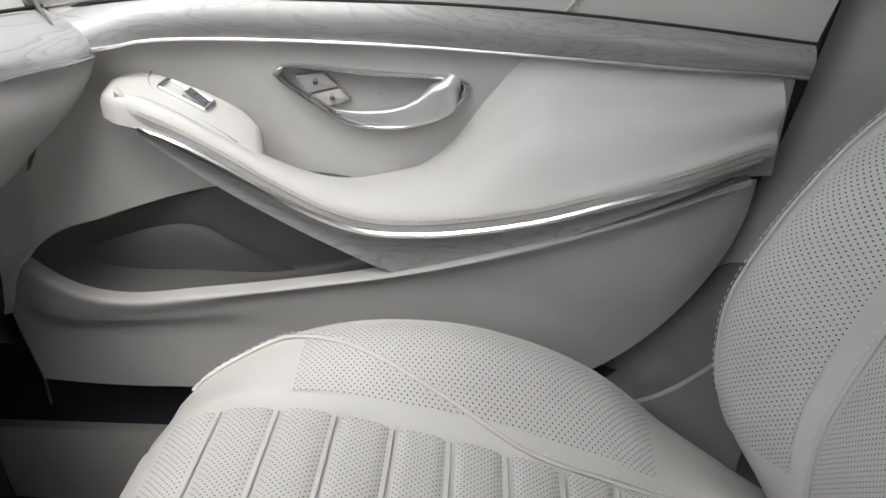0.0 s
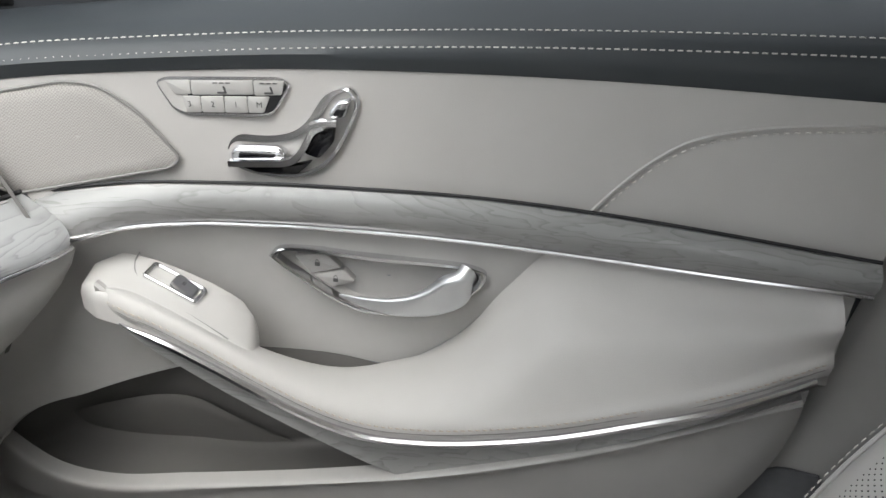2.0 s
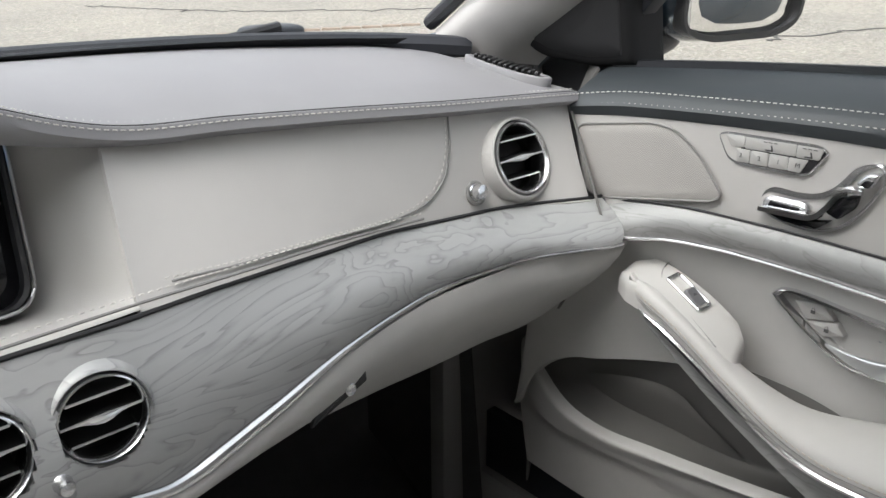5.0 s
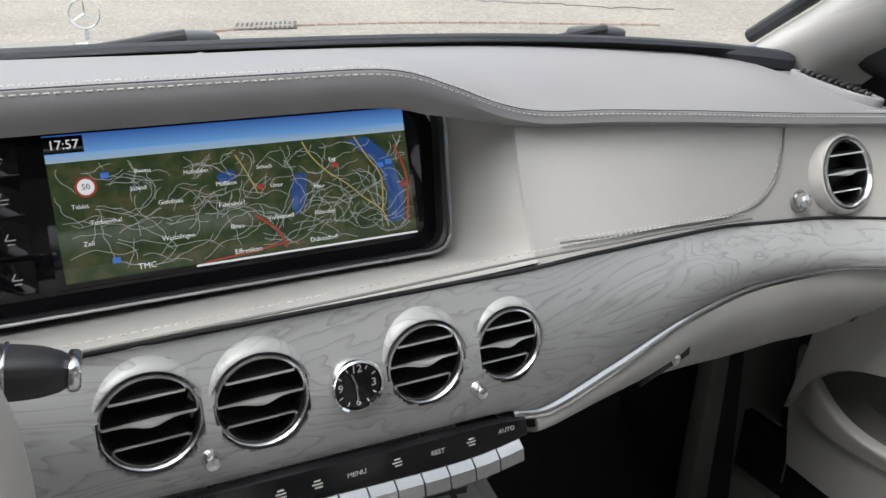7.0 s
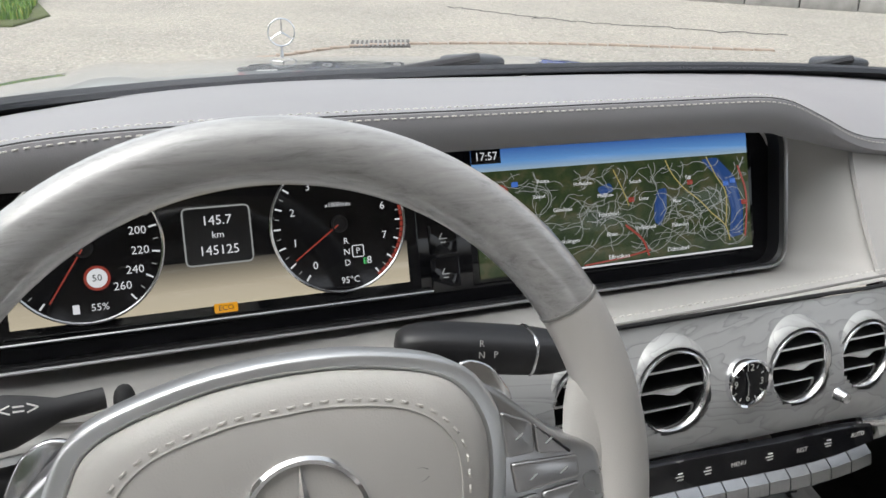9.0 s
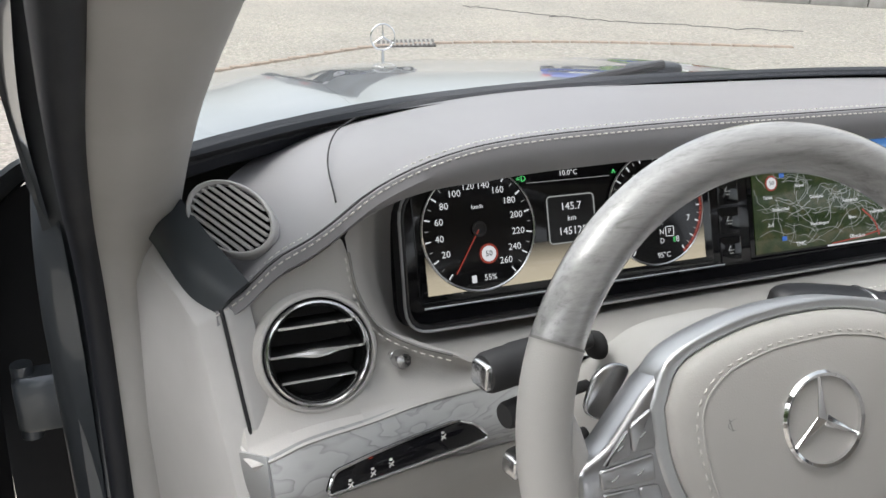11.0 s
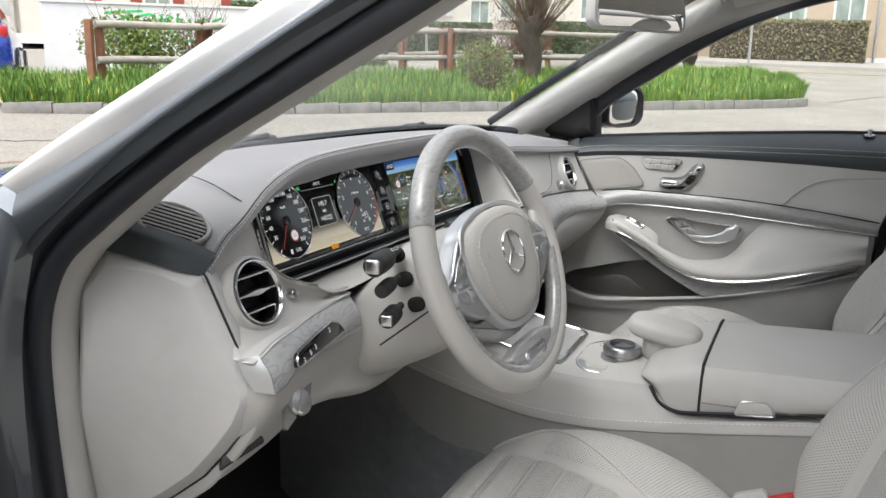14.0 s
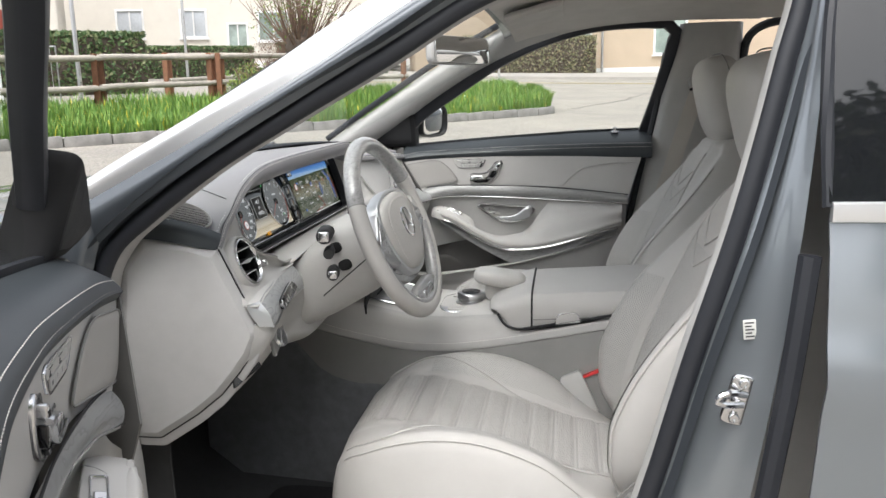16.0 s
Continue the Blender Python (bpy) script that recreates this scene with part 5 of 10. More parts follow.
M_map_land = lit_noise("map_land", [(0.35, (0.02, 0.035, 0.015)), (0.5, (0.035, 0.055, 0.02)), (0.62, (0.075, 0.075, 0.035)), (0.75, (0.03, 0.045, 0.02))], 60, 0.32)
M_map_sky = lit_band("map_sky", 1.016, 1.038, [(0.0, (0.35, 0.45, 0.5)), (0.35, (0.12, 0.30, 0.62)), (1.0, (0.02, 0.07, 0.30))], 0.36)
M_glow_floor = lit_band("cluster_glow", 0.93, 0.972, [(0.0, (0.62, 0.55, 0.40)), (0.5, (0.50, 0.44, 0.33)), (1.0, (0.02, 0.02, 0.02))], 0.36)


def flat(pts, z, mat, name, parent, m=None, depth=0.0004):
    return part(name, Shape().plate(np.array(pts, float), (m or SM) @ pose(0, 0, z), depth, 0.0001), mat, parent)


def box4(x0, y0, x1, y1, r=0.0):
    q = [(x0, y0), (x1, y0), (x1, y1), (x0, y1)]
    return rounded(q, r, 3) if r else np.array(q)


# navigation picture: local x as in the car, local y up from the lower screen edge
nav = part("navigation_screen", Shape().plate(box4(-0.176, 0.008, 0.120, 0.124), SM @ pose(0, 0, -0.0056), 0.002, 0.0002), M_gloss, house, "lit navigation screen showing a map")
flat(box4(-0.170, 0.0125, 0.1165, 0.1015), -0.0048, M_map_land, "map_land", nav)
flat(box4(-0.170, 0.1012, 0.1165, 0.1215), -0.0048, M_map_sky, "map_sky", nav)
rnd = random.Random(4)
roads = Shape()
for k in range(190):
    x, y = rnd.uniform(-0.168, 0.112), rnd.uniform(0.015, 0.096)
    a = rnd.uniform(-0.5, 0.5) + (math.pi / 2 if rnd.random() < 0.3 else 0)
    pts = [(x, y)]
    for j in range(rnd.randint(4, 9)):
        a += rnd.uniform(-0.6, 0.6)
        sc = 0.45 + 0.55 * (1 - (y - 0.015) / 0.085)
        x, y = x + 0.007 * math.cos(a) * sc, y + 0.006 * math.sin(a) * sc
        if not (-0.168 < x < 0.1145 and 0.014 < y < 0.099):
            break
        pts.append((x, y))
    if len(pts) > 2:
        p = spline(pts, len(pts) * 3)
        roads.sweep(np.array([SM @ Vector((a_, b_, -0.0044)) for a_, b_ in p]), [(-0.00024, -0.0001), (0.00024, -0.0001), (0.00024, 0.0001), (-0.00024, 0.0001)], (0, -0.944, 0.33))
tagged(part("road_network", roads, M_lit_dim, nav), kind="stuff")
for pts, mat, w in [([(0.022, 0.100), (0.028, 0.088), (0.040, 0.074), (0.058, 0.060), (0.070, 0.048), (0.086, 0.034), (0.090, 0.020)], M_lit_yellow, 0.0009),
                    ([(0.068, 0.100), (0.078, 0.082), (0.088, 0.066), (0.088, 0.048), (0.086, 0.034)], M_lit_yellow, 0.0009),
                    ([(-0.034, 0.095), (-0.026, 0.078), (-0.020, 0.062)], M_lit_yellow, 0.0008),
                    ([(-0.025, 0.045), (-0.008, 0.030), (-0.002, 0.015)], M_lit_red, 0.0016), ([(-0.07, 0.013), (-0.03, 0.016), (0.0, 0.020)], M_lit_red, 0.0012),
                    ([(0.104, 0.090), (0.112, 0.065), (0.111, 0.040), (0.108, 0.022)], M_lit_red, 0.0014)]:
    w *= 0.65
    p = spline(pts, 20)
    part("map_road", Shape().sweep(np.array([SM @ Vector((a, b, -0.0042)) for a, b in p]), [(-w, -0.0001), (w, -0.0001), (w, 0.0001), (-w, 0.0001)], (0, -0.944, 0.33)), mat, nav)
for o in ([(0.062, 0.098), (0.080, 0.099), (0.100, 0.080), (0.108, 0.050), (0.106, 0.024), (0.090, 0.022), (0.094, 0.050), (0.088, 0.074), (0.070, 0.090)], [(0.012, 0.074), (0.022, 0.075), (0.020, 0.052), (0.012, 0.040), (0.006, 0.046), (0.008, 0.062)],
          [(-0.052, 0.080), (-0.038, 0.084), (-0.034, 0.076), (-0.048, 0.073)]):
    flat(rounded(o, 0.003, 3), -0.0045, M_lit_lake, "map_lake", nav)
flat(box4(-0.170, 0.108, -0.143, 0.1205), -0.0044, M_gloss, "clock_field", nav)
letters("map_clock", "17:57", 0.0095, SM @ pose(-0.1565, 0.114, -0.0040), M_lit_white, nav)
for w, x, y, s in [("Bauma", -0.105, 0.090, 0.0044), ("Saland", -0.110, 0.077, 0.0048), ("Gündisau", -0.088, 0.064, 0.005), ("Hofhalden", -0.066, 0.085, 0.0046), ("Sulzach", -0.012, 0.083, 0.0044), ("Pfäffikon", -0.044, 0.073, 0.0048),
                   ("Fehraltorf", -0.042, 0.056, 0.0052), ("Uster", -0.004, 0.067, 0.0046), ("Illnau", -0.040, 0.038, 0.0052), ("Weisslingen", -0.086, 0.036, 0.0052), ("Volketswil", -0.004, 0.041, 0.0052), ("Fällanden", 0.034, 0.040, 0.005),
                   ("Dübendorf", 0.030, 0.018, 0.0054), ("Effretikon", -0.034, 0.0175, 0.0056), ("Turbenthal", -0.136, 0.055, 0.005), ("Zell", -0.150, 0.040, 0.005), ("Egg", 0.046, 0.083, 0.0044), ("Maur", 0.032, 0.062, 0.0044), ("Tablat", -0.152, 0.068, 0.0048)]:
    letters("map_place", w, s, SM @ pose(x, y, -0.0038), M_lit_white, nav)
for x, y, mat in [(0.048, 0.078, M_lit_red), (-0.017, 0.067, M_lit_red), (0.109, 0.055, M_lit_red), (0.097, 0.076, M_lit_sky), (0.089, 0.074, M_lit_sky), (-0.132, 0.089, M_lit_sky), (-0.133, 0.025, M_lit_sky)]:
    flat(box4(x - 0.003, y - 0.0022, x + 0.003, y + 0.0022, 0.0008), -0.0040, mat, "road_shield", nav)
letters("map_traffic", "TMC", 0.0065, SM @ pose(-0.112, 0.0175, -0.0038), M_lit_white, nav)
flat(box4(-0.076, 0.0105, 0.1165, 0.0122), -0.0040, M_lit_white, "map_lower_line", nav)
# speed sign on the map
o = SM @ pose(-0.146, 0.082, -0.0042)
part("limit_ring", Shape().lathe([(0.0078, 0), (0.0078, 0.0003), (0, 0.0003)], o, 24), M_lit_red, nav)
part("limit_field", Shape().lathe([(0.006, 0.0003), (0.006, 0.0005), (0, 0.0005)], o, 24), M_lit_white, nav)
letters("limit_number", "50", 0.0062, o @ pose(0, 0, 0.0007), M_dark_ink, nav)
# keys between the screens
for i in range(4):
    k = flat(box4(-0.213, 0.008 + i * 0.029, -0.188, 0.034 + i * 0.029, 0.002), -0.0050, M_gloss, "side_key", house)
    g = Shape().box(SM @ pose(-0.2005, 0.021 + i * 0.029, -0.0047), 0.007, 0.0008, 0.0003, 0.0001).box(SM @ pose(-0.2005, 0.018 + i * 0.029, -0.0047), 0.005, 0.0008, 0.0003, 0.0001).box(SM @ pose(-0.2025, 0.0235 + i * 0.029, -0.0047, 0, 0, 60), 0.005, 0.0008, 0.0003, 0.0001)
    part("key_symbol", g, M_lit_dim, house)
# instrument cluster
ic = part("instrument_panel", Shape().plate(box4(-0.528, 0.008, -0.222, 0.124, 0.004), SM @ pose(0, 0, -0.0056), 0.002, 0.0002), M_gloss, house, "lit digital instrument panel with two round dials")
flat(box4(-0.520, 0.018, -0.232, 0.052), -0.0050, M_glow_floor, "lower_glow", ic)
part("lower_line", Shape().tube(np.array([SM @ Vector((a, 0.0085, -0.001)) for a in np.linspace(-0.526, -0.214, 12)]), 0.0010, 5), M_alu, ic)


def dial(cx, cy, r, first, sweep, count, words, needle, name):
    m = SM @ pose(cx, cy, -0.0044)
    d = part(name, Shape().lathe([(r * 0.985, 0.0), (r * 0.985, 0.0003), (0, 0.0003)], m, 48), M_gloss, ic)
    part("dial_ring", Shape().lathe([(r * 0.965, 0.0002), (r * 0.97, 0.0016), (r * 0.99, 0.0022), (r * 1.01, 0.0014), (r * 1.01, 0.0)], m, 56), M_chrome, d)
    g, h = Shape(), Shape()
    for k in range(count + 1):
        a = radians(first - sweep * k / count)
        long = k % 2 == 0
        q = m @ pose(r * 0.90 * math.cos(a), r * 0.90 * math.sin(a), 0.0006, 0, 0, math.degrees(a))
        (g if long else h).box(q, r * (0.10 if long else 0.06), 0.0013 if long else 0.0008, 0.0003, 0.0001)
    part("tick_marks", g, M_lit_white, d)
    part("minor_marks", h, M_lit_dim, d)
    for w, k in words:
        a = radians(first - sweep * k)
        letters("dial_number", w, r * 0.155, m @ pose(r * 0.70 * math.cos(a), r * 0.70 * math.sin(a), 0.0008), M_lit_white, d)
    a = radians(needle)
    part("needle", Shape().box(m @ pose(r * 0.42 * math.cos(a), r * 0.42 * math.sin(a), 0.0012, 0, 0, needle), r * 0.80, 0.0011, 0.0003, 0.0001), M_lit_red, d)
    part("needle_hub", Shape().lathe([(r * 0.12, 0.0006), (r * 0.13, 0.0016), (r * 0.10, 0.0018), (r * 0.09, 0.0010), (0, 0.0010)], m, 24), M_black, d)
    return d, m


speed, sm_ = dial(-0.469, 0.070, 0.0535, 232, 284, 26, [(str(v), v / 260 - 0.0) for v in range(20, 261, 20)], 236, "speedometer")
letters("dial_word", "km/h", 0.0055, sm_ @ pose(0, 0.019, 0.0008), M_lit_white, speed)
o = sm_ @ pose(0.007, -0.022, 0.0008)
part("limit_ring", Shape().lathe([(0.0088, 0), (0.0088, 0.0003), (0, 0.0003)], o, 24), M_lit_red, speed)
part("limit_field", Shape().lathe([(0.0068, 0.0003), (0.0068, 0.0005), (0, 0.0005)], o, 24), M_lit_white, speed)
letters("limit_number", "50", 0.0068, o @ pose(0, 0, 0.0007), M_dark_ink, speed)
letters("fuel_word", "55%", 0.0072, sm_ @ pose(0.007, -0.0425, 0.0008), M_lit_white, speed)
part("fuel_symbol", Shape().box(sm_ @ pose(-0.0085, -0.0425, 0.0008), 0.0045, 0.0065, 0.0003, 0.0001), M_lit_white, speed)
tach, tm_ = dial(-0.286, 0.070, 0.0535, 235, 290, 32, [(str(v), v / 8) for v in range(9)], 215, "rev_counter")
letters("dial_word", "x1000/min", 0.0048, tm_ @ pose(0, 0.015, 0.0008), M_lit_white, tach)
for ch, y in (("R", -0.014), ("N", -0.0225), ("D", -0.031)):
    letters("gear_letter", ch, 0.0068, tm_ @ pose(0.004, y, 0.0008), M_lit_white, tach)
letters("gear_letter", "P", 0.0068, tm_ @ pose(0.013, -0.0225, 0.0008), M_lit_white, tach)
part("gear_box", Shape().tube(np.array([tm_ @ Vector((0.013 + a, -0.0225 + b, 0.0008)) for a, b in rounded([(-0.0045, -0.0045), (0.0045, -0.0045), (0.0045, 0.0045), (-0.0045, 0.0045)], 0.001, 2)]), 0.0004, 4, True), M_lit_white, tach)
letters("gear_letter", "E", 0.0068, tm_ @ pose(0.018, -0.031, 0.0008), M_lit_green, tach)
letters("heat_word", "95°C", 0.0072, tm_ @ pose(0.005, -0.0445, 0.0008), M_lit_white, tach)
g = Shape()
for k in range(14):
    a = radians(235 - 290 * (6.2 / 8 + 1.8 / 8 * k / 13))
    g.box(tm_ @ pose(0.0505 * math.cos(a), 0.0505 * math.sin(a), 0.0007, 0, 0, math.degrees(a)), 0.0022, 0.0036, 0.0003, 0.0001)
part("red_zone", g, M_lit_red, tach)
# trip field
m = SM @ pose(-0.3775, 0.070, -0.0042)
tf = part("trip_field", Shape().plate(box4(-0.024, -0.021, 0.024, 0.021, 0.004), m, 0.0006, 0.0002), M_black, ic)
part("field_frame", Shape().tube(np.array([m @ Vector((a, b, 0.0004)) for a, b in box4(-0.024, -0.021, 0.024, 0.021, 0.004)]), 0.0007, 5, True), M_lit_dim, tf)
for w, y, s in (("145.7", 0.011, 0.0098), ("km", 0.0005, 0.0072), ("145125", -0.011, 0.0098)):
    letters("trip_word", w, s, m @ pose(0, y, 0.0006), M_lit_white, tf)
letters("outside_heat", "10.0°C", 0.0068, SM @ pose(-0.3775, 0.111, -0.0038), M_lit_white, ic)
part("upper_line", Shape().box(SM @ pose(-0.3775, 0.105, -0.004), 0.085, 0.0006, 0.0003, 0.0001), M_lit_dim, ic)
eco = part("eco_field", Shape().plate(box4(-0.3855, 0.0125, -0.3685, 0.0195, 0.001), SM @ pose(0, 0, -0.0038), 0.0004, 0.0001), M_lit_amber, ic)
letters("eco_word", "ECO", 0.0056, SM @ pose(-0.377, 0.016, -0.0034), M_dark_ink, ic)
letters("lamp_sign", "=D", 0.0075, SM @ pose(-0.425, 0.109, -0.0038), M_lit_green, ic)
letters("assist_sign", "^", 0.0095, SM @ pose(-0.330, 0.107, -0.0038), M_lit_green, ic)

# ---- left end of the dashboard ----
VENT_L = ((-0.633, 0.478, 0.937), 0.0395)
lx = np.linspace(-0.690, -0.455, 110)
rows = []
ltop = np.minimum(track(lx, STITCH) - 0.017, track(lx, [(-0.725, 0.99), (-0.63, 1.012), (-0.606, 1.010), (-0.598, 0.975), (-0.585, 0.948), (-0.56, 0.932), (-0.53, 0.920), (-0.50, 0.906), (-0.45, 0.899)]))
lbot = track(lx, [(-0.72, 0.872), (-0.678, 0.881), (-0.652, 0.889), (-0.60, 0.892), (-0.55, 0.894), (-0.45, 0.894)])
for k in np.linspace(0, 1, 30):
    z = ltop + (np.minimum(lbot, ltop - 0.002) - ltop) * k
    y = (0.508 - 0.040 * np.clip((lx + 0.605) / 0.07, 0, 1) ** 0.7) * (1 - k) + (0.458 + 0.006 * np.clip((lx + 0.60) / 0.1, 0, 1)) * k + 0.008 * math.sin(math.pi * k)
    rows.append(np.c_[lx, y, z])
vyl = track(lx, [(-0.70, 0.428), (-0.675, 0.424), (-0.628, 0.427), (-0.55, 0.440), (-0.45, 0.449)])
rows.append(np.c_[lx, vyl + 0.018, np.minimum(lbot, ltop - 0.002) - 0.003])
rows = [np.r_[[(-0.700 + 0.006 * k, r[0][1] + 0.012, r[0][2])], r] for r, k in zip(rows, np.linspace(0, 1, len(rows)))]
lf = part("left_fascia", Shape().sheet(np.array(rows), 0.004).cut(VENT_L[0], (0, -0.927, 0.375), 0.0385), M_beige, dash, "beige leather fascia beside the instruments")
seam = np.array([(-0.6035, 0.5005, 1.003), (-0.599, 0.495, 0.975), (-0.586, 0.483, 0.949), (-0.561, 0.472, 0.934), (-0.532, 0.466, 0.923)])
part("stitching", Shape().dashes(spline(seam, 40) + (-0.003, -0.002, -0.003), (0, -1, 0.2), 0.0042, 0.0026, 0.0012), M_thread, lf)
part("seam_welt", Shape().tube(spline(seam, 40), 0.0012, 5), M_lower, lf)
vent("air_vent", *VENT_L, 22, 0, dash)
knob((-0.569, 0.484, 0.918), 0.0075, 15, dash)
# veneer with a switch row
lx = np.linspace(-0.678, -0.455, 50)
zt = track(lx, [(-0.678, 0.880), (-0.652, 0.888), (-0.60, 0.891), (-0.546, 0.893), (-0.45, 0.893)])
zb = track(lx, [(-0.678, 0.839), (-0.66, 0.841), (-0.636, 0.850), (-0.59, 0.853), (-0.529, 0.850), (-0.45, 0.848)])
vy = track(lx, [(-0.70, 0.428), (-0.675, 0.424), (-0.628, 0.427), (-0.55, 0.440), (-0.45, 0.449)])
rows = [np.c_[lx, vy + 0.022 * (1 - k) ** 1.3 - 0.005 * math.sin(math.pi * k), zt + (zb - zt) * k] for k in np.linspace(0, 1, 10)]
lv = part("left_veneer", Shape().sheet(np.array(rows), 0.006), M_wood_dash, dash, "grey burl veneer with a strip of switches")
end = [[(-0.678, 0.446, 0.880), (-0.678, 0.430, 0.860), (-0.678, 0.424, 0.839)], [(-0.694, 0.462, 0.878), (-0.692, 0.455, 0.860), (-0.688, 0.444, 0.842)]]
part("veneer_end", Shape().skin(end, 8, 6, 0.003), M_satin, lv)
part("veneer_edge", Shape().tube(rows[-1], 0.0020, 6), M_alu, lv)
q = np.array([(-0.646, 0.8575), (-0.638, 0.872), (-0.610, 0.8755), (-0.57, 0.8785), (-0.535, 0.880), (-0.519, 0.872), (-0.510, 0.860), (-0.57, 0.8585)])
m = frame_at((-0.58, 0.4330, 0.867), (0.987, 0.16, 0), (-0.05, 0.36, 0.93))
q = rounded((q - (-0.58, 0.867)), 0.005, 4)
row = part("switch_strip", Shape().plate(q, m @ pose(0, 0, 0.003), 0.006, 0.001), M_gloss, lv, "black switch strip with white symbols")
part("row_frame", Shape().tube(np.array([m @ Vector((a, b, 0.0025)) for a, b in q]), 0.0013, 5, True), M_chrome, row)
for x in (-0.048, -0.030, -0.015, 0.030):
    g = Shape().box(m @ pose(x, 0.0 + x * 0.15, 0.0034, 0, 0, 40), 0.0055, 0.0009, 0.0004, 0.0001).box(m @ pose(x, 0.0 + x * 0.15, 0.0034, 0, 0, -40), 0.0045, 0.0009, 0.0004, 0.0001).box(m @ pose(x, 0.0035 + x * 0.15, 0.0034), 0.0025, 0.0018, 0.0004, 0.0001)
    part("switch_symbol", g, M_white_ink, row)
part("warning_dot", Shape().box(m @ pose(-0.030, 0.007, 0.0034), 0.003, 0.0012, 0.0004, 0.0001), M_lit_red, row)
# lower left trim, light switch and bonnet pull
ll = [[(-0.692, 0.450, 0.846), (-0.676, 0.428, 0.841), (-0.650, 0.430, 0.846), (-0.60, 0.434, 0.854), (-0.55, 0.442, 0.853), (-0.46, 0.450, 0.850), (-0.33, 0.45, 0.850)],
      [(-0.692, 0.458, 0.815), (-0.676, 0.436, 0.815), (-0.64, 0.436, 0.822), (-0.60, 0.440, 0.828), (-0.54, 0.444, 0.828), (-0.46, 0.450, 0.824), (-0.32, 0.45, 0.82)],
      [(-0.696, 0.490, 0.765), (-0.676, 0.470, 0.765), (-0.64, 0.462, 0.775), (-0.58, 0.458, 0.788), (-0.52, 0.458, 0.788), (-0.45, 0.46, 0.782), (-0.30, 0.46, 0.775)],
      [(-0.712, 0.56, 0.70), (-0.68, 0.53, 0.70), (-0.62, 0.49, 0.735), (-0.56, 0.47, 0.765), (-0.50, 0.46, 0.765), (-0.43, 0.45, 0.75), (-0.28, 0.46, 0.74)],
      [(-0.70, 0.66, 0.65), (-0.66, 0.62, 0.66), (-0.60, 0.58, 0.69), (-0.54, 0.55, 0.72), (-0.48, 0.55, 0.72), (-0.41, 0.55, 0.71), (-0.26, 0.56, 0.70)]]
lt = part("knee_trim", Shape().skin(ll, 30, 30, 0.004), M_plastic, dash, "beige knee trim under the steering column")
m = frame_at((-0.605, 0.448, 0.800), (0.97, 0.02, 0.24), (-0.2, 0.40, 0.90))
sw = part("light_switch_plate", Shape().plate(rounded([(-0.042, -0.018), (0.018, -0.010), (0.048, 0.018), (-0.020, 0.012)], 0.006), m @ pose(0, 0, 0.003), 0.006, 0.001), M_lower, lt)
part("light_switch", Shape().lathe([(0.017, 0), (0.017, 0.006), (0.0155, 0.008), (0.0, 0.0085)], m @ pose(-0.005, -0.002, 0.003), 28).box(m @ pose(-0.005, -0.002, 0.009, 0, 0, 35), 0.032, 0.009, 0.008, 0.003), M_chrome, lt, "chrome rotary light switch")
part("bonnet_pull", Shape().plate(rounded([(-0.03, -0.008), (0.03, -0.004), (0.03, 0.006), (-0.02, 0.008)], 0.004), frame_at((-0.680, 0.475, 0.758), (0.75, -0.55, 0.35), (0, 0.5, 0.85)), 0.006, 0.002), M_black, lt)
# end cover that shows with the door open
CAP = np.array([(0.165, 0.992), (0.095, 0.983), (0.054, 0.9685), (0.0, 0.8385), (0.0, 0.825), (0.0135, 0.795), (0.037, 0.763), (0.0655, 0.730), (0.105, 0.700), (0.165, 0.665), (0.20, 0.67), (0.215, 0.80), (0.20, 0.95)])


def shrunk(poly, d):
    """A polygon with its sides moved in by d."""
    e = np.roll(poly, -1, 0) - poly
    n = np.c_[-e[:, 1], e[:, 0]] / np.linalg.norm(e, axis=1, keepdims=True)
    a = np.roll(n, 1, 0)
    return poly + (a + n) * d / (1 + np.sum(a * n, axis=1, keepdims=True))


cap = rounded(CAP, 0.004, 3)
m = Matrix.Translation((-0.684, 0.448, 0)) @ Matrix.Rotation(radians(17), 4, "Z") @ Matrix(((0, 0, -1, 0), (-1, 0, 0, 0), (0, 1, 0, 0), (0, 0, 0, 1)))
rings = [np.array([m @ Vector((-a, b, w)) for a, b in rounded(shrunk(CAP, d), r, 3)]) for d, w, r in ((0.0, -0.016, 0.004), (0.0, -0.002, 0.004), (0.0010, -0.0006, 0.004), (0.0110, 0.0105, 0.003), (0.0130, 0.0115, 0.003))]
face = Shape().grid(np.array(rings), wrap=True)
face.f.append(tuple(range(len(face.v) - len(cap), len(face.v))))
cp = part("end_cover", face, M_cover, dash, "pale grey plastic dashboard end cover with chamfered edge", 25)
part("cover_gap", Shape().tube(np.array([m @ Vector((-a, b, -0.0035)) for a, b in rounded(shrunk(CAP, -0.0014), 0.004, 3)]), 0.0014, 6, True), M_gap, cp)
part("end_frame", Shape().plate(rounded(shrunk(CAP, -0.004) - np.where(CAP[:, 1:] < 0.83, (0.004, 0.014), (0.0, 0.0)), 0.006, 3) * (-1, 1), m @ pose(0, 0, -0.004), 0.02, 0.004), M_cover, dash, "", 60)
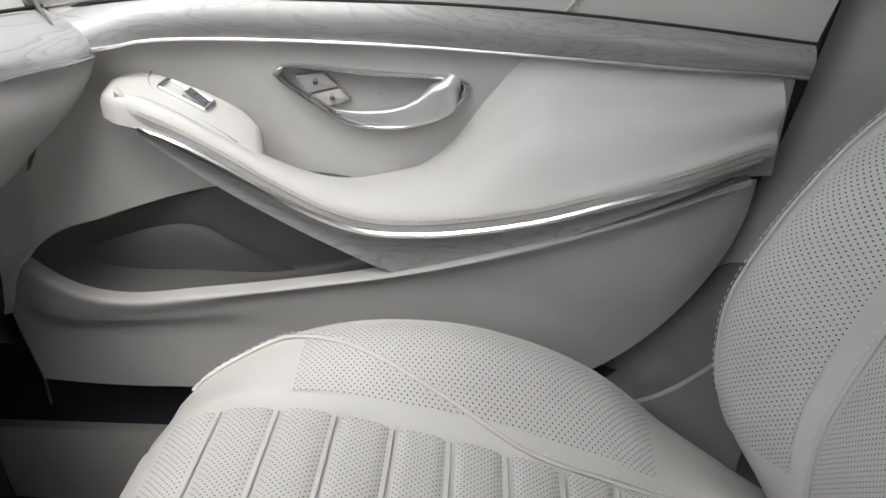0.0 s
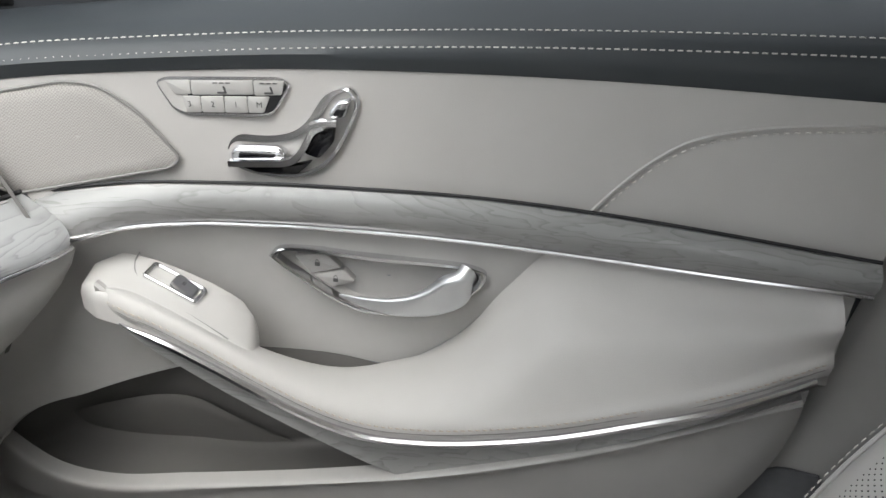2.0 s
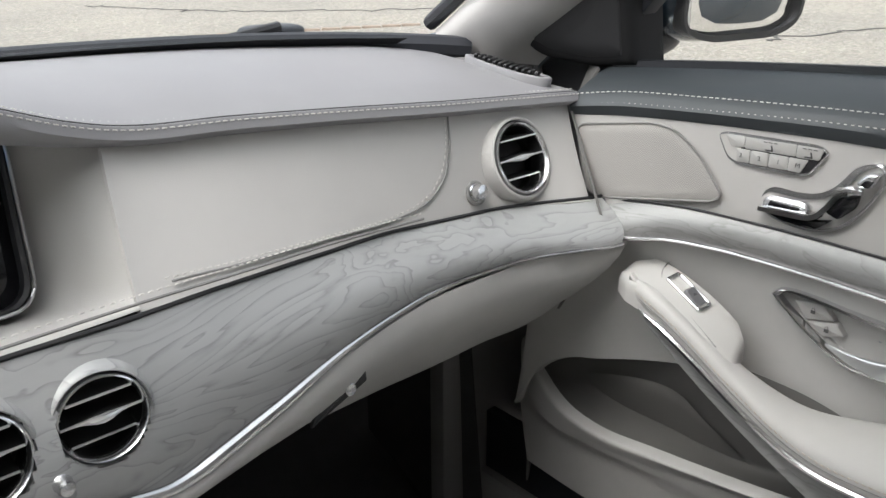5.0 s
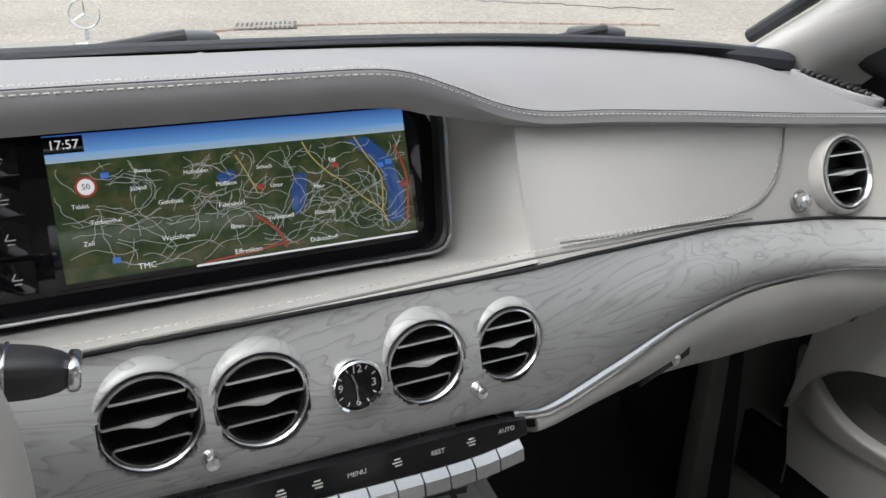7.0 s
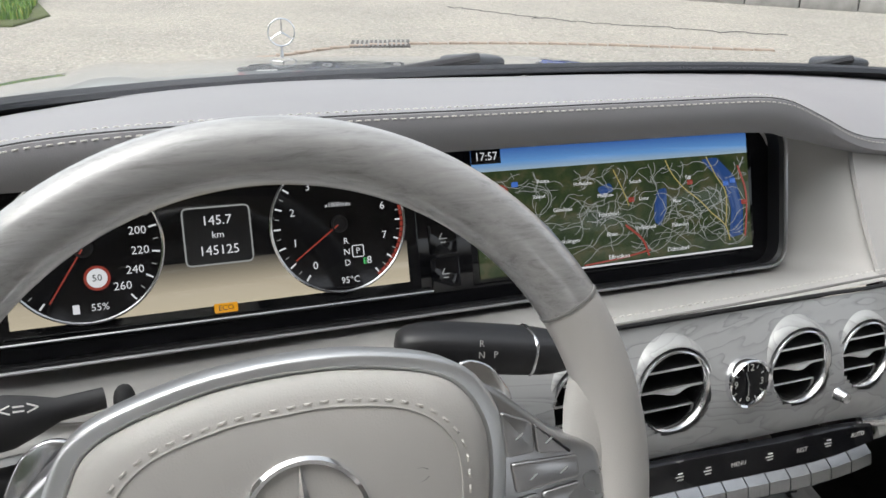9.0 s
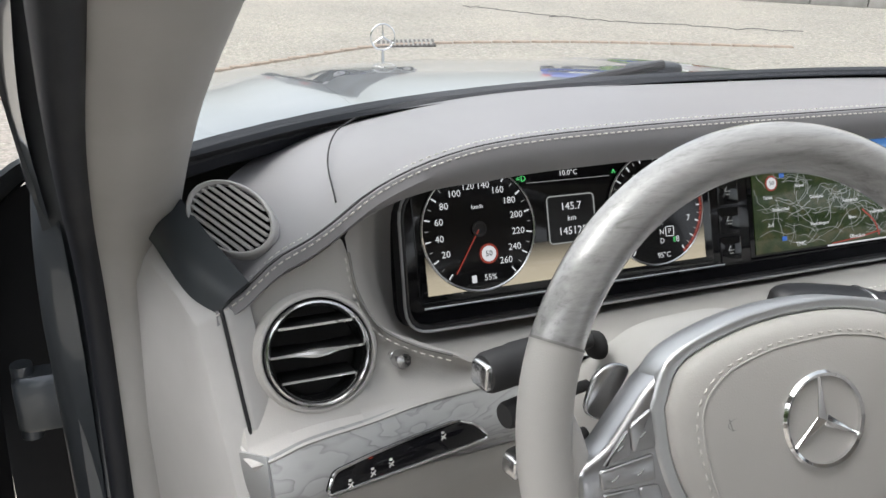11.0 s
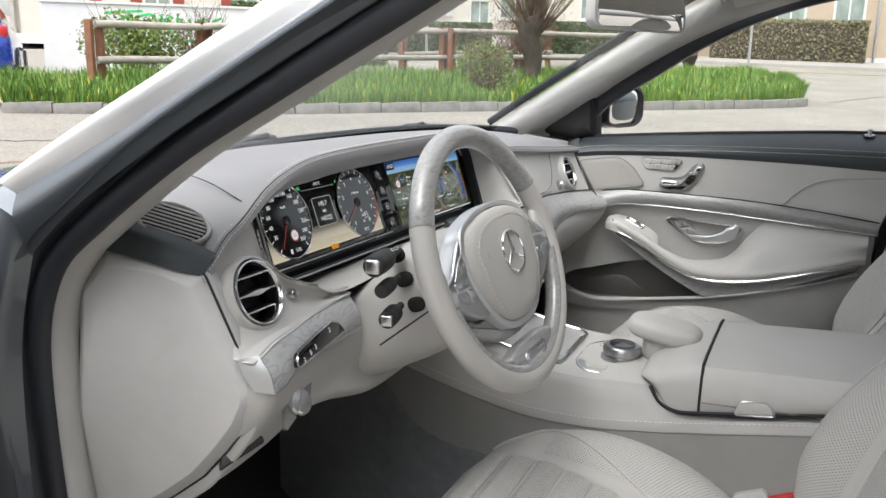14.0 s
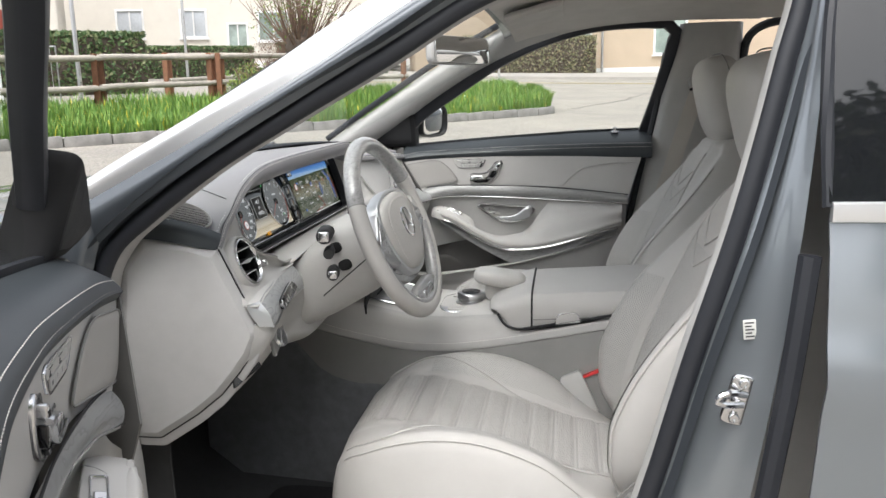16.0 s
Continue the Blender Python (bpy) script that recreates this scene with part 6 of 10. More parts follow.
part("end_pad", Shape().skin([[(-0.738, 0.640, 0.992), (-0.728, 0.59, 0.990), (-0.708, 0.52, 0.972), (-0.694, 0.505, 0.966)], [(-0.734, 0.645, 1.008), (-0.724, 0.59, 1.008), (-0.704, 0.525, 0.990), (-0.688, 0.503, 0.976)],
                              [(-0.718, 0.655, 1.014), (-0.708, 0.60, 1.018), (-0.690, 0.535, 1.001), (-0.674, 0.505, 0.985)]], 20, 14, 0.006), M_slate, dash, "slate leather end of the dashboard top")

# ---- grilles on the dashboard top ----
for side in (-1, 1):
    c = np.array([-0.678, 0.558, 1.018] if side < 0 else [0.682, 0.572, 1.023])
    m = frame_at(c, (0.0, -0.99, -0.11), (0.97, 0.0, -0.12)) if side > 0 else frame_at(c, (0.54, -0.77, -0.32), (0.27, 0.65, 0.70))
    if m.col[2].z < 0:
        m = m @ pose(0, 0, 0, 180, 0, 0)
    o = rounded([(-0.085, -0.018), (-0.02, -0.036), (0.06, -0.036), (0.09, -0.010), (0.085, 0.018), (0.02, 0.036), (-0.06, 0.030)], 0.02, 4) * (0.66, 0.55) if side > 0 else circle(0.037, 30, 1.0, 0.63)
    gr = part("top_grille", Shape().plate(o * 1.13, m @ pose(0, 0, 0.004 if side < 0 else 0.0005), 0.010, 0.002, o), M_cover if side < 0 else M_grey, dash, "slotted grille at the windscreen corner")
    part("grille_bed", Shape().plate(o, m @ pose(0, 0, -0.002), 0.004, 0.0005), M_matte, gr)
    n = 9 if side < 0 else 12
    for k in range(n):
        u = (k + 0.5) / n * 2 - 1
        if side < 0:
            y = u * 0.022
            w = 0.072 * math.sqrt(max(0.05, 1 - u * u * 0.9))
            part("grille_bar", Shape().box(m @ pose(0, y, 0.0015, 25, 0, 0), w, 0.0019, 0.004, 0.0006), M_cover, gr)
        else:
            part("grille_bar", Shape().box(m @ pose(u * 0.052, 0, 0.0015, 0, 0, 25), 0.004, 0.034 * math.sqrt(max(0.1, 1 - u * u)), 0.004, 0.001), M_black, gr)
m = frame_at((0.590, 0.532, 1.0145), (0.99, -0.05, -0.07), (0.02, 0.98, 0.12))
part("airbag_mark", Shape().plate(rounded([(-0.024, -0.004), (0.024, -0.004), (0.024, 0.004), (-0.024, 0.004)], 0.002), m @ pose(0, 0, 0.001), 0.002, 0.0004), M_grey, dash)
part("light_sensor", Shape().blob(pose(-0.015, 0.788, 1.050), 0.007, 0.007, 0.007, 1.0, 16, 8), M_lower, dash, "small domed light sensor")
part("top_seam", Shape().tube(spline([(-0.607, 0.520, 1.036), (-0.60, 0.57, 1.052), (-0.575, 0.64, 1.058), (-0.54, 0.70, 1.056)], 20), 0.0007, 5), M_gap, dash)

# ---- steering wheel ----
TILT = radians(21.1)
WM = (Matrix.Translation((-0.383, 0.2825, 0.951)) @ Matrix.Rotation(radians(-4.6), 4, "Z") @ frame_at((0, 0, 0), (1, 0, 0), (0, math.sin(TILT), math.cos(TILT)))
      @ Matrix.Rotation(radians(3.8), 4, "Z") @ Matrix.Scale(0.953, 4))
wheel = thing("steering_wheel", "two-tone steering wheel of grey burl and beige leather", "steering wheel", (-0.378, 0.302, 0.942))


def ring_path(a0, a1, n, r=0.1745, z=0.0):
    return np.array([WM @ Vector((r * math.cos(t), r * math.sin(t) * (1.0 if math.sin(t) > 0 else 0.985), z)) for t in np.radians(np.linspace(a0, a1, n))])


axis = tuple(WM.col[2][:3])
prof = circle(0.0150, 16, 1.06, 1.0)
part("upper_rim", Shape().sweep(ring_path(26.2, 153.8, 60), prof, axis), M_wood_rim, wheel, "glossy grey burl upper rim")
part("leather_rim", Shape().sweep(ring_path(153.8, 386.2, 90), circle(0.0152, 16, 1.06, 1.0), axis), M_seat, wheel, "beige leather lower rim")
for a in (26.2, 153.8):
    part("rim_joint", Shape().sweep(ring_path(a - 0.25, a + 0.25, 3), circle(0.0156, 16, 1.06, 1.0), axis), M_lower, wheel)
# burl inlay on the inner side of the lower rim
part("lower_inlay", Shape().sweep(ring_path(190, 350, 60, 0.1625, 0.0015), circle(0.0098, 12, 1.0, 1.25), axis), M_wood_rim, wheel, "grey burl inlay inside the lower rim")
pl = [(-0.075, -0.128), (-0.04, -0.120), (0.04, -0.120), (0.075, -0.128), (0.055, -0.158), (0.0, -0.170), (-0.055, -0.158)]
lo = part("lower_bridge", Shape().plate(rounded(pl, 0.01, 4), WM @ pose(0, 0, 0.010), 0.016, 0.004), M_wood_rim, wheel, "grey lower bridge with a badge")
part("badge", Shape().plate(rounded([(-0.034, -0.010), (0.034, -0.010), (0.034, 0.010), (-0.034, 0.010)], 0.009, 4), WM @ pose(0, -0.143, 0.0125), 0.004, 0.001), M_chrome, lo, "oval chrome badge")
part("badge_lettering", Shape().box(WM @ pose(0, -0.143, 0.0128), 0.05, 0.006, 0.0008, 0.0003), M_alu, lo)
# hub cushion
hub = [(-0.098, 0.028), (-0.085, 0.050), (-0.045, 0.064), (0.0, 0.068), (0.045, 0.064), (0.085, 0.050), (0.098, 0.028), (0.098, 0.0), (0.090, -0.030), (0.070, -0.062), (0.045, -0.082), (0.0, -0.090), (-0.045, -0.082), (-0.070, -0.062), (-0.090, -0.030), (-0.098, 0.0)]
h = spline(hub + hub[:1], 80)[:-1]
rows = [np.array([WM @ Vector((x * k, y * k, z)) for x, y in h]) for k, z in [(0.98, -0.012), (1.0, 0.006), (0.985, 0.013), (0.94, 0.018), (0.85, 0.0215), (0.7, 0.0235), (0.45, 0.0245), (0.25, 0.0245), (0.02, 0.0245)]]
air = part("hub_cushion", Shape().grid(np.array(rows), wrap=True), M_seat, wheel, "padded beige leather hub cushion")
st = spline([(-0.060, -0.066), (-0.075, -0.040), (-0.083, -0.005), (-0.082, 0.025), (-0.066, 0.043), (-0.03, 0.0535), (0.0, 0.055), (0.03, 0.0535), (0.066, 0.043), (0.082, 0.025), (0.083, -0.005), (0.075, -0.040), (0.060, -0.066)], 80)
ha, hr = np.arctan2(h[:, 1], h[:, 0]), np.hypot(h[:, 0], h[:, 1])
ho = np.argsort(ha)


def hub_point(x, y, lift=0.0):
    """A point on the padded hub cushion."""
    k = math.hypot(x, y) / float(np.interp(math.atan2(y, x), ha[ho], hr[ho], period=2 * math.pi))
    return WM @ Vector((x, y, float(np.interp(k, [0.45, 0.7, 0.85, 0.94, 0.985, 1.0], [0.0245, 0.0235, 0.0215, 0.018, 0.013, 0.006])) + lift))


sew = Shape().dashes(np.array([hub_point(x, y, 0.0002) for x, y in st]), axis, 0.0042, 0.003, 0.0012)
part("stitching", sew, M_thread, air)
part("seam_welt", Shape().tube(np.array([hub_point(x * 0.955, y * 0.955, 0.0001) for x, y in st]), 0.0007, 5), M_seat, air)
for sx in (-1, 1):
    g = Shape().tube(np.array([WM @ Vector((sx * 0.058 + 0.006 * math.cos(t), 0.012 + 0.0035 * math.sin(t), 0.0236)) for t in np.linspace(0.5, 2 * math.pi - 0.5, 12)]), 0.00035, 4)
    g.box(WM @ pose(sx * 0.058 - 0.004, 0.012, 0.0237, 0, 0, 12), 0.0006, 0.008, 0.0004, 0.0001)
    part("horn_symbol", g, M_lower, air)
bm_ = WM @ pose(0.004, 0.002, 0.0245)
em = part("emblem", Shape().lathe([(0.0305, -0.003), (0.031, 0.001), (0.0295, 0.003), (0.0275, 0.0022), (0.027, -0.002)], bm_, 40), M_bright, wheel, "round chrome ring emblem with three arms")
for a in (90, 210, 330):
    part("emblem_arm", Shape().put([(0, -0.0042, 0), (0, 0.0042, 0), (0.028, 0.0008, 0), (0.028, -0.0008, 0), (0.0, 0, 0.003), (0.028, 0, 0.0012)], [(0, 3, 5, 4), (1, 4, 5, 2), (0, 4, 1), (2, 5, 3), (0, 1, 2, 3)], bm_ @ pose(0, 0, 0.0005, 0, 0, a)), M_bright, em)
# bright frame and spokes
part("bright_frame", Shape().plate(h * (1.09, 1.11), WM @ pose(0, 0, 0.012), 0.024, 0.0025, h * 0.985), M_satin, wheel, "satin chrome hub frame")
for sx in (-1, 1):
    sp = np.array([(0.080, 0.060), (0.108, 0.041), (0.138, 0.012), (0.160, 0.002), (0.162, -0.030), (0.145, -0.034), (0.130, -0.046), (0.112, -0.056), (0.096, -0.062), (0.078, -0.060), (0.093, -0.030), (0.101, 0.0), (0.100, 0.03)]) * (sx, 1)
    s = part("spoke", Shape().plate(rounded(sp, 0.006, 3), WM @ pose(0, 0, 0.010), 0.026, 0.004), M_alu, wheel, "brushed grey spoke with control keys")
    for q in ([(0.107, 0.030), (0.123, 0.022), (0.123, 0.006), (0.107, 0.006)], [(0.124, 0.021), (0.141, 0.004), (0.143, 0.002), (0.124, 0.005)], [(0.109, 0.003), (0.146, 0.000), (0.146, -0.012), (0.110, -0.013)],
              [(0.108, -0.016), (0.122, -0.015), (0.120, -0.034), (0.105, -0.036)], [(0.124, -0.015), (0.146, -0.014), (0.142, -0.026), (0.122, -0.034)]):
        part("spoke_key", Shape().plate(rounded(np.array(q) * (sx, 1), 0.0025, 3), WM @ pose(0, 0, 0.0122), 0.005, 0.0012), M_alu, s)
    for x, y in ((0.115, 0.016), (0.131, 0.011), (0.120, -0.006), (0.137, -0.006), (0.114, -0.026), (0.132, -0.022)):
        part("key_symbol", Shape().box(WM @ pose(sx * x, y, 0.0125, 0, 0, 30), 0.005, 0.0009, 0.0004, 0.0001), M_lit_dim, s)
    cut_ = np.array([(0.0, -0.094), (0.05, -0.086), (0.078, -0.064), (0.095, -0.066), (0.110, -0.058), (0.135, -0.050), (0.155, -0.048), (0.150, -0.062), (0.118, -0.076), (0.085, -0.092), (0.045, -0.108), (0.0, -0.112)]) * (sx, 1)
    part("lower_spoke", Shape().plate(rounded(cut_, 0.005, 3), WM @ pose(0, 0, -0.004), 0.018, 0.004), M_wood_rim, wheel)
    part("paddle", Shape().plate(rounded(np.array([(0.092, 0.046), (0.106, 0.052), (0.120, 0.046), (0.132, 0.024), (0.118, 0.014)]) * (sx, 1), 0.008, 4), WM @ pose(0, 0, -0.030), 0.004, 0.0015), M_chrome, wheel, "silver shift paddle")
    part("spoke_cover", Shape().blob(WM @ pose(sx * 0.166, 0.008, -0.002, 0, 0, sx * -8), 0.020, 0.044, 0.0115, 0.9, 24, 14), M_seat, wheel)
# column with stalks
col = thing("steering_column", "beige steering column with dark control stalks", "steering column", (-0.378, 0.40, 0.88))
part("shroud_ring", Shape().lathe([(0.030, -0.012), (0.052, -0.016), (0.058, -0.024), (0.056, -0.034)], WM @ pose(0, -0.014, 0), 40), M_alu, col)
body = []
for w, hx_, hi, low in ((-0.030, 0.056, 0.036, -0.070), (-0.036, 0.066, 0.048, -0.082), (-0.050, 0.073, 0.058, -0.092), (-0.080, 0.078, 0.058, -0.102), (-0.115, 0.081, 0.058, -0.108), (-0.150, 0.084, 0.040, -0.114), (-0.185, 0.087, 0.024, -0.118), (-0.25, 0.090, 0.006, -0.122)):
    ring = []
    for t in np.linspace(0, 2 * math.pi, 48, endpoint=False):
        c, sn = math.cos(t), math.sin(t)
        ring.append(WM @ Vector((hx_ * math.copysign(abs(c) ** 0.62, c), (hi + low) / 2 + (hi - low) / 2 * math.copysign(abs(sn) ** 0.62, sn), w)))
    body.append(ring)
part("shroud", Shape().grid(np.array(body), wrap=True), M_plastic, col, "beige column shroud", 60)
part("shroud_seam", Shape().tube(np.array([WM @ Vector((-0.0786 - 0.05 * k, -0.028 - 0.03 * k, -0.055 - 0.09 * k)) for k in np.linspace(0, 1, 12)]), 0.0012, 5), M_gap, col)
for k, (sx_, sy_, sw_) in enumerate(((-0.081, 0.049, -0.105), (-0.0815, 0.014, -0.105), (-0.081, -0.024, -0.100))):
    part("stalk_gaiter", Shape().blob(WM @ pose(sx_ + 0.002, sy_, sw_), 0.006, 0.011, 0.014, 0.8, 16, 10), M_matte, col, "black rubber gaiter at the stalk root")
for a, b, r in (((-0.462, 0.392, 0.962), (-0.551, 0.374, 0.958), 0.0140), ((-0.462, 0.388, 0.928), (-0.535, 0.372, 0.925), 0.0095), ((-0.462, 0.384, 0.890), (-0.528, 0.368, 0.886), 0.0115)):
    a, b = Vector(a), Vector(b)
    m, L = frame_at(a, (0, 0, 1), (b - a).cross(Vector((0, 0, 1)))), (b - a).length
    if m.col[2].xyz.dot(b - a) < 0:
        m = m @ pose(0, 0, 0, 180, 0, 0)
    st = part("stalk", Shape().lathe([(r * 0.42, 0), (r * 0.45, L * 0.25), (r * 0.72, L * 0.36), (r * 1.0, L * 0.50), (r * 1.04, L * 0.72), (r * 0.98, L * 0.78), (r * 1.0, L * 0.82), (r * 0.97, L * 0.97), (r * 0.86, L), (0, L)], m, 28), M_stalk, col, "black control stalk with a ribbed grip")
    if r > 0.011:
        part("stalk_cap", Shape().plate(rounded([(-r * .66, -r * .66), (r * .66, -r * .66), (r * .66, r * .66), (-r * .66, r * .66)], r * 0.3, 3), m @ pose(0, 0, L + 0.004), 0.008, 0.002), M_chrome, st, "silver push cap")
        for k in range(3):
            part("stalk_mark", Shape().box(m @ pose(r * 0.9 * math.cos(2.6 + k * 0.35), r * 0.9 * math.sin(2.6 + k * 0.35), L * 0.9, 0, 0, math.degrees(2.6 + k * 0.35)), 0.004, 0.0016, 0.006, 0.0003), M_white_ink, st)
# gear stalk on the passenger side and turn stalk seen over the hub
gs = part("gear_stalk", Shape().blob(pose(-0.238, 0.386, 0.958, 0, 9, -6), 0.061, 0.017, 0.0135, 0.6, 28, 12), M_black, col, "black gear selector stalk")
part("stalk_band", Shape().blob(pose(-0.212, 0.3835, 0.954, 0, 9, -6), 0.0022, 0.0175, 0.0141, 0.6, 24, 10), M_chrome, gs)
part("stalk_key", Shape().blob(pose(-0.178, 0.380, 0.9485, 0, 9, -6), 0.0045, 0.013, 0.010, 0.6, 20, 10), M_chrome, gs)
gm = frame_at((-0.244, 0.3715, 0.964), (0.99, -0.12, -0.07), (0.05, 0.35, 0.93))
for ch, x, y in (("R", -0.006, 0.0055), ("N", -0.006, -0.0015), ("P", 0.003, -0.0015)):
    letters("gear_letter", ch, 0.0056, gm @ pose(x, y, 0.0035), M_white_ink, gs)
letters("turn_symbol", "<=>", 0.011, pose(-0.500, 0.3725, 0.974, 58, 0, -3), M_white_ink, col)

# ---- centre console ----
con = thing("centre_console", "beige leather centre console with veneer and a rotary controller", "centre console", (0, 0.1, 0.40))
cy = np.linspace(-0.34, 0.60, 44)
TOPZ = [(-0.34, 0.744), (-0.13, 0.705), (0.03, 0.676), (0.075, 0.682), (0.115, 0.706), (0.17, 0.703), (0.226, 0.698), (0.299, 0.702), (0.40, 0.722), (0.485, 0.747), (0.60, 0.79)]
RIDGE = [(-0.34, 0.722), (-0.131, 0.697), (0.0, 0.672), (0.148, 0.646), (0.22, 0.638), (0.289, 0.637), (0.395, 0.651), (0.529, 0.684), (0.60, 0.71)]
tz, rz = track(cy, TOPZ), track(cy, RIDGE)
for sx in (-1, 1):
    rows = [np.c_[sx * 0.118 + 0 * cy, cy, tz], np.c_[sx * 0.130 + 0 * cy, cy, tz - 0.002], np.c_[sx * 0.138 + 0 * cy, cy, tz - 0.008], np.c_[sx * 0.146 + 0 * cy, cy, tz * 0.55 + rz * 0.45],
            np.c_[sx * 0.158 + 0 * cy, cy, rz + 0.012], np.c_[sx * 0.164 + 0 * cy, cy, rz + 0.002], np.c_[sx * 0.164 + 0 * cy, cy, rz - 0.006], np.c_[sx * 0.158 + 0 * cy, cy, rz - 0.010]]
    s = part("side_panel", Shape().sheet(np.array(rows), 0.004), M_flank, con, "beige leather console flank with a stitched ridge")
    part("stitching", Shape().dashes(np.c_[sx * 0.1632 + 0 * cy, cy, rz + 0.010], (sx, 0, 0.4), 0.0045, 0.003, 0.0011), M_thread, s)
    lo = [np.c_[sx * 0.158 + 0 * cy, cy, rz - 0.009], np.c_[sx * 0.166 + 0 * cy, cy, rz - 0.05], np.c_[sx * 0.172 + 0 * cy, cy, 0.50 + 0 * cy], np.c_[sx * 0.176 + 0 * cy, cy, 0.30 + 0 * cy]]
    # lower side in the darkened beige, which carries the shade below the ridge
    part("lower_side", Shape().sheet(np.array(lo), 0.004), M_lower, con, "beige lower console side, darkened for the shade low in the cabin")
    fy = np.linspace(0.33, 0.80, 16)
    fz = track(fy, [(0.30, 0.50), (0.351, 0.545), (0.439, 0.553), (0.519, 0.586), (0.576, 0.652), (0.65, 0.70), (0.8, 0.72)])
    part("side_carpet", Shape().sheet(np.array([np.c_[sx * 0.174 + 0 * fy, fy, fz], np.c_[sx * 0.180 + 0 * fy, fy, fz - 0.01], np.c_[sx * 0.184 + 0 * fy, fy, 0.30 + 0 * fy]]), 0.004), M_carpet, con)
ty = np.linspace(0.03, 0.60, 24)
tt = track(ty, TOPZ)
part("console_top", Shape().sheet(np.array([np.c_[x + 0 * ty, ty, tt + b] for x, b in [(-0.12, 0), (-0.09, 0.004), (0, 0.006), (0.09, 0.004), (0.12, 0)]]), 0.004), M_beige, con)
ty = np.linspace(0.275, 0.52, 14)
tt = track(ty, TOPZ)
lid = part("veneer_lid", Shape().sheet(np.array([np.c_[x + 0 * ty, ty, tt + b] for x, b in [(-0.092, 0.006), (-0.06, 0.010), (0, 0.012), (0.06, 0.010), (0.092, 0.006)]]), 0.003), M_wood_dash, con, "glossy grey burl lid on the console")
q = [(-0.094, 0.272), (-0.094, 0.52), (0.094, 0.52), (0.094, 0.272)]
part("lid_frame", Shape().tube(np.array([(x, y, float(track(y, TOPZ)[0]) + 0.007 + (0.006 if abs(x) < 0.05 else 0)) for x, y in even(rounded(q, 0.02, 4), 60, True)]), 0.0028, 6, True), M_chrome, lid)
part("lid_split", Shape().box(pose(0, 0.40, 0.7365, 12, 0, 0), 0.16, 0.0015, 0.004, 0.0003), M_gap, lid)
# controller
cmx = frame_at((-0.012, 0.186, 0.703), (1, 0, 0), (0, 1, 0.02))
o = rounded([(-0.085, -0.065), (0.085, -0.065), (0.085, 0.050), (0.05, 0.072), (-0.05, 0.072), (-0.085, 0.05)], 0.03, 6)
pn = part("controller_panel", Shape().plate(o, cmx, 0.008, 0.003, o * 0.93), M_chrome, con, "silver controller panel")
part("panel_bed", Shape().plate(o * 0.935, cmx @ pose(0, 0, -0.001), 0.004, 0.0005), M_alu, pn)
for sx in (-1, 1):
    for k in range(2):
        q = np.array([(0.044, -0.035 + k * 0.045), (0.072, -0.035 + k * 0.045), (0.072, 0.006 + k * 0.04), (0.044, 0.006 + k * 0.045)]) * (sx, 1)
        part("panel_key", Shape().plate(rounded(q, 0.005, 3), cmx @ pose(0, 0, 0.002), 0.004, 0.001), M_beige, pn)
part("panel_symbol", Shape().put([(-0.064, -0.02, 0.0024), (-0.052, -0.02, 0.0024), (-0.058, -0.006, 0.0024), (-0.058, -0.016, 0.0030)], [(0, 1, 3), (1, 2, 3), (2, 0, 3)], cmx), M_dark_ink, pn)
part("controller", Shape().lathe([(0.036, 0), (0.036, 0.004), (0.030, 0.006), (0.029, 0.010), (0.033, 0.013), (0.033, 0.022), (0.030, 0.026), (0.022, 0.027), (0.0, 0.0265)], cmx @ pose(0, 0, 0), 40), M_alu, con, "knurled aluminium rotary controller")
part("controller_cap", Shape().lathe([(0.0225, 0.0262), (0.0225, 0.0285), (0, 0.0295)], cmx, 32), M_gloss, con)
part("palm_rest", Shape().blob(pose(0.004, 0.118, 0.762, 8, 0, 0), 0.043, 0.062, 0.019, 0.62, 32, 16).blob(pose(0.004, 0.118, 0.735), 0.028, 0.035, 0.03, 0.6), M_seat, con, "beige leather palm rest")
# armrest box
by = np.linspace(-0.34, 0.035, 12)
bt = 0.763 - 0.06 * by
bb = 0.688 - 0.19 * by
prof = []
for y, t, b in zip(by, bt, bb):
    prof.append([(-0.136, y, b), (-0.140, y, b + 0.006), (-0.141, y, (t + b) / 2 - 0.01), (-0.139, y, t - 0.022), (-0.128, y, t - 0.006), (-0.09, y, t - 0.001), (0, y, t), (0.09, y, t - 0.001), (0.128, y, t - 0.006), (0.139, y, t - 0.022), (0.141, y, (t + b) / 2 - 0.01), (0.140, y, b + 0.006), (0.136, y, b)])
box = part("armrest_box", Shape().sheet(np.array(prof), 0.004), M_beige, con, "padded beige leather armrest lid")
part("lid_gap", Shape().tube(np.array([(-0.139, 0.036, 0.684), (-0.1405, 0.036, 0.718), (-0.138, 0.036, 0.741), (-0.126, 0.036, 0.758), (0, 0.036, 0.763), (0.126, 0.036, 0.758), (0.138, 0.036, 0.741)]), 0.0024, 6), M_gap, box)
part("lid_seam", Shape().tube(np.c_[-0.1412 + 0 * by, by, bt - 0.060 - 0.0 * by], 0.0012, 5), M_lower, box)
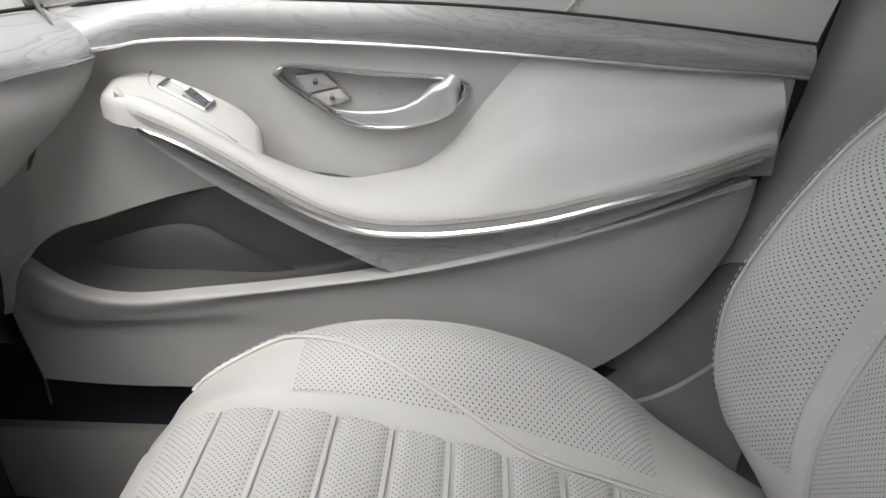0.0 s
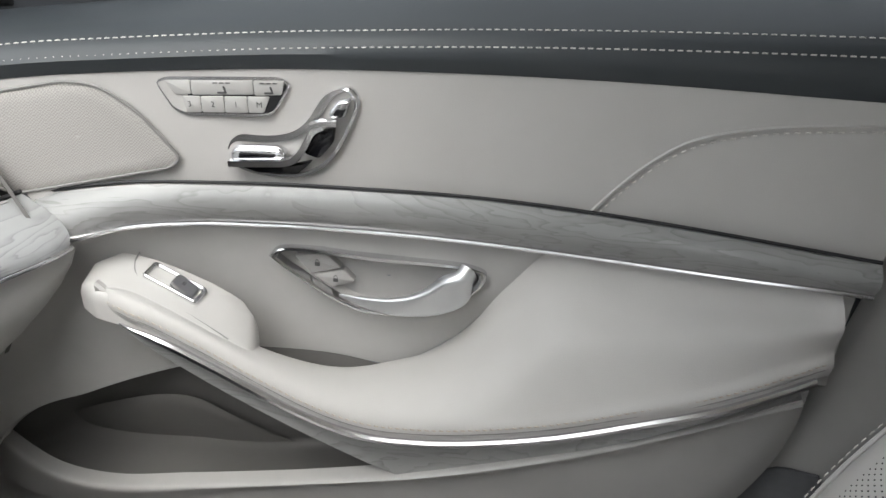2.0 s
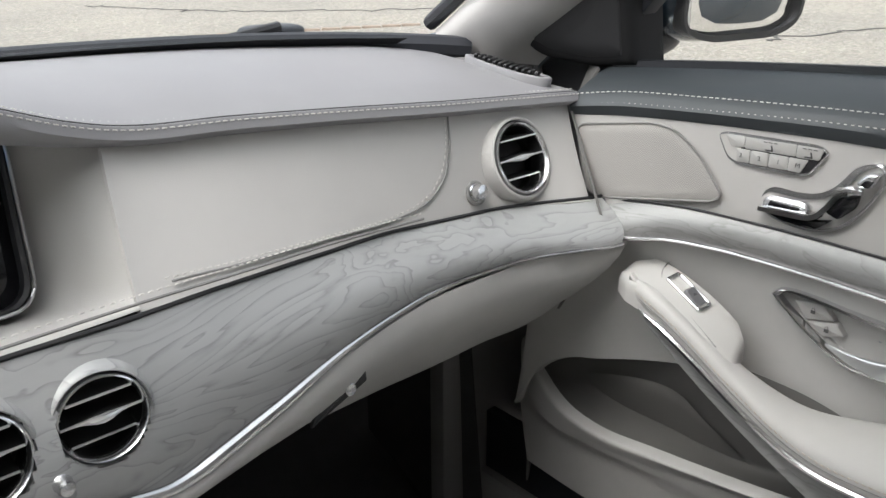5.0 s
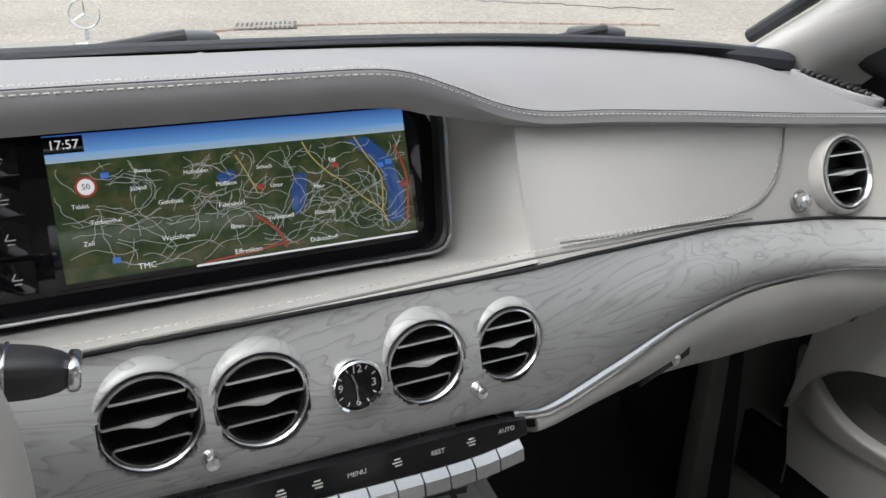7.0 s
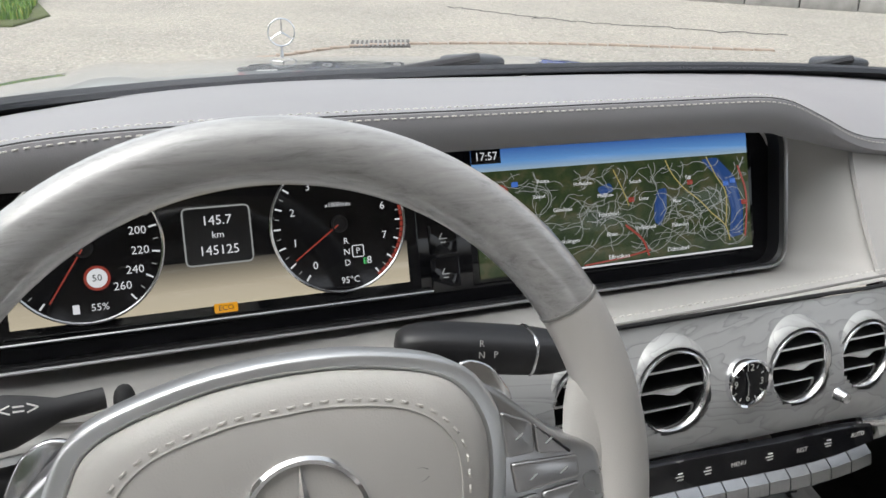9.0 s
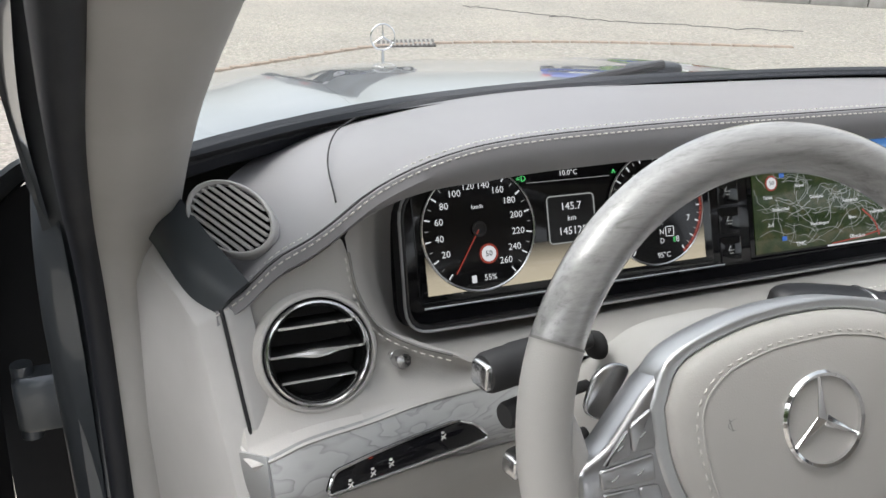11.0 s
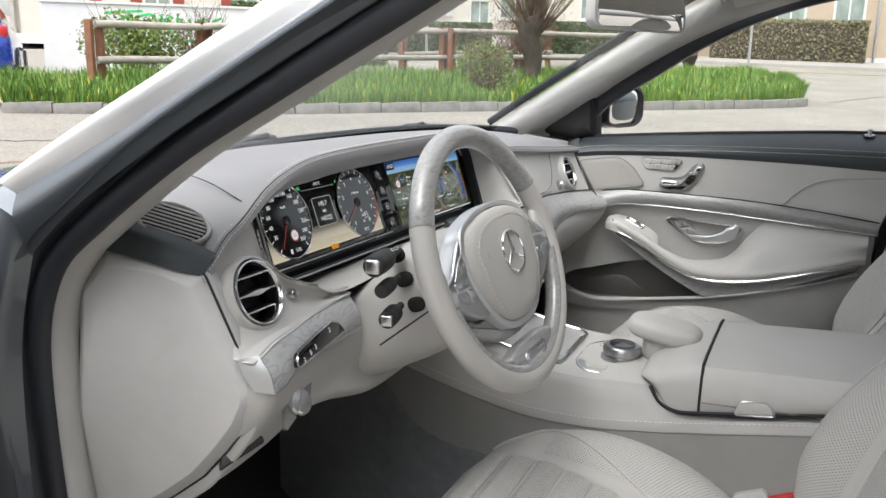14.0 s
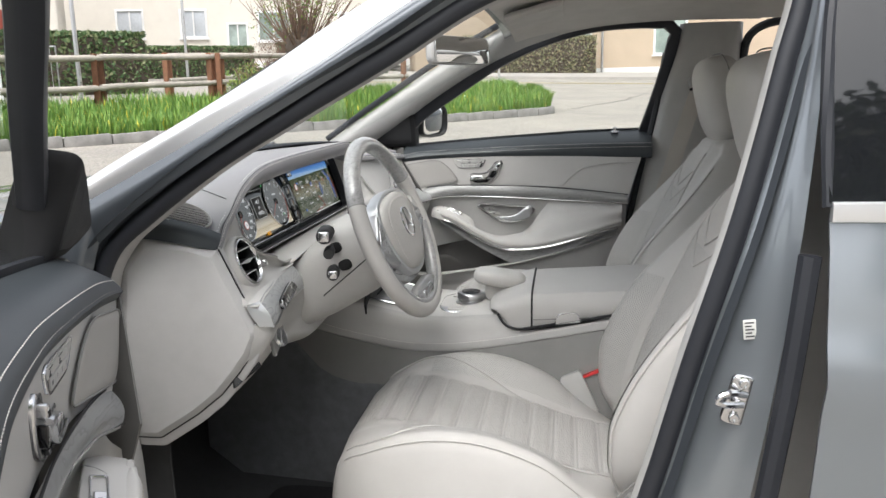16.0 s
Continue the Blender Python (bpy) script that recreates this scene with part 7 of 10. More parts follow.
fr = [[(-0.139, 0.038, 0.684), (-0.141, 0.038, 0.718), (-0.138, 0.038, 0.741), (-0.126, 0.038, 0.757), (0, 0.038, 0.762), (0.126, 0.038, 0.757), (0.138, 0.038, 0.741), (0.141, 0.038, 0.718), (0.139, 0.038, 0.684)],
      [(-0.138, 0.075, 0.680), (-0.139, 0.08, 0.714), (-0.135, 0.082, 0.731), (-0.12, 0.084, 0.744), (0, 0.086, 0.749), (0.12, 0.084, 0.744), (0.135, 0.082, 0.731), (0.139, 0.08, 0.714), (0.138, 0.075, 0.680)],
      [(-0.134, 0.092, 0.690), (-0.133, 0.104, 0.709), (-0.128, 0.115, 0.719), (-0.11, 0.122, 0.725), (0, 0.128, 0.728), (0.11, 0.122, 0.725), (0.128, 0.115, 0.719), (0.133, 0.104, 0.709), (0.134, 0.092, 0.690)],
      [(-0.125, 0.096, 0.695), (-0.125, 0.110, 0.710), (-0.120, 0.122, 0.716), (-0.11, 0.130, 0.716), (0, 0.136, 0.716), (0.11, 0.130, 0.716), (0.12, 0.122, 0.716), (0.125, 0.110, 0.710), (0.125, 0.096, 0.695)]]
part("box_front", Shape().skin(fr, 50, 20), M_beige, con, "beige front cheek of the armrest")
part("box_shadow_gap", Shape().tube(spline([(-0.137, 0.112, 0.712), (-0.139, 0.095, 0.688), (-0.14, 0.07, 0.679), (-0.14, 0.035, 0.683), (-0.14, -0.13, 0.713), (-0.14, -0.33, 0.748)], 30), 0.003, 6), M_gap, con)
dome = rounded([(-0.030, -0.012), (0.030, -0.012), (0.020, 0.010), (-0.020, 0.010)], 0.008, 4)
dm = frame_at((-0.1412, -0.043, 0.707), (0, -1, 0.12), (0, 0.12, 1))
part("lid_latch", Shape().tube(np.array([dm @ Vector((a, b, 0.001)) for a, b in dome]), 0.0016, 6, True), M_chrome, box)
part("latch_pad", Shape().plate(dome, dm @ pose(0, 0, 0.0015), 0.004, 0.001), M_beige, box)

# ---- front seats ----
def front_seat(name, label):
    """Built for the passenger side; mirrored for the driver's."""
    s = thing(name, label, "car seat", (0.375, 0.05, 0.30))
    cx = 0.375
    u = np.linspace(-1, 1, 49)

    def cushion(uu, y):
        mid = float(track(y, [(-0.24, 0.52), (-0.16, 0.535), (-0.1, 0.545), (0, 0.575), (0.1, 0.602), (0.2, 0.622), (0.26, 0.620), (0.30, 0.600), (0.325, 0.565), (0.335, 0.52), (0.34, 0.46)])[0])
        crest = float(track(y, [(-0.24, 0.47), (-0.124, 0.548), (-0.056, 0.602), (0.04, 0.640), (0.117, 0.648), (0.2, 0.636), (0.26, 0.612), (0.30, 0.588), (0.325, 0.55), (0.335, 0.50), (0.34, 0.45)])[0])
        a = np.abs(uu)
        w = np.clip((a - 0.42) / 0.36, 0, 1)
        w = w * w * (3 - 2 * w)
        z = mid + (crest - mid) * w
        z = z - 0.10 * np.clip((a - 0.82) / 0.18, 0, 1) ** 2.2
        z = z - 0.004 * np.exp(-((a - 0.50) / 0.03) ** 2)
        wide = float(track(y, [(-0.25, 0.235), (0.0, 0.255), (0.15, 0.258), (0.26, 0.245), (0.31, 0.215), (0.34, 0.19)])[0])
        return np.c_[cx + uu * wide, np.full(len(uu), y), z]

    ys = np.r_[np.linspace(-0.24, 0.22, 30), np.linspace(0.235, 0.30, 10), (0.312, 0.322, 0.330, 0.335, 0.338, 0.340)]
    rows = [cushion(u, y) for y in ys]
    g = np.array(rows)
    sh = Shape().grid(g)
    for e in (0, -1):
        side = np.array([g[:, e] + (0, 0, d) for d in (0, -0.03, -0.07, -0.12)])
        side[1:, :, 0] += (-0.008 if e == 0 else 0.008)
        sh.grid(side)
    sh.grid(np.array([g[-1] + (0, d * 0.2, -d) for d in (0, 0.05, 0.10)]))
    body = part("cushion", sh, M_seat, s, "beige leather seat cushion with raised bolsters", 60)

    def inlay(name, u0, u1, y0, y1, mat, lift=0.0015, bow=0.0):
        uu, yy = np.linspace(u0, u1, 22), np.linspace(y0, y1, 110 if bow else 34)
        p = np.array([cushion(uu, y) for y in yy])
        p[..., 2] += lift
        if bow:
            k = np.cos((yy - y0) / 0.045 * 2 * math.pi) * 0.5 + 0.5
            p[..., 2] += -0.0052 * (k ** 5)[:, None] * bow
        return part(name, Shape().sheet(p), mat, s, "perforated beige leather inlay")

    inlay("centre_inlay", -0.46, 0.46, -0.20, 0.285, M_perf_xy, 0.0034, 1.0)
    for a, b in ((0.54, 0.80), (-0.80, -0.54)):
        inlay("bolster_inlay", a, b, -0.10, 0.20, M_perf_xy)
    for sg in (-1, 1):
        p = np.array([cushion(np.array([sg * (0.48 + 0.34 * min(1, max(0, (y + 0.02) / 0.24)) ** 1.4)]), y)[0] + (0, 0, 0.0018) for y in np.linspace(-0.2, 0.30, 40)])
        part("seam_welt", Shape().tube(p, 0.0022, 6), M_seat, s)
        part("stitching", Shape().dashes(p + (0.005 * sg, 0, 0.001), (0, 0, 1), 0.0045, 0.003, 0.0012), M_thread, s)
        p = np.array([cushion(np.array([sg * 0.885]), y)[0] + (0, 0, 0.0015) for y in np.linspace(-0.18, 0.30, 40)])
        part("seam_welt", Shape().tube(p, 0.0018, 6), M_seat, s)
        part("stitching", Shape().dashes(p + (-0.004 * sg, 0, 0.0012), (0, 0, 1), 0.0045, 0.003, 0.0012), M_thread, s)
    for y in np.arange(-0.155, 0.28, 0.045):
        p = cushion(np.linspace(-0.45, 0.45, 20), y) + (0, 0, 0.0)
        part("channel_seam", Shape().tube(p + (0, 0, 0.0016), 0.0009, 5), M_flank, s)
    # backrest
    def back(vv, z):
        yb = float(track(z, [(0.50, -0.22), (0.58, -0.215), (0.70, -0.243), (0.85, -0.30), (0.97, -0.355), (1.04, -0.40), (1.065, -0.43), (1.07, -0.46)])[0])
        bol = float(track(z, [(0.50, -0.21), (0.58, -0.165), (0.65, -0.160), (0.72, -0.180), (0.81, -0.232), (0.87, -0.282), (0.95, -0.352), (1.03, -0.415), (1.065, -0.445), (1.07, -0.47)])[0])
        a = np.abs(vv)
        w = np.clip((a - 0.45) / 0.36, 0, 1)
        w = w * w * (3 - 2 * w)
        y = yb + (bol - yb) * w - 0.11 * np.clip((a - 0.84) / 0.16, 0, 1) ** 2.2 - 0.004 * np.exp(-((a - 0.50) / 0.03) ** 2)
        wide = float(track(z, [(0.50, 0.23), (0.65, 0.262), (0.80, 0.262), (0.90, 0.245), (0.98, 0.215), (1.04, 0.18), (1.07, 0.14)])[0])
        return np.c_[cx + vv * wide, y, np.full(len(vv), z)]

    zs = np.r_[np.linspace(0.50, 1.0, 34), np.linspace(1.01, 1.07, 10)]
    g = np.array([back(u, z) for z in zs])
    sh = Shape().grid(g)
    for e in (0, -1):
        sd = np.array([g[:, e] + (0, d, 0) for d in (0, -0.03, -0.06, -0.09)])
        sh.grid(sd)
    sh.grid(np.array([g[-1], g[-1] + (0, -0.04, 0.0), g[-1] + (0, -0.08, -0.03)]))
    bg = g.copy()
    bg[..., 1] = np.minimum(bg[..., 1] - 0.10, -0.30)
    sh.grid(bg)
    part("backrest", sh, M_seat, s, "beige leather backrest with wide bolsters", 60)

    def back_inlay(a, b, z0, z1, name, mat=M_perf_xz):
        vv, zz = np.linspace(a, b, 20), np.linspace(z0, z1, 30)
        p = np.array([back(vv, z) for z in zz])
        p[..., 1] += 0.0015
        part(name, Shape().sheet(p), mat, s, "perforated beige leather inlay")

    back_inlay(-0.45, 0.45, 0.54, 0.93, "back_inlay")
    for a, b in ((0.55, 0.80), (-0.80, -0.55)):
        back_inlay(a, b, 0.56, 0.84, "bolster_inlay")
    for sg in (-1, 1):
        for uu, z1 in ((0.48, 1.03), (0.88, 1.0)):
            p = np.array([back(np.array([sg * uu]), z)[0] + (0, 0.002, 0) for z in np.linspace(0.53, z1, 40)])
            part("seam_welt", Shape().tube(p, 0.002, 6), M_seat, s)
            part("stitching", Shape().dashes(p + (0.005 * sg, 0.0015, 0), (0, 1, 0.3), 0.0045, 0.003, 0.0012), M_thread, s)
    for z in (0.945, 0.985):
        p = np.array([back(np.array([v]), z - 0.05 * (1 - abs(v) / 0.45))[0] + (0, 0.002, 0) for v in np.linspace(-0.45, 0.45, 24)])
        part("seam_welt", Shape().tube(p, 0.0016, 5), M_seat, s)
    # head restraint
    hm = pose(cx, -0.44, 1.162, -14, 0, 0)
    part("head_restraint", Shape().blob(hm, 0.130, 0.058, 0.115, 0.62, 40, 22), M_seat, s, "beige leather head restraint", 60)
    part("head_seam", Shape().tube(np.array([hm @ Vector((0.134 * math.cos(t) * abs(math.cos(t)) ** -0.38 if abs(math.cos(t)) > 1e-3 else 0, -0.012, 0.119 * math.sin(t) * abs(math.sin(t)) ** -0.38 if abs(math.sin(t)) > 1e-3 else 0)) for t in np.linspace(0.01, 2 * math.pi - 0.01, 60)]), 0.0016, 5, True), M_lower, s)
    part("head_post", Shape().tube(np.array([(cx - 0.05, -0.43, 1.0), (cx - 0.05, -0.44, 1.09)]), 0.007, 10), M_chrome, s)
    part("head_post", Shape().tube(np.array([(cx + 0.05, -0.43, 1.0), (cx + 0.05, -0.44, 1.09)]), 0.007, 10), M_chrome, s)
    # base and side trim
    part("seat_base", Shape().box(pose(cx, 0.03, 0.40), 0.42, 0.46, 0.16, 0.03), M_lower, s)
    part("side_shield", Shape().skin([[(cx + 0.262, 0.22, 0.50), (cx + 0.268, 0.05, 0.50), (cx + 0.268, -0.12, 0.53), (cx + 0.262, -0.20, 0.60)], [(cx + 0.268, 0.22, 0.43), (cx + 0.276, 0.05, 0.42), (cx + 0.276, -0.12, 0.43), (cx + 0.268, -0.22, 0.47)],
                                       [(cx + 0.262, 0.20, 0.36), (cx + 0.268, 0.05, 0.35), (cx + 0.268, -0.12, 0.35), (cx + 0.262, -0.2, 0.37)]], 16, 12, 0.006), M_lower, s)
    # belt buckle on the inner side
    bk = part("belt_buckle", Shape().box(pose(0.172, -0.120, 0.560, -24, 0, 0), 0.022, 0.050, 0.105, 0.005), M_plastic, s, "beige belt buckle")
    part("release_key", Shape().box(pose(0.172, -0.1415, 0.6095, -24, 0, 0), 0.017, 0.040, 0.006, 0.001), M_red, bk, "red release key")
    return s


M_red = surface("red_plastic", (0.55, 0.03, 0.03), 0.4)
seat_p = front_seat("car_seat", "beige perforated leather front seat beside the closed door")
seat_d = copy_thing(seat_p, Matrix.Translation((-0.375, 0.10, 0.282)) @ Matrix.Diagonal((-1, 1, 1, 1)))
tagged(seat_d, "beige perforated leather driver's seat with fluted cushion")

# ---- car shell ----
shell = thing("car_body", "grey metallic saloon body with black door seals", "car body", (0, 0.2, 0.20))
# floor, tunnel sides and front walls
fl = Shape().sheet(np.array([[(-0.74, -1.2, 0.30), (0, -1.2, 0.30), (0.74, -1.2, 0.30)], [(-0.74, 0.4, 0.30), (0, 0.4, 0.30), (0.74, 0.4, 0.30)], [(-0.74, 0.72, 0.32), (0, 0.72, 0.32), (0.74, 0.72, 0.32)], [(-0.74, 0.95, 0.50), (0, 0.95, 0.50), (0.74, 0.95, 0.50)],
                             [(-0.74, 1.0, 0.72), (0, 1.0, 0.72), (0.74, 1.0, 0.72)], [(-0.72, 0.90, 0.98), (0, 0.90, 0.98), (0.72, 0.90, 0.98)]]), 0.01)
part("floor_carpet", fl, M_carpet_dark, shell, "dark grey footwell carpet, darkened further for shade")
part("floor_mat", Shape().plate(rounded([(-0.66, 0.10), (-0.22, 0.10), (-0.22, 0.62), (-0.66, 0.62)], 0.05, 4), pose(0, 0, 0.316), 0.012, 0.004), M_mat, shell, "black carpet mat")
part("floor_mat", Shape().plate(rounded([(0.22, 0.10), (0.66, 0.10), (0.66, 0.62), (0.22, 0.62)], 0.05, 4), pose(0, 0, 0.316), 0.012, 0.004), M_mat, shell, "black carpet mat")
for sx in (-1, 1):
    y = np.linspace(-0.25, 0.72, 20)
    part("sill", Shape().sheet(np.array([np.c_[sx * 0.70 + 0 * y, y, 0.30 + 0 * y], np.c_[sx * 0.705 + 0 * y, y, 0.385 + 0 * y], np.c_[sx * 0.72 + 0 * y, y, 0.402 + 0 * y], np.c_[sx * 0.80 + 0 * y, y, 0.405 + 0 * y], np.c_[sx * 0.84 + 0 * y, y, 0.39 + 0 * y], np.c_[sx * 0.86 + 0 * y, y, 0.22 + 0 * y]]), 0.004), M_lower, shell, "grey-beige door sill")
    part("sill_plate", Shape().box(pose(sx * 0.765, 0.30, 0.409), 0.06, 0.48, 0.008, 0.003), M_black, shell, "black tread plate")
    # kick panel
    # kick panel takes the carpet colour with the footwell shade in it
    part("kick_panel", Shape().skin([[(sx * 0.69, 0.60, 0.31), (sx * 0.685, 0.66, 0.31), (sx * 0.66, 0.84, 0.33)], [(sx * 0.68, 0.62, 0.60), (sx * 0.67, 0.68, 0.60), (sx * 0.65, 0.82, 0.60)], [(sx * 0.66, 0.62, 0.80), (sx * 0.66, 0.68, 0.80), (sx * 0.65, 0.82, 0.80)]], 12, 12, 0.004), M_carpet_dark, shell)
# added box that blocks daylight in the gap between dashboard and closed door
part("jamb_filler", Shape().box(pose(0.745, 0.655, 0.66), 0.20, 0.03, 0.72, 0.006), M_lower, shell, "added filler that keeps light out at the passenger door hinges")
# added bar that shuts out the light between sill and door
part("sill_filler", Shape().box(pose(0.742, 0.27, 0.452), 0.016, 0.86, 0.10, 0.005), M_rubber, shell, "added black bar that keeps light out under the closed door")
# headliner and roof
hx = np.linspace(-1, 1, 21)
hl = []
for y, z, w in [(0.115, 1.388, 0.60), (0.06, 1.405, 0.63), (-0.06, 1.425, 0.655), (-0.25, 1.44, 0.665), (-0.6, 1.44, 0.665), (-1.3, 1.41, 0.64)]:
    hl.append(np.c_[hx * w, y + 0.03 * (1 - hx**2), z - 0.03 * hx**2 - 0.02 * hx**8])
part("headliner", Shape().skin(hl, 21, 24), M_liner, shell, "pale grey cloth headliner")
rf = []
for y, z, w in [(0.15, 1.410, 0.66), (-0.06, 1.462, 0.70), (-0.25, 1.480, 0.71), (-0.6, 1.485, 0.71), (-1.3, 1.455, 0.69)]:
    rf.append(np.c_[hx * w, y + 0.03 * (1 - hx**2), z - 0.035 * hx**2 - 0.03 * hx**8])
part("roof_skin", Shape().skin(rf, 21, 20, 0.003), M_paint, shell, "grey painted roof")
part("rear_wall", Shape().sheet(np.array([[(-0.74, -1.3, 0.3), (0.74, -1.3, 0.3)], [(-0.70, -1.25, 0.95), (0.70, -1.25, 0.95)]]), 0.02), M_lower, shell)
# door opening on the driver's side: seal, inner trim and painted frame
SEAL = [(-0.730, 0.02, 1.352), (-0.740, 0.101, 1.316), (-0.754, 0.198, 1.257), (-0.766, 0.331, 1.183), (-0.776, 0.457, 1.111), (-0.782, 0.563, 1.036), (-0.784, 0.617, 0.992), (-0.784, 0.645, 0.945), (-0.784, 0.659, 0.888), (-0.784, 0.660, 0.782), (-0.784, 0.650, 0.638),
        (-0.784, 0.640, 0.50), (-0.784, 0.60, 0.425), (-0.784, 0.50, 0.41), (-0.784, 0.1, 0.41), (-0.784, -0.05, 0.43), (-0.784, -0.115, 0.52), (-0.784, -0.157, 0.645), (-0.784, -0.208, 0.841), (-0.780, -0.262, 1.03), (-0.758, -0.310, 1.226), (-0.735, -0.335, 1.34), (-0.722, -0.315, 1.392), (-0.716, -0.24, 1.405), (-0.720, -0.10, 1.392)]
sp = spline(SEAL + SEAL[:1], 160)[:-1]
seal = part("door_seal", Shape().sweep(sp, circle(0.0135, 12, 1.0, 0.8), (-1, 0, 0), True), M_rubber, shell, "black rubber door seal")
cen = np.array([-0.76, 0.15, 0.85])


def around(path, dx, grow):
    """The loop moved sideways and spread in its own plane."""
    t = np.roll(path, -1, 0) - np.roll(path, 1, 0)
    n = np.c_[0 * t[:, 0], -t[:, 2], t[:, 1]]
    n /= np.linalg.norm(n, axis=1, keepdims=True)
    s = np.sign(np.sum(n * (path - cen), axis=1, keepdims=True).mean())
    return path + n * s * grow + (dx, 0, 0)


part("inner_trim", Shape().grid(np.array([around(sp, 0.004, 0.0), around(sp, 0.012, -0.010), around(sp, 0.030, -0.014), around(sp, 0.050, -0.010), around(sp, 0.065, 0.0), around(sp, 0.075, 0.015)]), wrap=True), M_plastic, shell, "beige trim round the door opening")
part("door_frame", Shape().grid(np.array([around(sp, 0.0, 0.008), around(sp, -0.004, 0.016), around(sp, -0.020, 0.020), around(sp, -0.030, 0.022)]), wrap=True), M_paint_dark, shell, "grey painted door frame, darkened for shade")
# A-pillar outside and wing root on the driver's side
for sx in (-1, 1):
    A0 = [(0.735, 0.02, 1.372), (0.757, 0.18, 1.282), (0.778, 0.31, 1.207), (0.796, 0.45, 1.125), (0.804, 0.57, 1.048), (0.806, 0.63, 0.998)]
    A1 = [(0.725, 0.05, 1.398), (0.750, 0.20, 1.308), (0.768, 0.30, 1.245), (0.784, 0.40, 1.188), (0.797, 0.50, 1.132), (0.811, 0.635, 1.062)]
    A2 = [(0.715, 0.07, 1.412), (0.745, 0.27, 1.306), (0.766, 0.37, 1.240), (0.786, 0.46, 1.185), (0.801, 0.56, 1.130), (0.813, 0.66, 1.073)]
    A3 = [(0.680, 0.08, 1.412), (0.708, 0.29, 1.304), (0.726, 0.40, 1.236), (0.744, 0.50, 1.178), (0.756, 0.62, 1.114), (0.770, 0.73, 1.050)]
    part("pillar_outer", Shape().skin([[(sx * x, y, z) for x, y, z in A] for A in (A0, [tuple(0.35 * np.array(a) + 0.65 * np.array(b) + (0.010, 0, 0.0)) for a, b in zip(A0, A1)], A1)], 40, 14), M_paint_dark, shell, "grey painted windscreen pillar, darkened for shade")
    # sky reflection on the pillar paint, put in as a bright satin strip
    part("pillar_sheen", Shape().skin([[(sx * x, y, z) for x, y, z in A] for A in (A1, [tuple(0.5 * np.array(a) + 0.5 * np.array(b) + (0.004, 0.004, 0.004)) for a, b in zip(A1, A2)], A2, A3)], 40, 14), M_strip, shell, "windscreen pillar edge, sky reflection put in as a bright strip")
    F0 = [(0.800, 0.625, 1.02), (0.800, 0.640, 0.98), (0.800, 0.664, 0.90), (0.800, 0.672, 0.79), (0.800, 0.668, 0.60), (0.800, 0.655, 0.45)]
    F1 = [(0.816, 0.650, 1.045), (0.822, 0.652, 0.99), (0.828, 0.674, 0.90), (0.830, 0.700, 0.79), (0.830, 0.715, 0.60), (0.830, 0.720, 0.45)]
    F2 = [(0.814, 0.670, 1.05), (0.818, 0.685, 0.99), (0.820, 0.715, 0.90), (0.818, 0.735, 0.79), (0.818, 0.745, 0.60), (0.818, 0.750, 0.45)]
    part("pillar_flange", Shape().skin([[(sx * x, y, z) for x, y, z in A] for A in (F0, F1, F2)], 30, 10), M_paint_dark, shell, "grey painted hinge pillar, darkened for shade")
    part("hinge_cavity", Shape().skin([[(sx * x, y, z) for x, y, z in A] for A in (F2, [(0.78, 0.78, min(z, 1.0)) for _, _, z in F2], [(0.80, 0.86, min(z, 0.985)) for _, _, z in F2], [(0.91, 0.87, min(z, 0.97) - 0.03) for _, _, z in F2])], 20, 14), M_matte, shell, "black hinge cavity behind the front wing")
    # inner pillar trim
    B0 = [(0.772, 0.60, 1.010), (0.765, 0.53, 1.072), (0.752, 0.42, 1.155), (0.735, 0.25, 1.258), (0.715, 0.10, 1.325), (0.69, -0.02, 1.362)]
    B1 = [(0.730, 0.665, 1.015), (0.718, 0.55, 1.085), (0.702, 0.42, 1.172), (0.685, 0.28, 1.256), (0.665, 0.14, 1.330), (0.645, 0.02, 1.372)]
    B2 = [(0.708, 0.715, 1.030), (0.700, 0.60, 1.105), (0.685, 0.47, 1.190), (0.668, 0.33, 1.274), (0.645, 0.19, 1.350), (0.615, 0.09, 1.388)]
    B3 = [(0.722, 0.735, 1.045), (0.718, 0.62, 1.122), (0.705, 0.49, 1.203), (0.685, 0.35, 1.286), (0.66, 0.20, 1.364), (0.61, 0.12, 1.400)]
    part("pillar_trim", Shape().skin([[(sx * x, y, z - dz) for x, y, z in B] for B, dz in ((B0, 0), (B1, 0), (B2, 0.0 if sx > 0 else 0.012), (B3, 0.0 if sx > 0 else 0.030))], 36, 18), M_plastic, shell, "beige windscreen pillar trim")
    part("pillar_seal", Shape().tube(spline([(sx * x, y + (0.012 if sx > 0 else 0.0), z + (0.008 if sx > 0 else -0.022)) for x, y, z in B3], 30), 0.010, 8), M_rubber, shell)
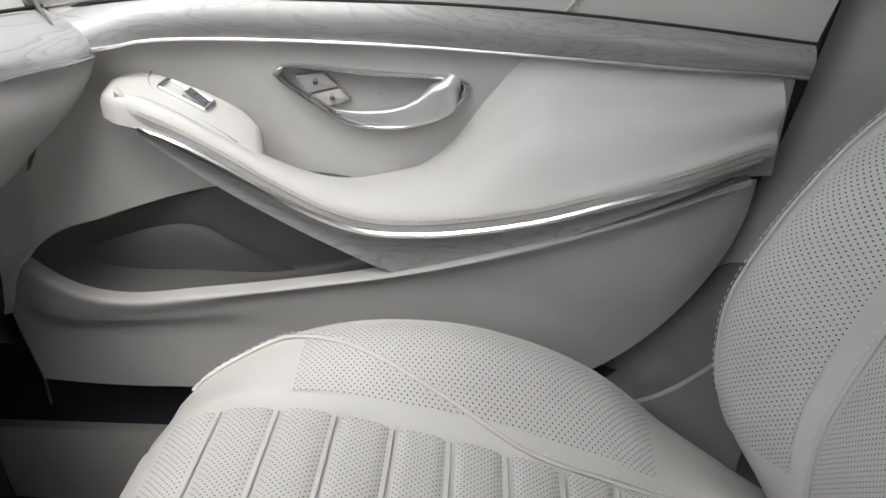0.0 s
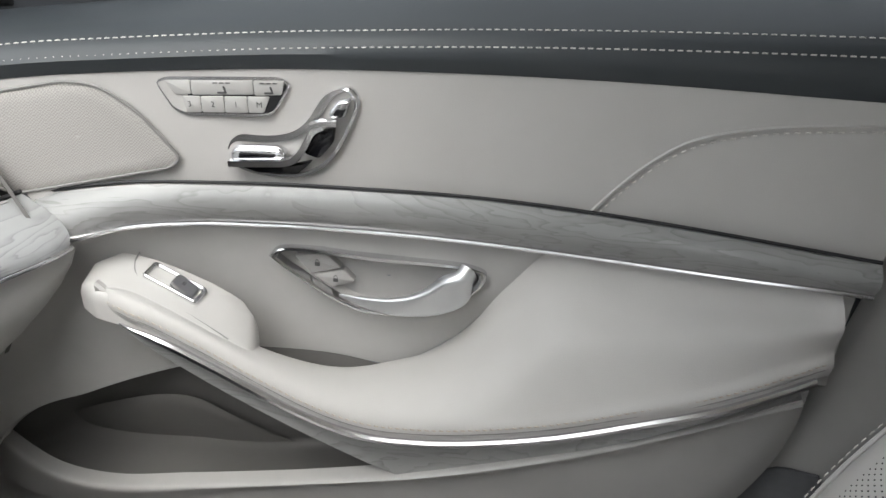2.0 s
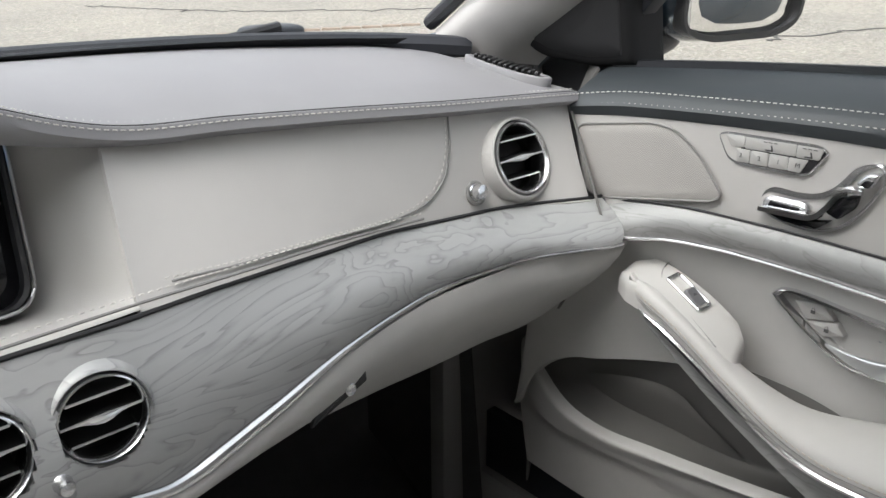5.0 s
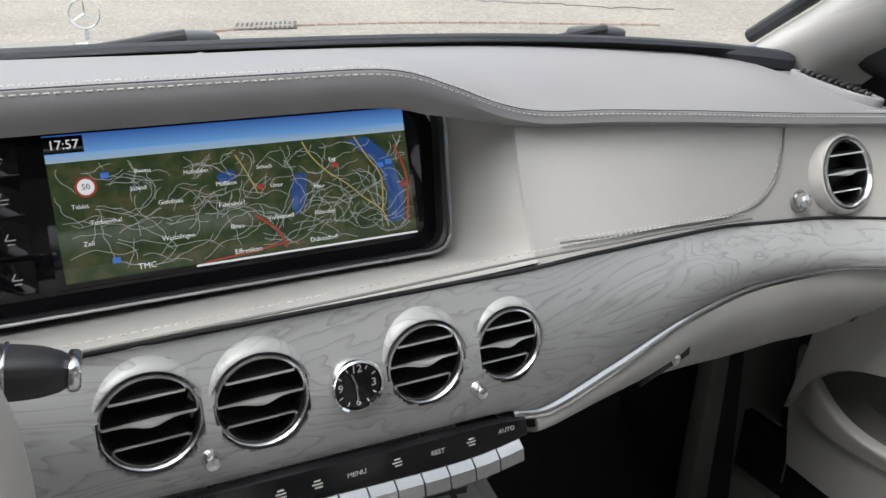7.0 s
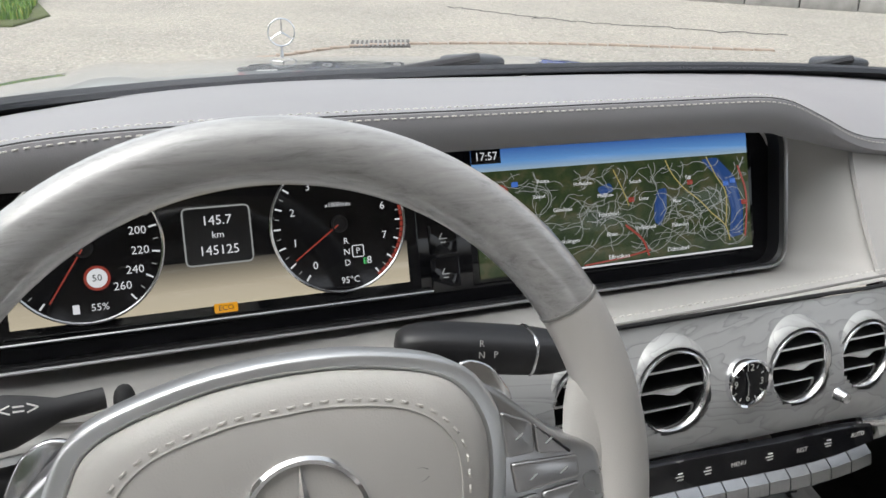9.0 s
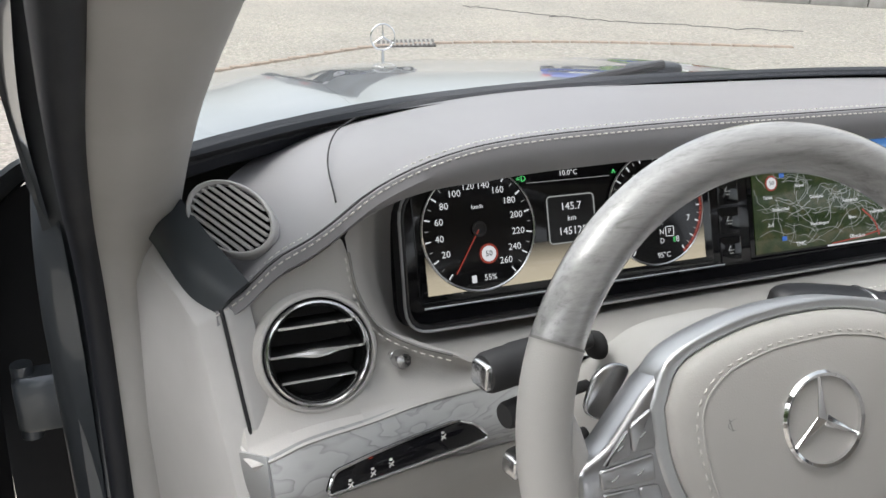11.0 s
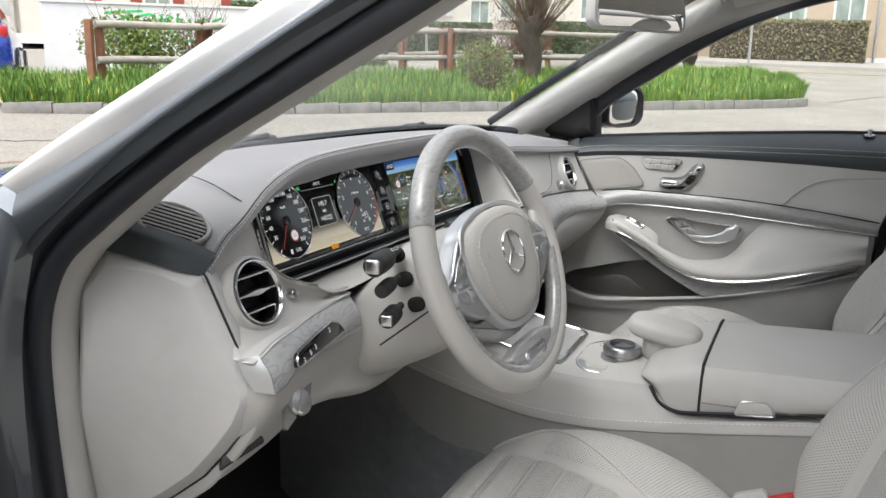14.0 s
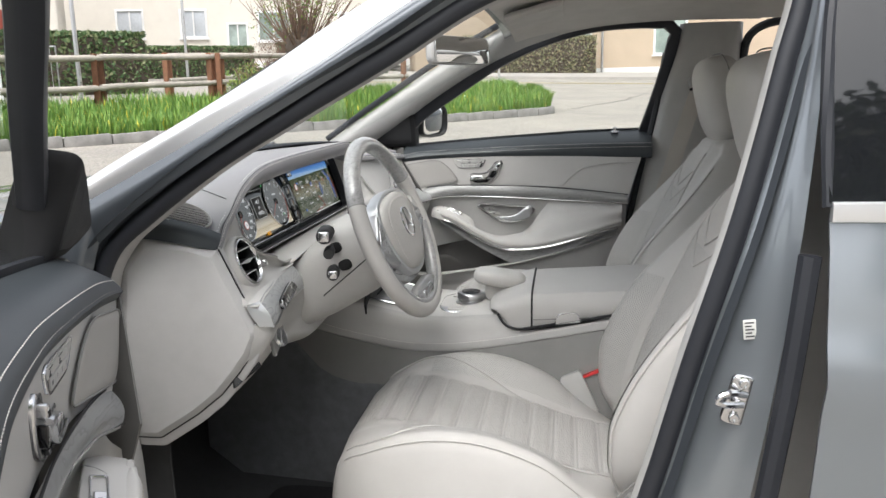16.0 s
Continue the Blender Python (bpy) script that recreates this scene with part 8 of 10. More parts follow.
# right roof rail trim, B-pillar trim
rr = [[(0.70, 0.06, 1.345), (0.700, -0.1, 1.378), (0.698, -0.3, 1.392), (0.698, -0.6, 1.39)], [(0.665, 0.06, 1.37), (0.660, -0.1, 1.400), (0.655, -0.3, 1.415), (0.655, -0.6, 1.412)], [(0.60, 0.05, 1.388), (0.59, -0.1, 1.420), (0.58, -0.3, 1.432), (0.58, -0.6, 1.432)]]
for sx in (-1, 1):
    part("roof_rail", Shape().skin([[(sx * x, y, z) for x, y, z in c] for c in rr], 20, 12), M_liner, shell, "pale roof rail trim")
BP = [[(0.735, -0.375, 1.385), (0.742, -0.345, 1.25), (0.755, -0.305, 1.06), (0.765, -0.268, 0.90), (0.765, -0.240, 0.76), (0.765, -0.20, 0.66), (0.765, -0.14, 0.55), (0.765, -0.09, 0.42)],
      [(0.715, -0.39, 1.385), (0.722, -0.36, 1.25), (0.732, -0.322, 1.06), (0.740, -0.285, 0.90), (0.742, -0.258, 0.76), (0.745, -0.215, 0.66), (0.745, -0.155, 0.55), (0.745, -0.10, 0.42)],
      [(0.70, -0.45, 1.385), (0.708, -0.42, 1.25), (0.715, -0.40, 1.06), (0.718, -0.37, 0.90), (0.72, -0.35, 0.76), (0.722, -0.32, 0.66), (0.722, -0.29, 0.55), (0.722, -0.27, 0.42)],
      [(0.705, -0.54, 1.385), (0.712, -0.53, 1.25), (0.72, -0.52, 1.06), (0.725, -0.50, 0.90), (0.725, -0.50, 0.76), (0.725, -0.5, 0.66), (0.725, -0.5, 0.55), (0.725, -0.5, 0.42)],
      [(0.74, -0.56, 1.385), (0.745, -0.56, 1.25), (0.755, -0.55, 1.06), (0.76, -0.54, 0.90), (0.76, -0.54, 0.76), (0.76, -0.54, 0.66), (0.76, -0.54, 0.55), (0.76, -0.54, 0.42)]]
for sx in (-1, 1):
    part("centre_pillar_trim", Shape().skin([[(sx * x, y, z) for x, y, z in c] for c in BP], 30, 24, 0.003), M_plastic, shell, "beige centre pillar trim")
part("pillar_gap", Shape().tube(spline([(0.752, -0.340, 1.30), (0.760, -0.31, 1.10), (0.768, -0.278, 0.95), (0.770, -0.246, 0.80), (0.770, -0.215, 0.69), (0.77, -0.15, 0.57), (0.77, -0.08, 0.47)], 30), 0.012, 8), M_rubber, shell)
part("sill_carpet", Shape().skin([[(0.745, -0.06, 0.47), (0.74, -0.14, 0.56), (0.735, -0.20, 0.635), (0.722, -0.24, 0.64)], [(0.70, 0.02, 0.36), (0.70, -0.12, 0.42), (0.70, -0.2, 0.50), (0.70, -0.28, 0.52)], [(0.66, 0.02, 0.31), (0.66, -0.12, 0.33), (0.66, -0.2, 0.36), (0.66, -0.3, 0.38)]], 16, 12, 0.004), M_carpet, shell, "grey carpet beside the seat")
# rear cabin sides
for sx in (-1, 1):
    y = np.linspace(-1.25, -0.50, 12)
    part("rear_side", Shape().sheet(np.array([np.c_[sx * 0.74 + 0 * y, y, 0.30 + 0 * y], np.c_[sx * 0.74 + 0 * y, y, 0.80 + 0 * y], np.c_[sx * 0.76 + 0 * y, y, 1.03 + 0 * y], np.c_[sx * 0.80 + 0 * y, y, 1.06 + 0 * y]]), 0.01), M_lower, shell)
part("rear_frame", Shape().tube(spline([(0.755, -0.545, 1.07), (0.745, -0.56, 1.22), (0.73, -0.575, 1.34), (0.715, -0.62, 1.375), (0.70, -0.75, 1.385), (0.70, -1.1, 1.38)], 30), 0.013, 8), M_rubber, shell)
# driver's side B-pillar outside and rear door
o = [[(-0.786, -0.135, 0.45), (-0.786, -0.172, 0.645), (-0.786, -0.222, 0.841), (-0.782, -0.272, 1.03), (-0.760, -0.322, 1.226), (-0.738, -0.35, 1.36)], [(-0.800, -0.150, 0.45), (-0.800, -0.187, 0.645), (-0.800, -0.237, 0.841), (-0.796, -0.285, 1.03), (-0.775, -0.332, 1.226), (-0.75, -0.358, 1.37)],
     [(-0.822, -0.170, 0.45), (-0.822, -0.215, 0.645), (-0.822, -0.262, 0.841), (-0.816, -0.296, 1.03), (-0.79, -0.33, 1.226), (-0.76, -0.35, 1.37)], [(-0.836, -0.215, 0.45), (-0.836, -0.250, 0.645), (-0.836, -0.285, 0.841), (-0.828, -0.310, 1.03), (-0.80, -0.336, 1.226), (-0.765, -0.355, 1.37)],
     [(-0.850, -0.245, 0.45), (-0.850, -0.272, 0.645), (-0.850, -0.30, 0.841), (-0.842, -0.322, 1.03), (-0.812, -0.342, 1.226), (-0.772, -0.36, 1.37)]]
part("centre_pillar", Shape().skin(o, 36, 24), M_paint, shell, "grey painted centre pillar")
part("pillar_rubber", Shape().tube(spline([(-0.858, -0.262, 0.42), (-0.862, -0.288, 0.645), (-0.862, -0.312, 0.841), (-0.855, -0.328, 1.00)], 20), 0.014, 8), M_rubber, shell)
stm = Matrix(((0, 0, -1, -0.832), (-1, 0, 0, -0.260), (0, 1, 0, 0.803), (0, 0, 0, 1))) @ pose(0, 0, 0, 0, 0, -14)
st = part("door_striker", Shape().plate(rounded([(-0.016, -0.034), (0.016, -0.034), (0.016, 0.034), (-0.016, 0.034)], 0.010, 4), stm, 0.006, 0.002), M_chrome, shell, "zinc door striker with two screws")
part("striker_loop", Shape().tube(np.array([stm @ Vector(v) for v in spline([(0.006, 0.010, 0.0), (-0.02, 0.012, 0.018), (-0.030, 0.006, 0.022), (-0.030, -0.002, 0.022), (-0.02, -0.004, 0.018), (0.006, -0.004, 0.0)], 20)]), 0.0045, 8), M_chrome, st)
for yy in (-0.024, 0.024):
    part("screw", Shape().lathe([(0.007, 0), (0.007, 0.003), (0.0055, 0.005), (0.003, 0.0045), (0.003, 0.002), (0, 0.002)], stm @ pose(0, yy, 0), 12), M_chrome, st)
lb = frame_at((-0.8235, -0.270, 0.897), (0, -0.95, 0.1), (0, 0.22, 0.97))
lb = lb @ pose(0, 0, 0.002 if lb.col[2].x < 0 else -0.002)
if lb.col[2].x > 0:
    lb = lb @ pose(0, 0, 0, 0, 180, 0)
lab = part("pillar_label", Shape().plate(rounded([(-0.008, -0.013), (0.008, -0.013), (0.008, 0.013), (-0.008, 0.013)], 0.001), lb, 0.001, 0.0002), M_white_ink, shell, "small white printed label")
for k in range(5):
    part("label_bar", Shape().box(lb @ pose(-0.0014 * (k % 2), -0.009 + k * 0.0045, 0.0003), 0.011 - 0.003 * (k % 2), 0.002, 0.0004, 0.0001), M_dark_ink, lab)
rd = thing("car_door", "closed grey metallic rear door with dark glass and chrome strip", "car door", (-0.88, -0.8, 0.35))
zs = np.linspace(0.30, 1.05, 20)
front = np.interp(zs, [0.30, 0.45, 0.67, 0.855, 1.04, 1.06], [-0.30, -0.312, -0.332, -0.345, -0.347, -0.345])
rows = []
for t in np.linspace(0, 1, 14):
    y = front * (1 - t) - 1.35 * t
    x = -0.905 + 0.35 * np.clip(zs - 0.70, 0, 1) ** 2 + 0.10 * np.clip(0.55 - zs, 0, 1) ** 1.5 - 0.012 * np.exp(-((zs - 0.86) / 0.02) ** 2) + 0.012 * (t < 0.01)
    rows.append(np.c_[x, y, zs])
part("door_skin", Shape().sheet(np.array(rows), 0.01), M_paint, rd, "grey metallic painted door skin")
part("chrome_strip", Shape().sweep(np.array([(-0.872, y, 1.056) for y in np.linspace(-0.343, -1.35, 12)]), rounded([(-0.006, -0.012), (0.006, -0.012), (0.006, 0.012), (-0.006, 0.012)], 0.003, 2), (0, 0, 1)), M_strip, rd, "bright chrome window strip")
gl = [[(-0.868, -0.340, 1.066), (-0.868, -0.8, 1.075), (-0.868, -1.3, 1.085)], [(-0.825, -0.338, 1.22), (-0.825, -0.8, 1.24), (-0.825, -1.3, 1.25)], [(-0.765, -0.36, 1.39), (-0.765, -0.8, 1.41), (-0.765, -1.3, 1.40)]]
part("rear_pane", Shape().skin(gl, 12, 12, 0.004), M_rearpane, rd, "dark tinted rear window")
part("pane_frame", Shape().tube(spline([(-0.865, -0.342, 1.06), (-0.84, -0.340, 1.17), (-0.81, -0.345, 1.26), (-0.765, -0.362, 1.38)], 16), 0.008, 8), M_rubber, rd)
# driver's door hinge and check strap in the shut line
part("hinge", Shape().box(pose(-0.845, 0.735, 0.79), 0.05, 0.03, 0.06, 0.006).tube(np.array([(-0.86, 0.735, 0.75), (-0.86, 0.735, 0.83)]), 0.010, 10), M_paint_dark, shell, "grey door hinge")
part("hinge", Shape().box(pose(-0.845, 0.735, 0.55), 0.05, 0.03, 0.06, 0.006).tube(np.array([(-0.86, 0.735, 0.51), (-0.86, 0.735, 0.59)]), 0.010, 10), M_paint_dark, shell, "grey door hinge")
# bonnet, wings, cowl and wipers
bx_ = np.linspace(-1, 1, 41)
rows = []
for y, z, w in [(0.98, 0.985, 0.70), (1.10, 0.985, 0.72), (1.38, 0.970, 0.74), (1.72, 0.938, 0.74), (2.05, 0.890, 0.72), (2.22, 0.850, 0.68), (2.30, 0.80, 0.64), (2.34, 0.72, 0.6)]:
    rows.append(np.c_[bx_ * w, y - 0.06 * bx_**2 + 0.0, z - 0.030 * bx_**2 + 0.010 * np.exp(-((np.abs(bx_) - 0.62) / 0.07) ** 2) - 0.02 * np.abs(bx_) ** 8])
part("bonnet", Shape().skin(rows, 41, 40, 0.004), M_paint, shell, "grey metallic bonnet reflecting the surroundings")
for sx in (-1, 1):
    wr = [[(sx * 0.765, 0.73, 1.045), (sx * 0.715, 0.95, 0.985), (sx * 0.72, 1.2, 0.950), (sx * 0.73, 1.6, 0.91), (sx * 0.70, 2.0, 0.85)], [(sx * 0.820, 0.70, 1.038), (sx * 0.82, 0.93, 0.968), (sx * 0.83, 1.2, 0.935), (sx * 0.83, 1.6, 0.885), (sx * 0.79, 2.0, 0.80)],
          [(sx * 0.885, 0.78, 0.955), (sx * 0.91, 0.93, 0.88), (sx * 0.93, 1.2, 0.845), (sx * 0.93, 1.6, 0.80), (sx * 0.87, 2.05, 0.70)], [(sx * 0.92, 0.88, 0.62), (sx * 0.94, 1.0, 0.61), (sx * 0.95, 1.2, 0.62), (sx * 0.95, 1.6, 0.62), (sx * 0.88, 2.1, 0.55)]]
    part("wing", Shape().skin(wr, 30, 16, 0.004), M_paint, shell, "grey metallic front wing")
cx_ = np.linspace(-0.74, 0.74, 30)
cr = 0.815 - 0.33 * np.abs(cx_ / 0.74) ** 2.4 * 0.45
part("cowl", Shape().sheet(np.array([np.c_[cx_, cr + 0.00, 1.048 + 0 * cx_ - 0.02 * np.abs(cx_ / 0.74) ** 4], np.c_[cx_, cr + 0.02, 1.046 + 0 * cx_ - 0.02 * np.abs(cx_ / 0.74) ** 4], np.c_[cx_, cr + 0.06, 1.018 + 0 * cx_], np.c_[cx_, cr + 0.12, 0.985 + 0 * cx_], np.c_[cx_, cr + 0.22, 0.965 + 0 * cx_]]), 0.004), M_black, shell, "black cowl under the windscreen")
for c, a in (((0.0, 0.97, 1.040), 4), ((0.575, 0.90, 1.038), -6)):
    w = part("wiper", Shape().blob(pose(*c, 0, 0, a), 0.044, 0.022, 0.013, 0.45, 20, 10), M_wiper, shell, "dark wiper arm base")
    part("wiper_arm", Shape().tube(spline([(c[0], c[1] - 0.02, c[2] + 0.012), (c[0] - 0.2, c[1] - 0.03, c[2] - 0.012), (c[0] - 0.5, c[1] - 0.09, c[2] - 0.02)], 14), 0.007, 8), M_black, w)
    part("wiper_blade", Shape().tube(spline([(c[0] - 0.02, c[1] - 0.04, c[2] - 0.010), (c[0] - 0.3, c[1] - 0.07, c[2] - 0.014), (c[0] - 0.62, c[1] - 0.18, c[2] - 0.022)], 14), 0.005, 6), M_black, w)
em = part("bonnet_emblem", Shape().tube(np.array([(-0.021 + 0.036 * math.cos(t), 2.20, 0.938 + 0.036 * math.sin(t)) for t in np.linspace(0, 2 * math.pi, 40, endpoint=False)]), 0.0024, 8, True, (0, 1, 0)), M_bright, shell, "upright chrome ring emblem")
part("emblem_foot", Shape().lathe([(0.016, 0), (0.014, 0.006), (0.006, 0.012), (0.005, 0.045), (0, 0.045)], pose(-0.021, 2.20, 0.855), 16), M_bright, em)
for a in (90, 210, 330):
    p = Vector((-0.021, 2.20, 0.938))
    e = p + Vector((math.cos(radians(a)), 0, math.sin(radians(a)))) * 0.035
    part("emblem_arm", Shape().tube(np.array([p, (p + e) / 2, e]), np.array([0.0035, 0.0024, 0.001]), 6), M_bright, em)
# windscreen
ws = [[(x, y, z) for x, y, z in zip(cx_[::3] * 0.97, cr[::3] + 0.01, 1.045 - 0.02 * np.abs(cx_[::3] / 0.74) ** 4)], [(x, 0.58 - 0.16 * (x / 0.7) ** 2, 1.180) for x in np.linspace(-0.70, 0.70, 10)], [(x, 0.36 - 0.14 * (x / 0.66) ** 2, 1.300) for x in np.linspace(-0.66, 0.66, 10)],
      [(x, 0.165 - 0.06 * (x / 0.62) ** 2, 1.398) for x in np.linspace(-0.62, 0.62, 10)]]
wsh = part("windscreen", Shape().skin(ws, 30, 24), M_glass, shell, "clear curved windscreen")
wsh.visible_shadow = False
part("screen_border", Shape().tube(np.c_[cx_ * 0.97, cr + 0.004, 1.049 - 0.02 * np.abs(cx_ / 0.74) ** 4], 0.015, 8), M_rubber, shell)
ft = 0.06
fr_ = np.array(spline(ws[0], 40)), np.array(spline(ws[1], 40))
part("screen_frit", Shape().grid(np.array([fr_[0] + (0, -0.003, -0.006), fr_[0] * (1 - ft) + fr_[1] * ft + (0, -0.003, -0.003), fr_[0] * (1 - ft * 2) + fr_[1] * ft * 2 + (0, -0.003, -0.003)])), M_gap, shell, "black printed border of the windscreen")
# interior mirror and visor
im = thing("interior_mirror", "beige framed interior mirror on the windscreen", "mirror", (0, 0.2, 1.34))
m = frame_at((0.034, 0.205, 1.291), (0.91, -0.42, 0), (0.03, 0.06, 1))
o = rounded([(-0.128, -0.030), (0.128, -0.030), (0.122, 0.034), (-0.122, 0.034)], 0.022, 5)
rows = [np.array([m @ Vector((x * k, y * k, z)) for x, y in o]) for k, z in [(0.9, 0.004), (0.97, 0.005), (1.0, 0.0), (0.99, -0.012), (0.86, -0.026), (0.4, -0.034), (0.02, -0.034)]]
part("mirror_shell", Shape().grid(np.array(rows), wrap=True), M_plastic, im, "beige mirror shell")
part("mirror_glass", Shape().plate(o * 0.92, m @ pose(0, 0, 0.0055), 0.003, 0.0006), M_mirror, im, "mirror glass")
part("mirror_foot", Shape().tube(spline([(0.034, 0.225, 1.296), (0.025, 0.262, 1.325), (0.02, 0.272, 1.345)], 8), 0.014, 10), M_plastic, im)
for sx in (-1, 1):
    v = thing("sun_visor", "pale cloth sun visor folded against the headliner", "sun visor", (sx * 0.36, 0.06, 1.34), "sun visors")
    part("visor_board", Shape().box(pose(sx * 0.36, 0.045, 1.392, -14, 0, 0), 0.36, 0.15, 0.018, 0.008), M_liner, v)
# belts on the centre pillars
for sx, nm in ((1, "pale belt hanging at the passenger pillar"), (-1, "pale belt beside the driver's seat")):
    b = thing("seat_belt", nm, "seat belt", (sx * 0.70, -0.40, 0.45), "front seat belts")
    q = spline([(0.690, -0.435, 1.205), (0.682, -0.40, 1.10), (0.678, -0.355, 0.95), (0.680, -0.310, 0.80), (0.690, -0.27, 0.66), (0.70, -0.22, 0.52)] if sx > 0 else [(0.690, -0.435, 1.205), (0.672, -0.40, 1.10), (0.665, -0.35, 0.95), (0.665, -0.27, 0.80), (0.675, -0.20, 0.66), (0.69, -0.15, 0.52)], 30)
    part("webbing", Shape().sweep(q * (sx, 1, 1), [(-0.0009, -0.023), (0.0009, -0.023), (0.0009, 0.023), (-0.0009, 0.023)], (0, 1, 0.4)), M_web, b, "pale woven webbing")
    part("guide", Shape().box(pose(sx * 0.700, -0.435, 1.215, -15, 0, 0), 0.022, 0.07, 0.035, 0.008), M_plastic, b, "beige belt guide")
    part("guide_slot", Shape().box(pose(sx * 0.690, -0.43, 1.195, -15, 0, 0), 0.012, 0.055, 0.008, 0.003), M_gap, b)
    if sx < 0:
        part("anchor_cover", Shape().box(pose(-0.668, -0.175, 0.515, -12, 0, 0), 0.03, 0.075, 0.13, 0.012), M_lower, b, "grey belt anchor cover")

# ---- driver's door, swung open ----
hinge = Vector((-0.86, 0.735, 0))
lean = Matrix.Translation((-0.72, 0, 0.95)) @ Matrix.Rotation(radians(7), 4, "Y") @ Matrix.Translation((0.72, 0, -0.95))
door_left = copy_thing(door_right, Matrix.Translation((-0.865, 0.7326, 0)) @ Matrix.Rotation(radians(-63.7), 4, "Z") @ Matrix.Translation(-hinge) @ lean @ Matrix.Translation((-0.80, 0.3, 0.45)) @ Matrix.Diagonal((-1, 1, 1, 1)))
tagged(door_left, "open driver's door in beige leather and grey burl")

# ---- outside ----
def ground_z(x, y):
    return 0.045 * x + 0.03 * y


def asphalt():
    m, t, b, c = nodes_of("pale_asphalt")
    fine = noise_node(t, c.outputs["Object"], 40, 6, 0.78)
    stone = t.nodes.new("ShaderNodeTexVoronoi")
    stone.inputs["Scale"].default_value = 34
    t.links.new(c.outputs["Object"], stone.inputs["Vector"])
    big = noise_node(t, c.outputs["Object"], 0.7, 6, 0.6)
    r1 = ramp_node(t, fine.outputs["Fac"], [(0.32, (0.12, 0.11, 0.095)), (0.48, (0.30, 0.28, 0.25)), (0.58, (0.42, 0.385, 0.335)), (0.66, (0.70, 0.66, 0.60))])
    r2 = ramp_node(t, big.outputs["Fac"], [(0.35, (0.24, 0.225, 0.20)), (0.6, (0.40, 0.365, 0.31)), (0.75, (0.46, 0.42, 0.355))])
    mx = t.nodes.new("ShaderNodeMixRGB")
    mx.inputs[0].default_value = 0.36
    t.links.new(r1.outputs[0], mx.inputs[1])
    t.links.new(r2.outputs[0], mx.inputs[2])
    m2 = t.nodes.new("ShaderNodeMixRGB")
    m2.blend_type, m2.inputs[0].default_value = "MULTIPLY", 0.35
    t.links.new(mx.outputs[0], m2.inputs[1])
    grey = t.nodes.new("ShaderNodeHueSaturation")
    grey.inputs["Saturation"].default_value = 0.12
    t.links.new(stone.outputs["Color"], grey.inputs["Color"])
    t.links.new(grey.outputs[0], m2.inputs[2])
    t.links.new(m2.outputs[0], b.inputs["Base Color"])
    t.links.new(bump_node(t, fine.outputs["Fac"], 0.6, 0.01), b.inputs["Normal"])
    b.inputs["Roughness"].default_value = 0.9
    return m


M_asphalt = asphalt()
M_asphalt_dark = surface("sealed_crack", (0.09, 0.085, 0.08), 0.8)
M_stone = surface("kerb_granite", (0.26, 0.25, 0.235), 0.85, vary=0.25, scale=6, grain=70, depth=0.004, strength=0.7)
M_soil = surface("lawn_soil", (0.10, 0.12, 0.045), 0.95, vary=0.3, scale=3, grain=40, depth=0.02, strength=0.8)
M_rail = surface("weathered_pole_wood", (0.42, 0.38, 0.33), 0.8, vary=0.2, scale=6, grain=60, depth=0.004, strength=0.6)
M_post = surface("red_brown_post_wood", (0.24, 0.11, 0.06), 0.75, vary=0.2, scale=8, grain=60, depth=0.003, strength=0.5)
M_brick = surface("red_gutter_brick", (0.33, 0.26, 0.21), 0.85, vary=0.25, scale=5, grain=60, depth=0.004, strength=0.5)


def plant(name, stops, rough=0.6):
    m, t, b, c = nodes_of(name)
    gi = t.nodes.new("ShaderNodeNewGeometry")
    r = ramp_node(t, gi.outputs["Random Per Island"], stops)
    t.links.new(r.outputs[0], b.inputs["Base Color"])
    b.inputs["Roughness"].default_value = rough
    return m


M_grass = plant("fresh_grass", [(0.0, (0.07, 0.16, 0.025)), (0.5, (0.13, 0.26, 0.04)), (0.85, (0.20, 0.34, 0.06)), (1.0, (0.34, 0.36, 0.07))])
M_leaf = plant("spring_leaves", [(0.0, (0.07, 0.13, 0.03)), (0.6, (0.15, 0.22, 0.05)), (1.0, (0.30, 0.32, 0.06))])
M_hedge = plant("hedge_leaves", [(0.0, (0.04, 0.09, 0.03)), (0.6, (0.09, 0.15, 0.05)), (1.0, (0.20, 0.20, 0.10))])
M_dry = plant("dry_hedge_leaves", [(0.0, (0.12, 0.13, 0.06)), (0.6, (0.24, 0.24, 0.13)), (1.0, (0.34, 0.27, 0.17))])
M_twig = surface("brown_twigs", (0.17, 0.11, 0.08), 0.85, vary=0.25, scale=10)
M_bark = surface("dark_bark", (0.09, 0.07, 0.055), 0.9, vary=0.3, scale=12, grain=60, depth=0.01, strength=0.8)

gx_ = np.array([-400, -60, -15, -5, 0, 5, 10, 15, 30, 60, 400.0])
gg = np.array([[(x, y, ground_z(x, y)) for x in gx_] for y in gx_])
tagged(part("ground", Shape().grid(gg), M_asphalt), "pale worn asphalt yard strewn with grit", "ground", kind="structure")

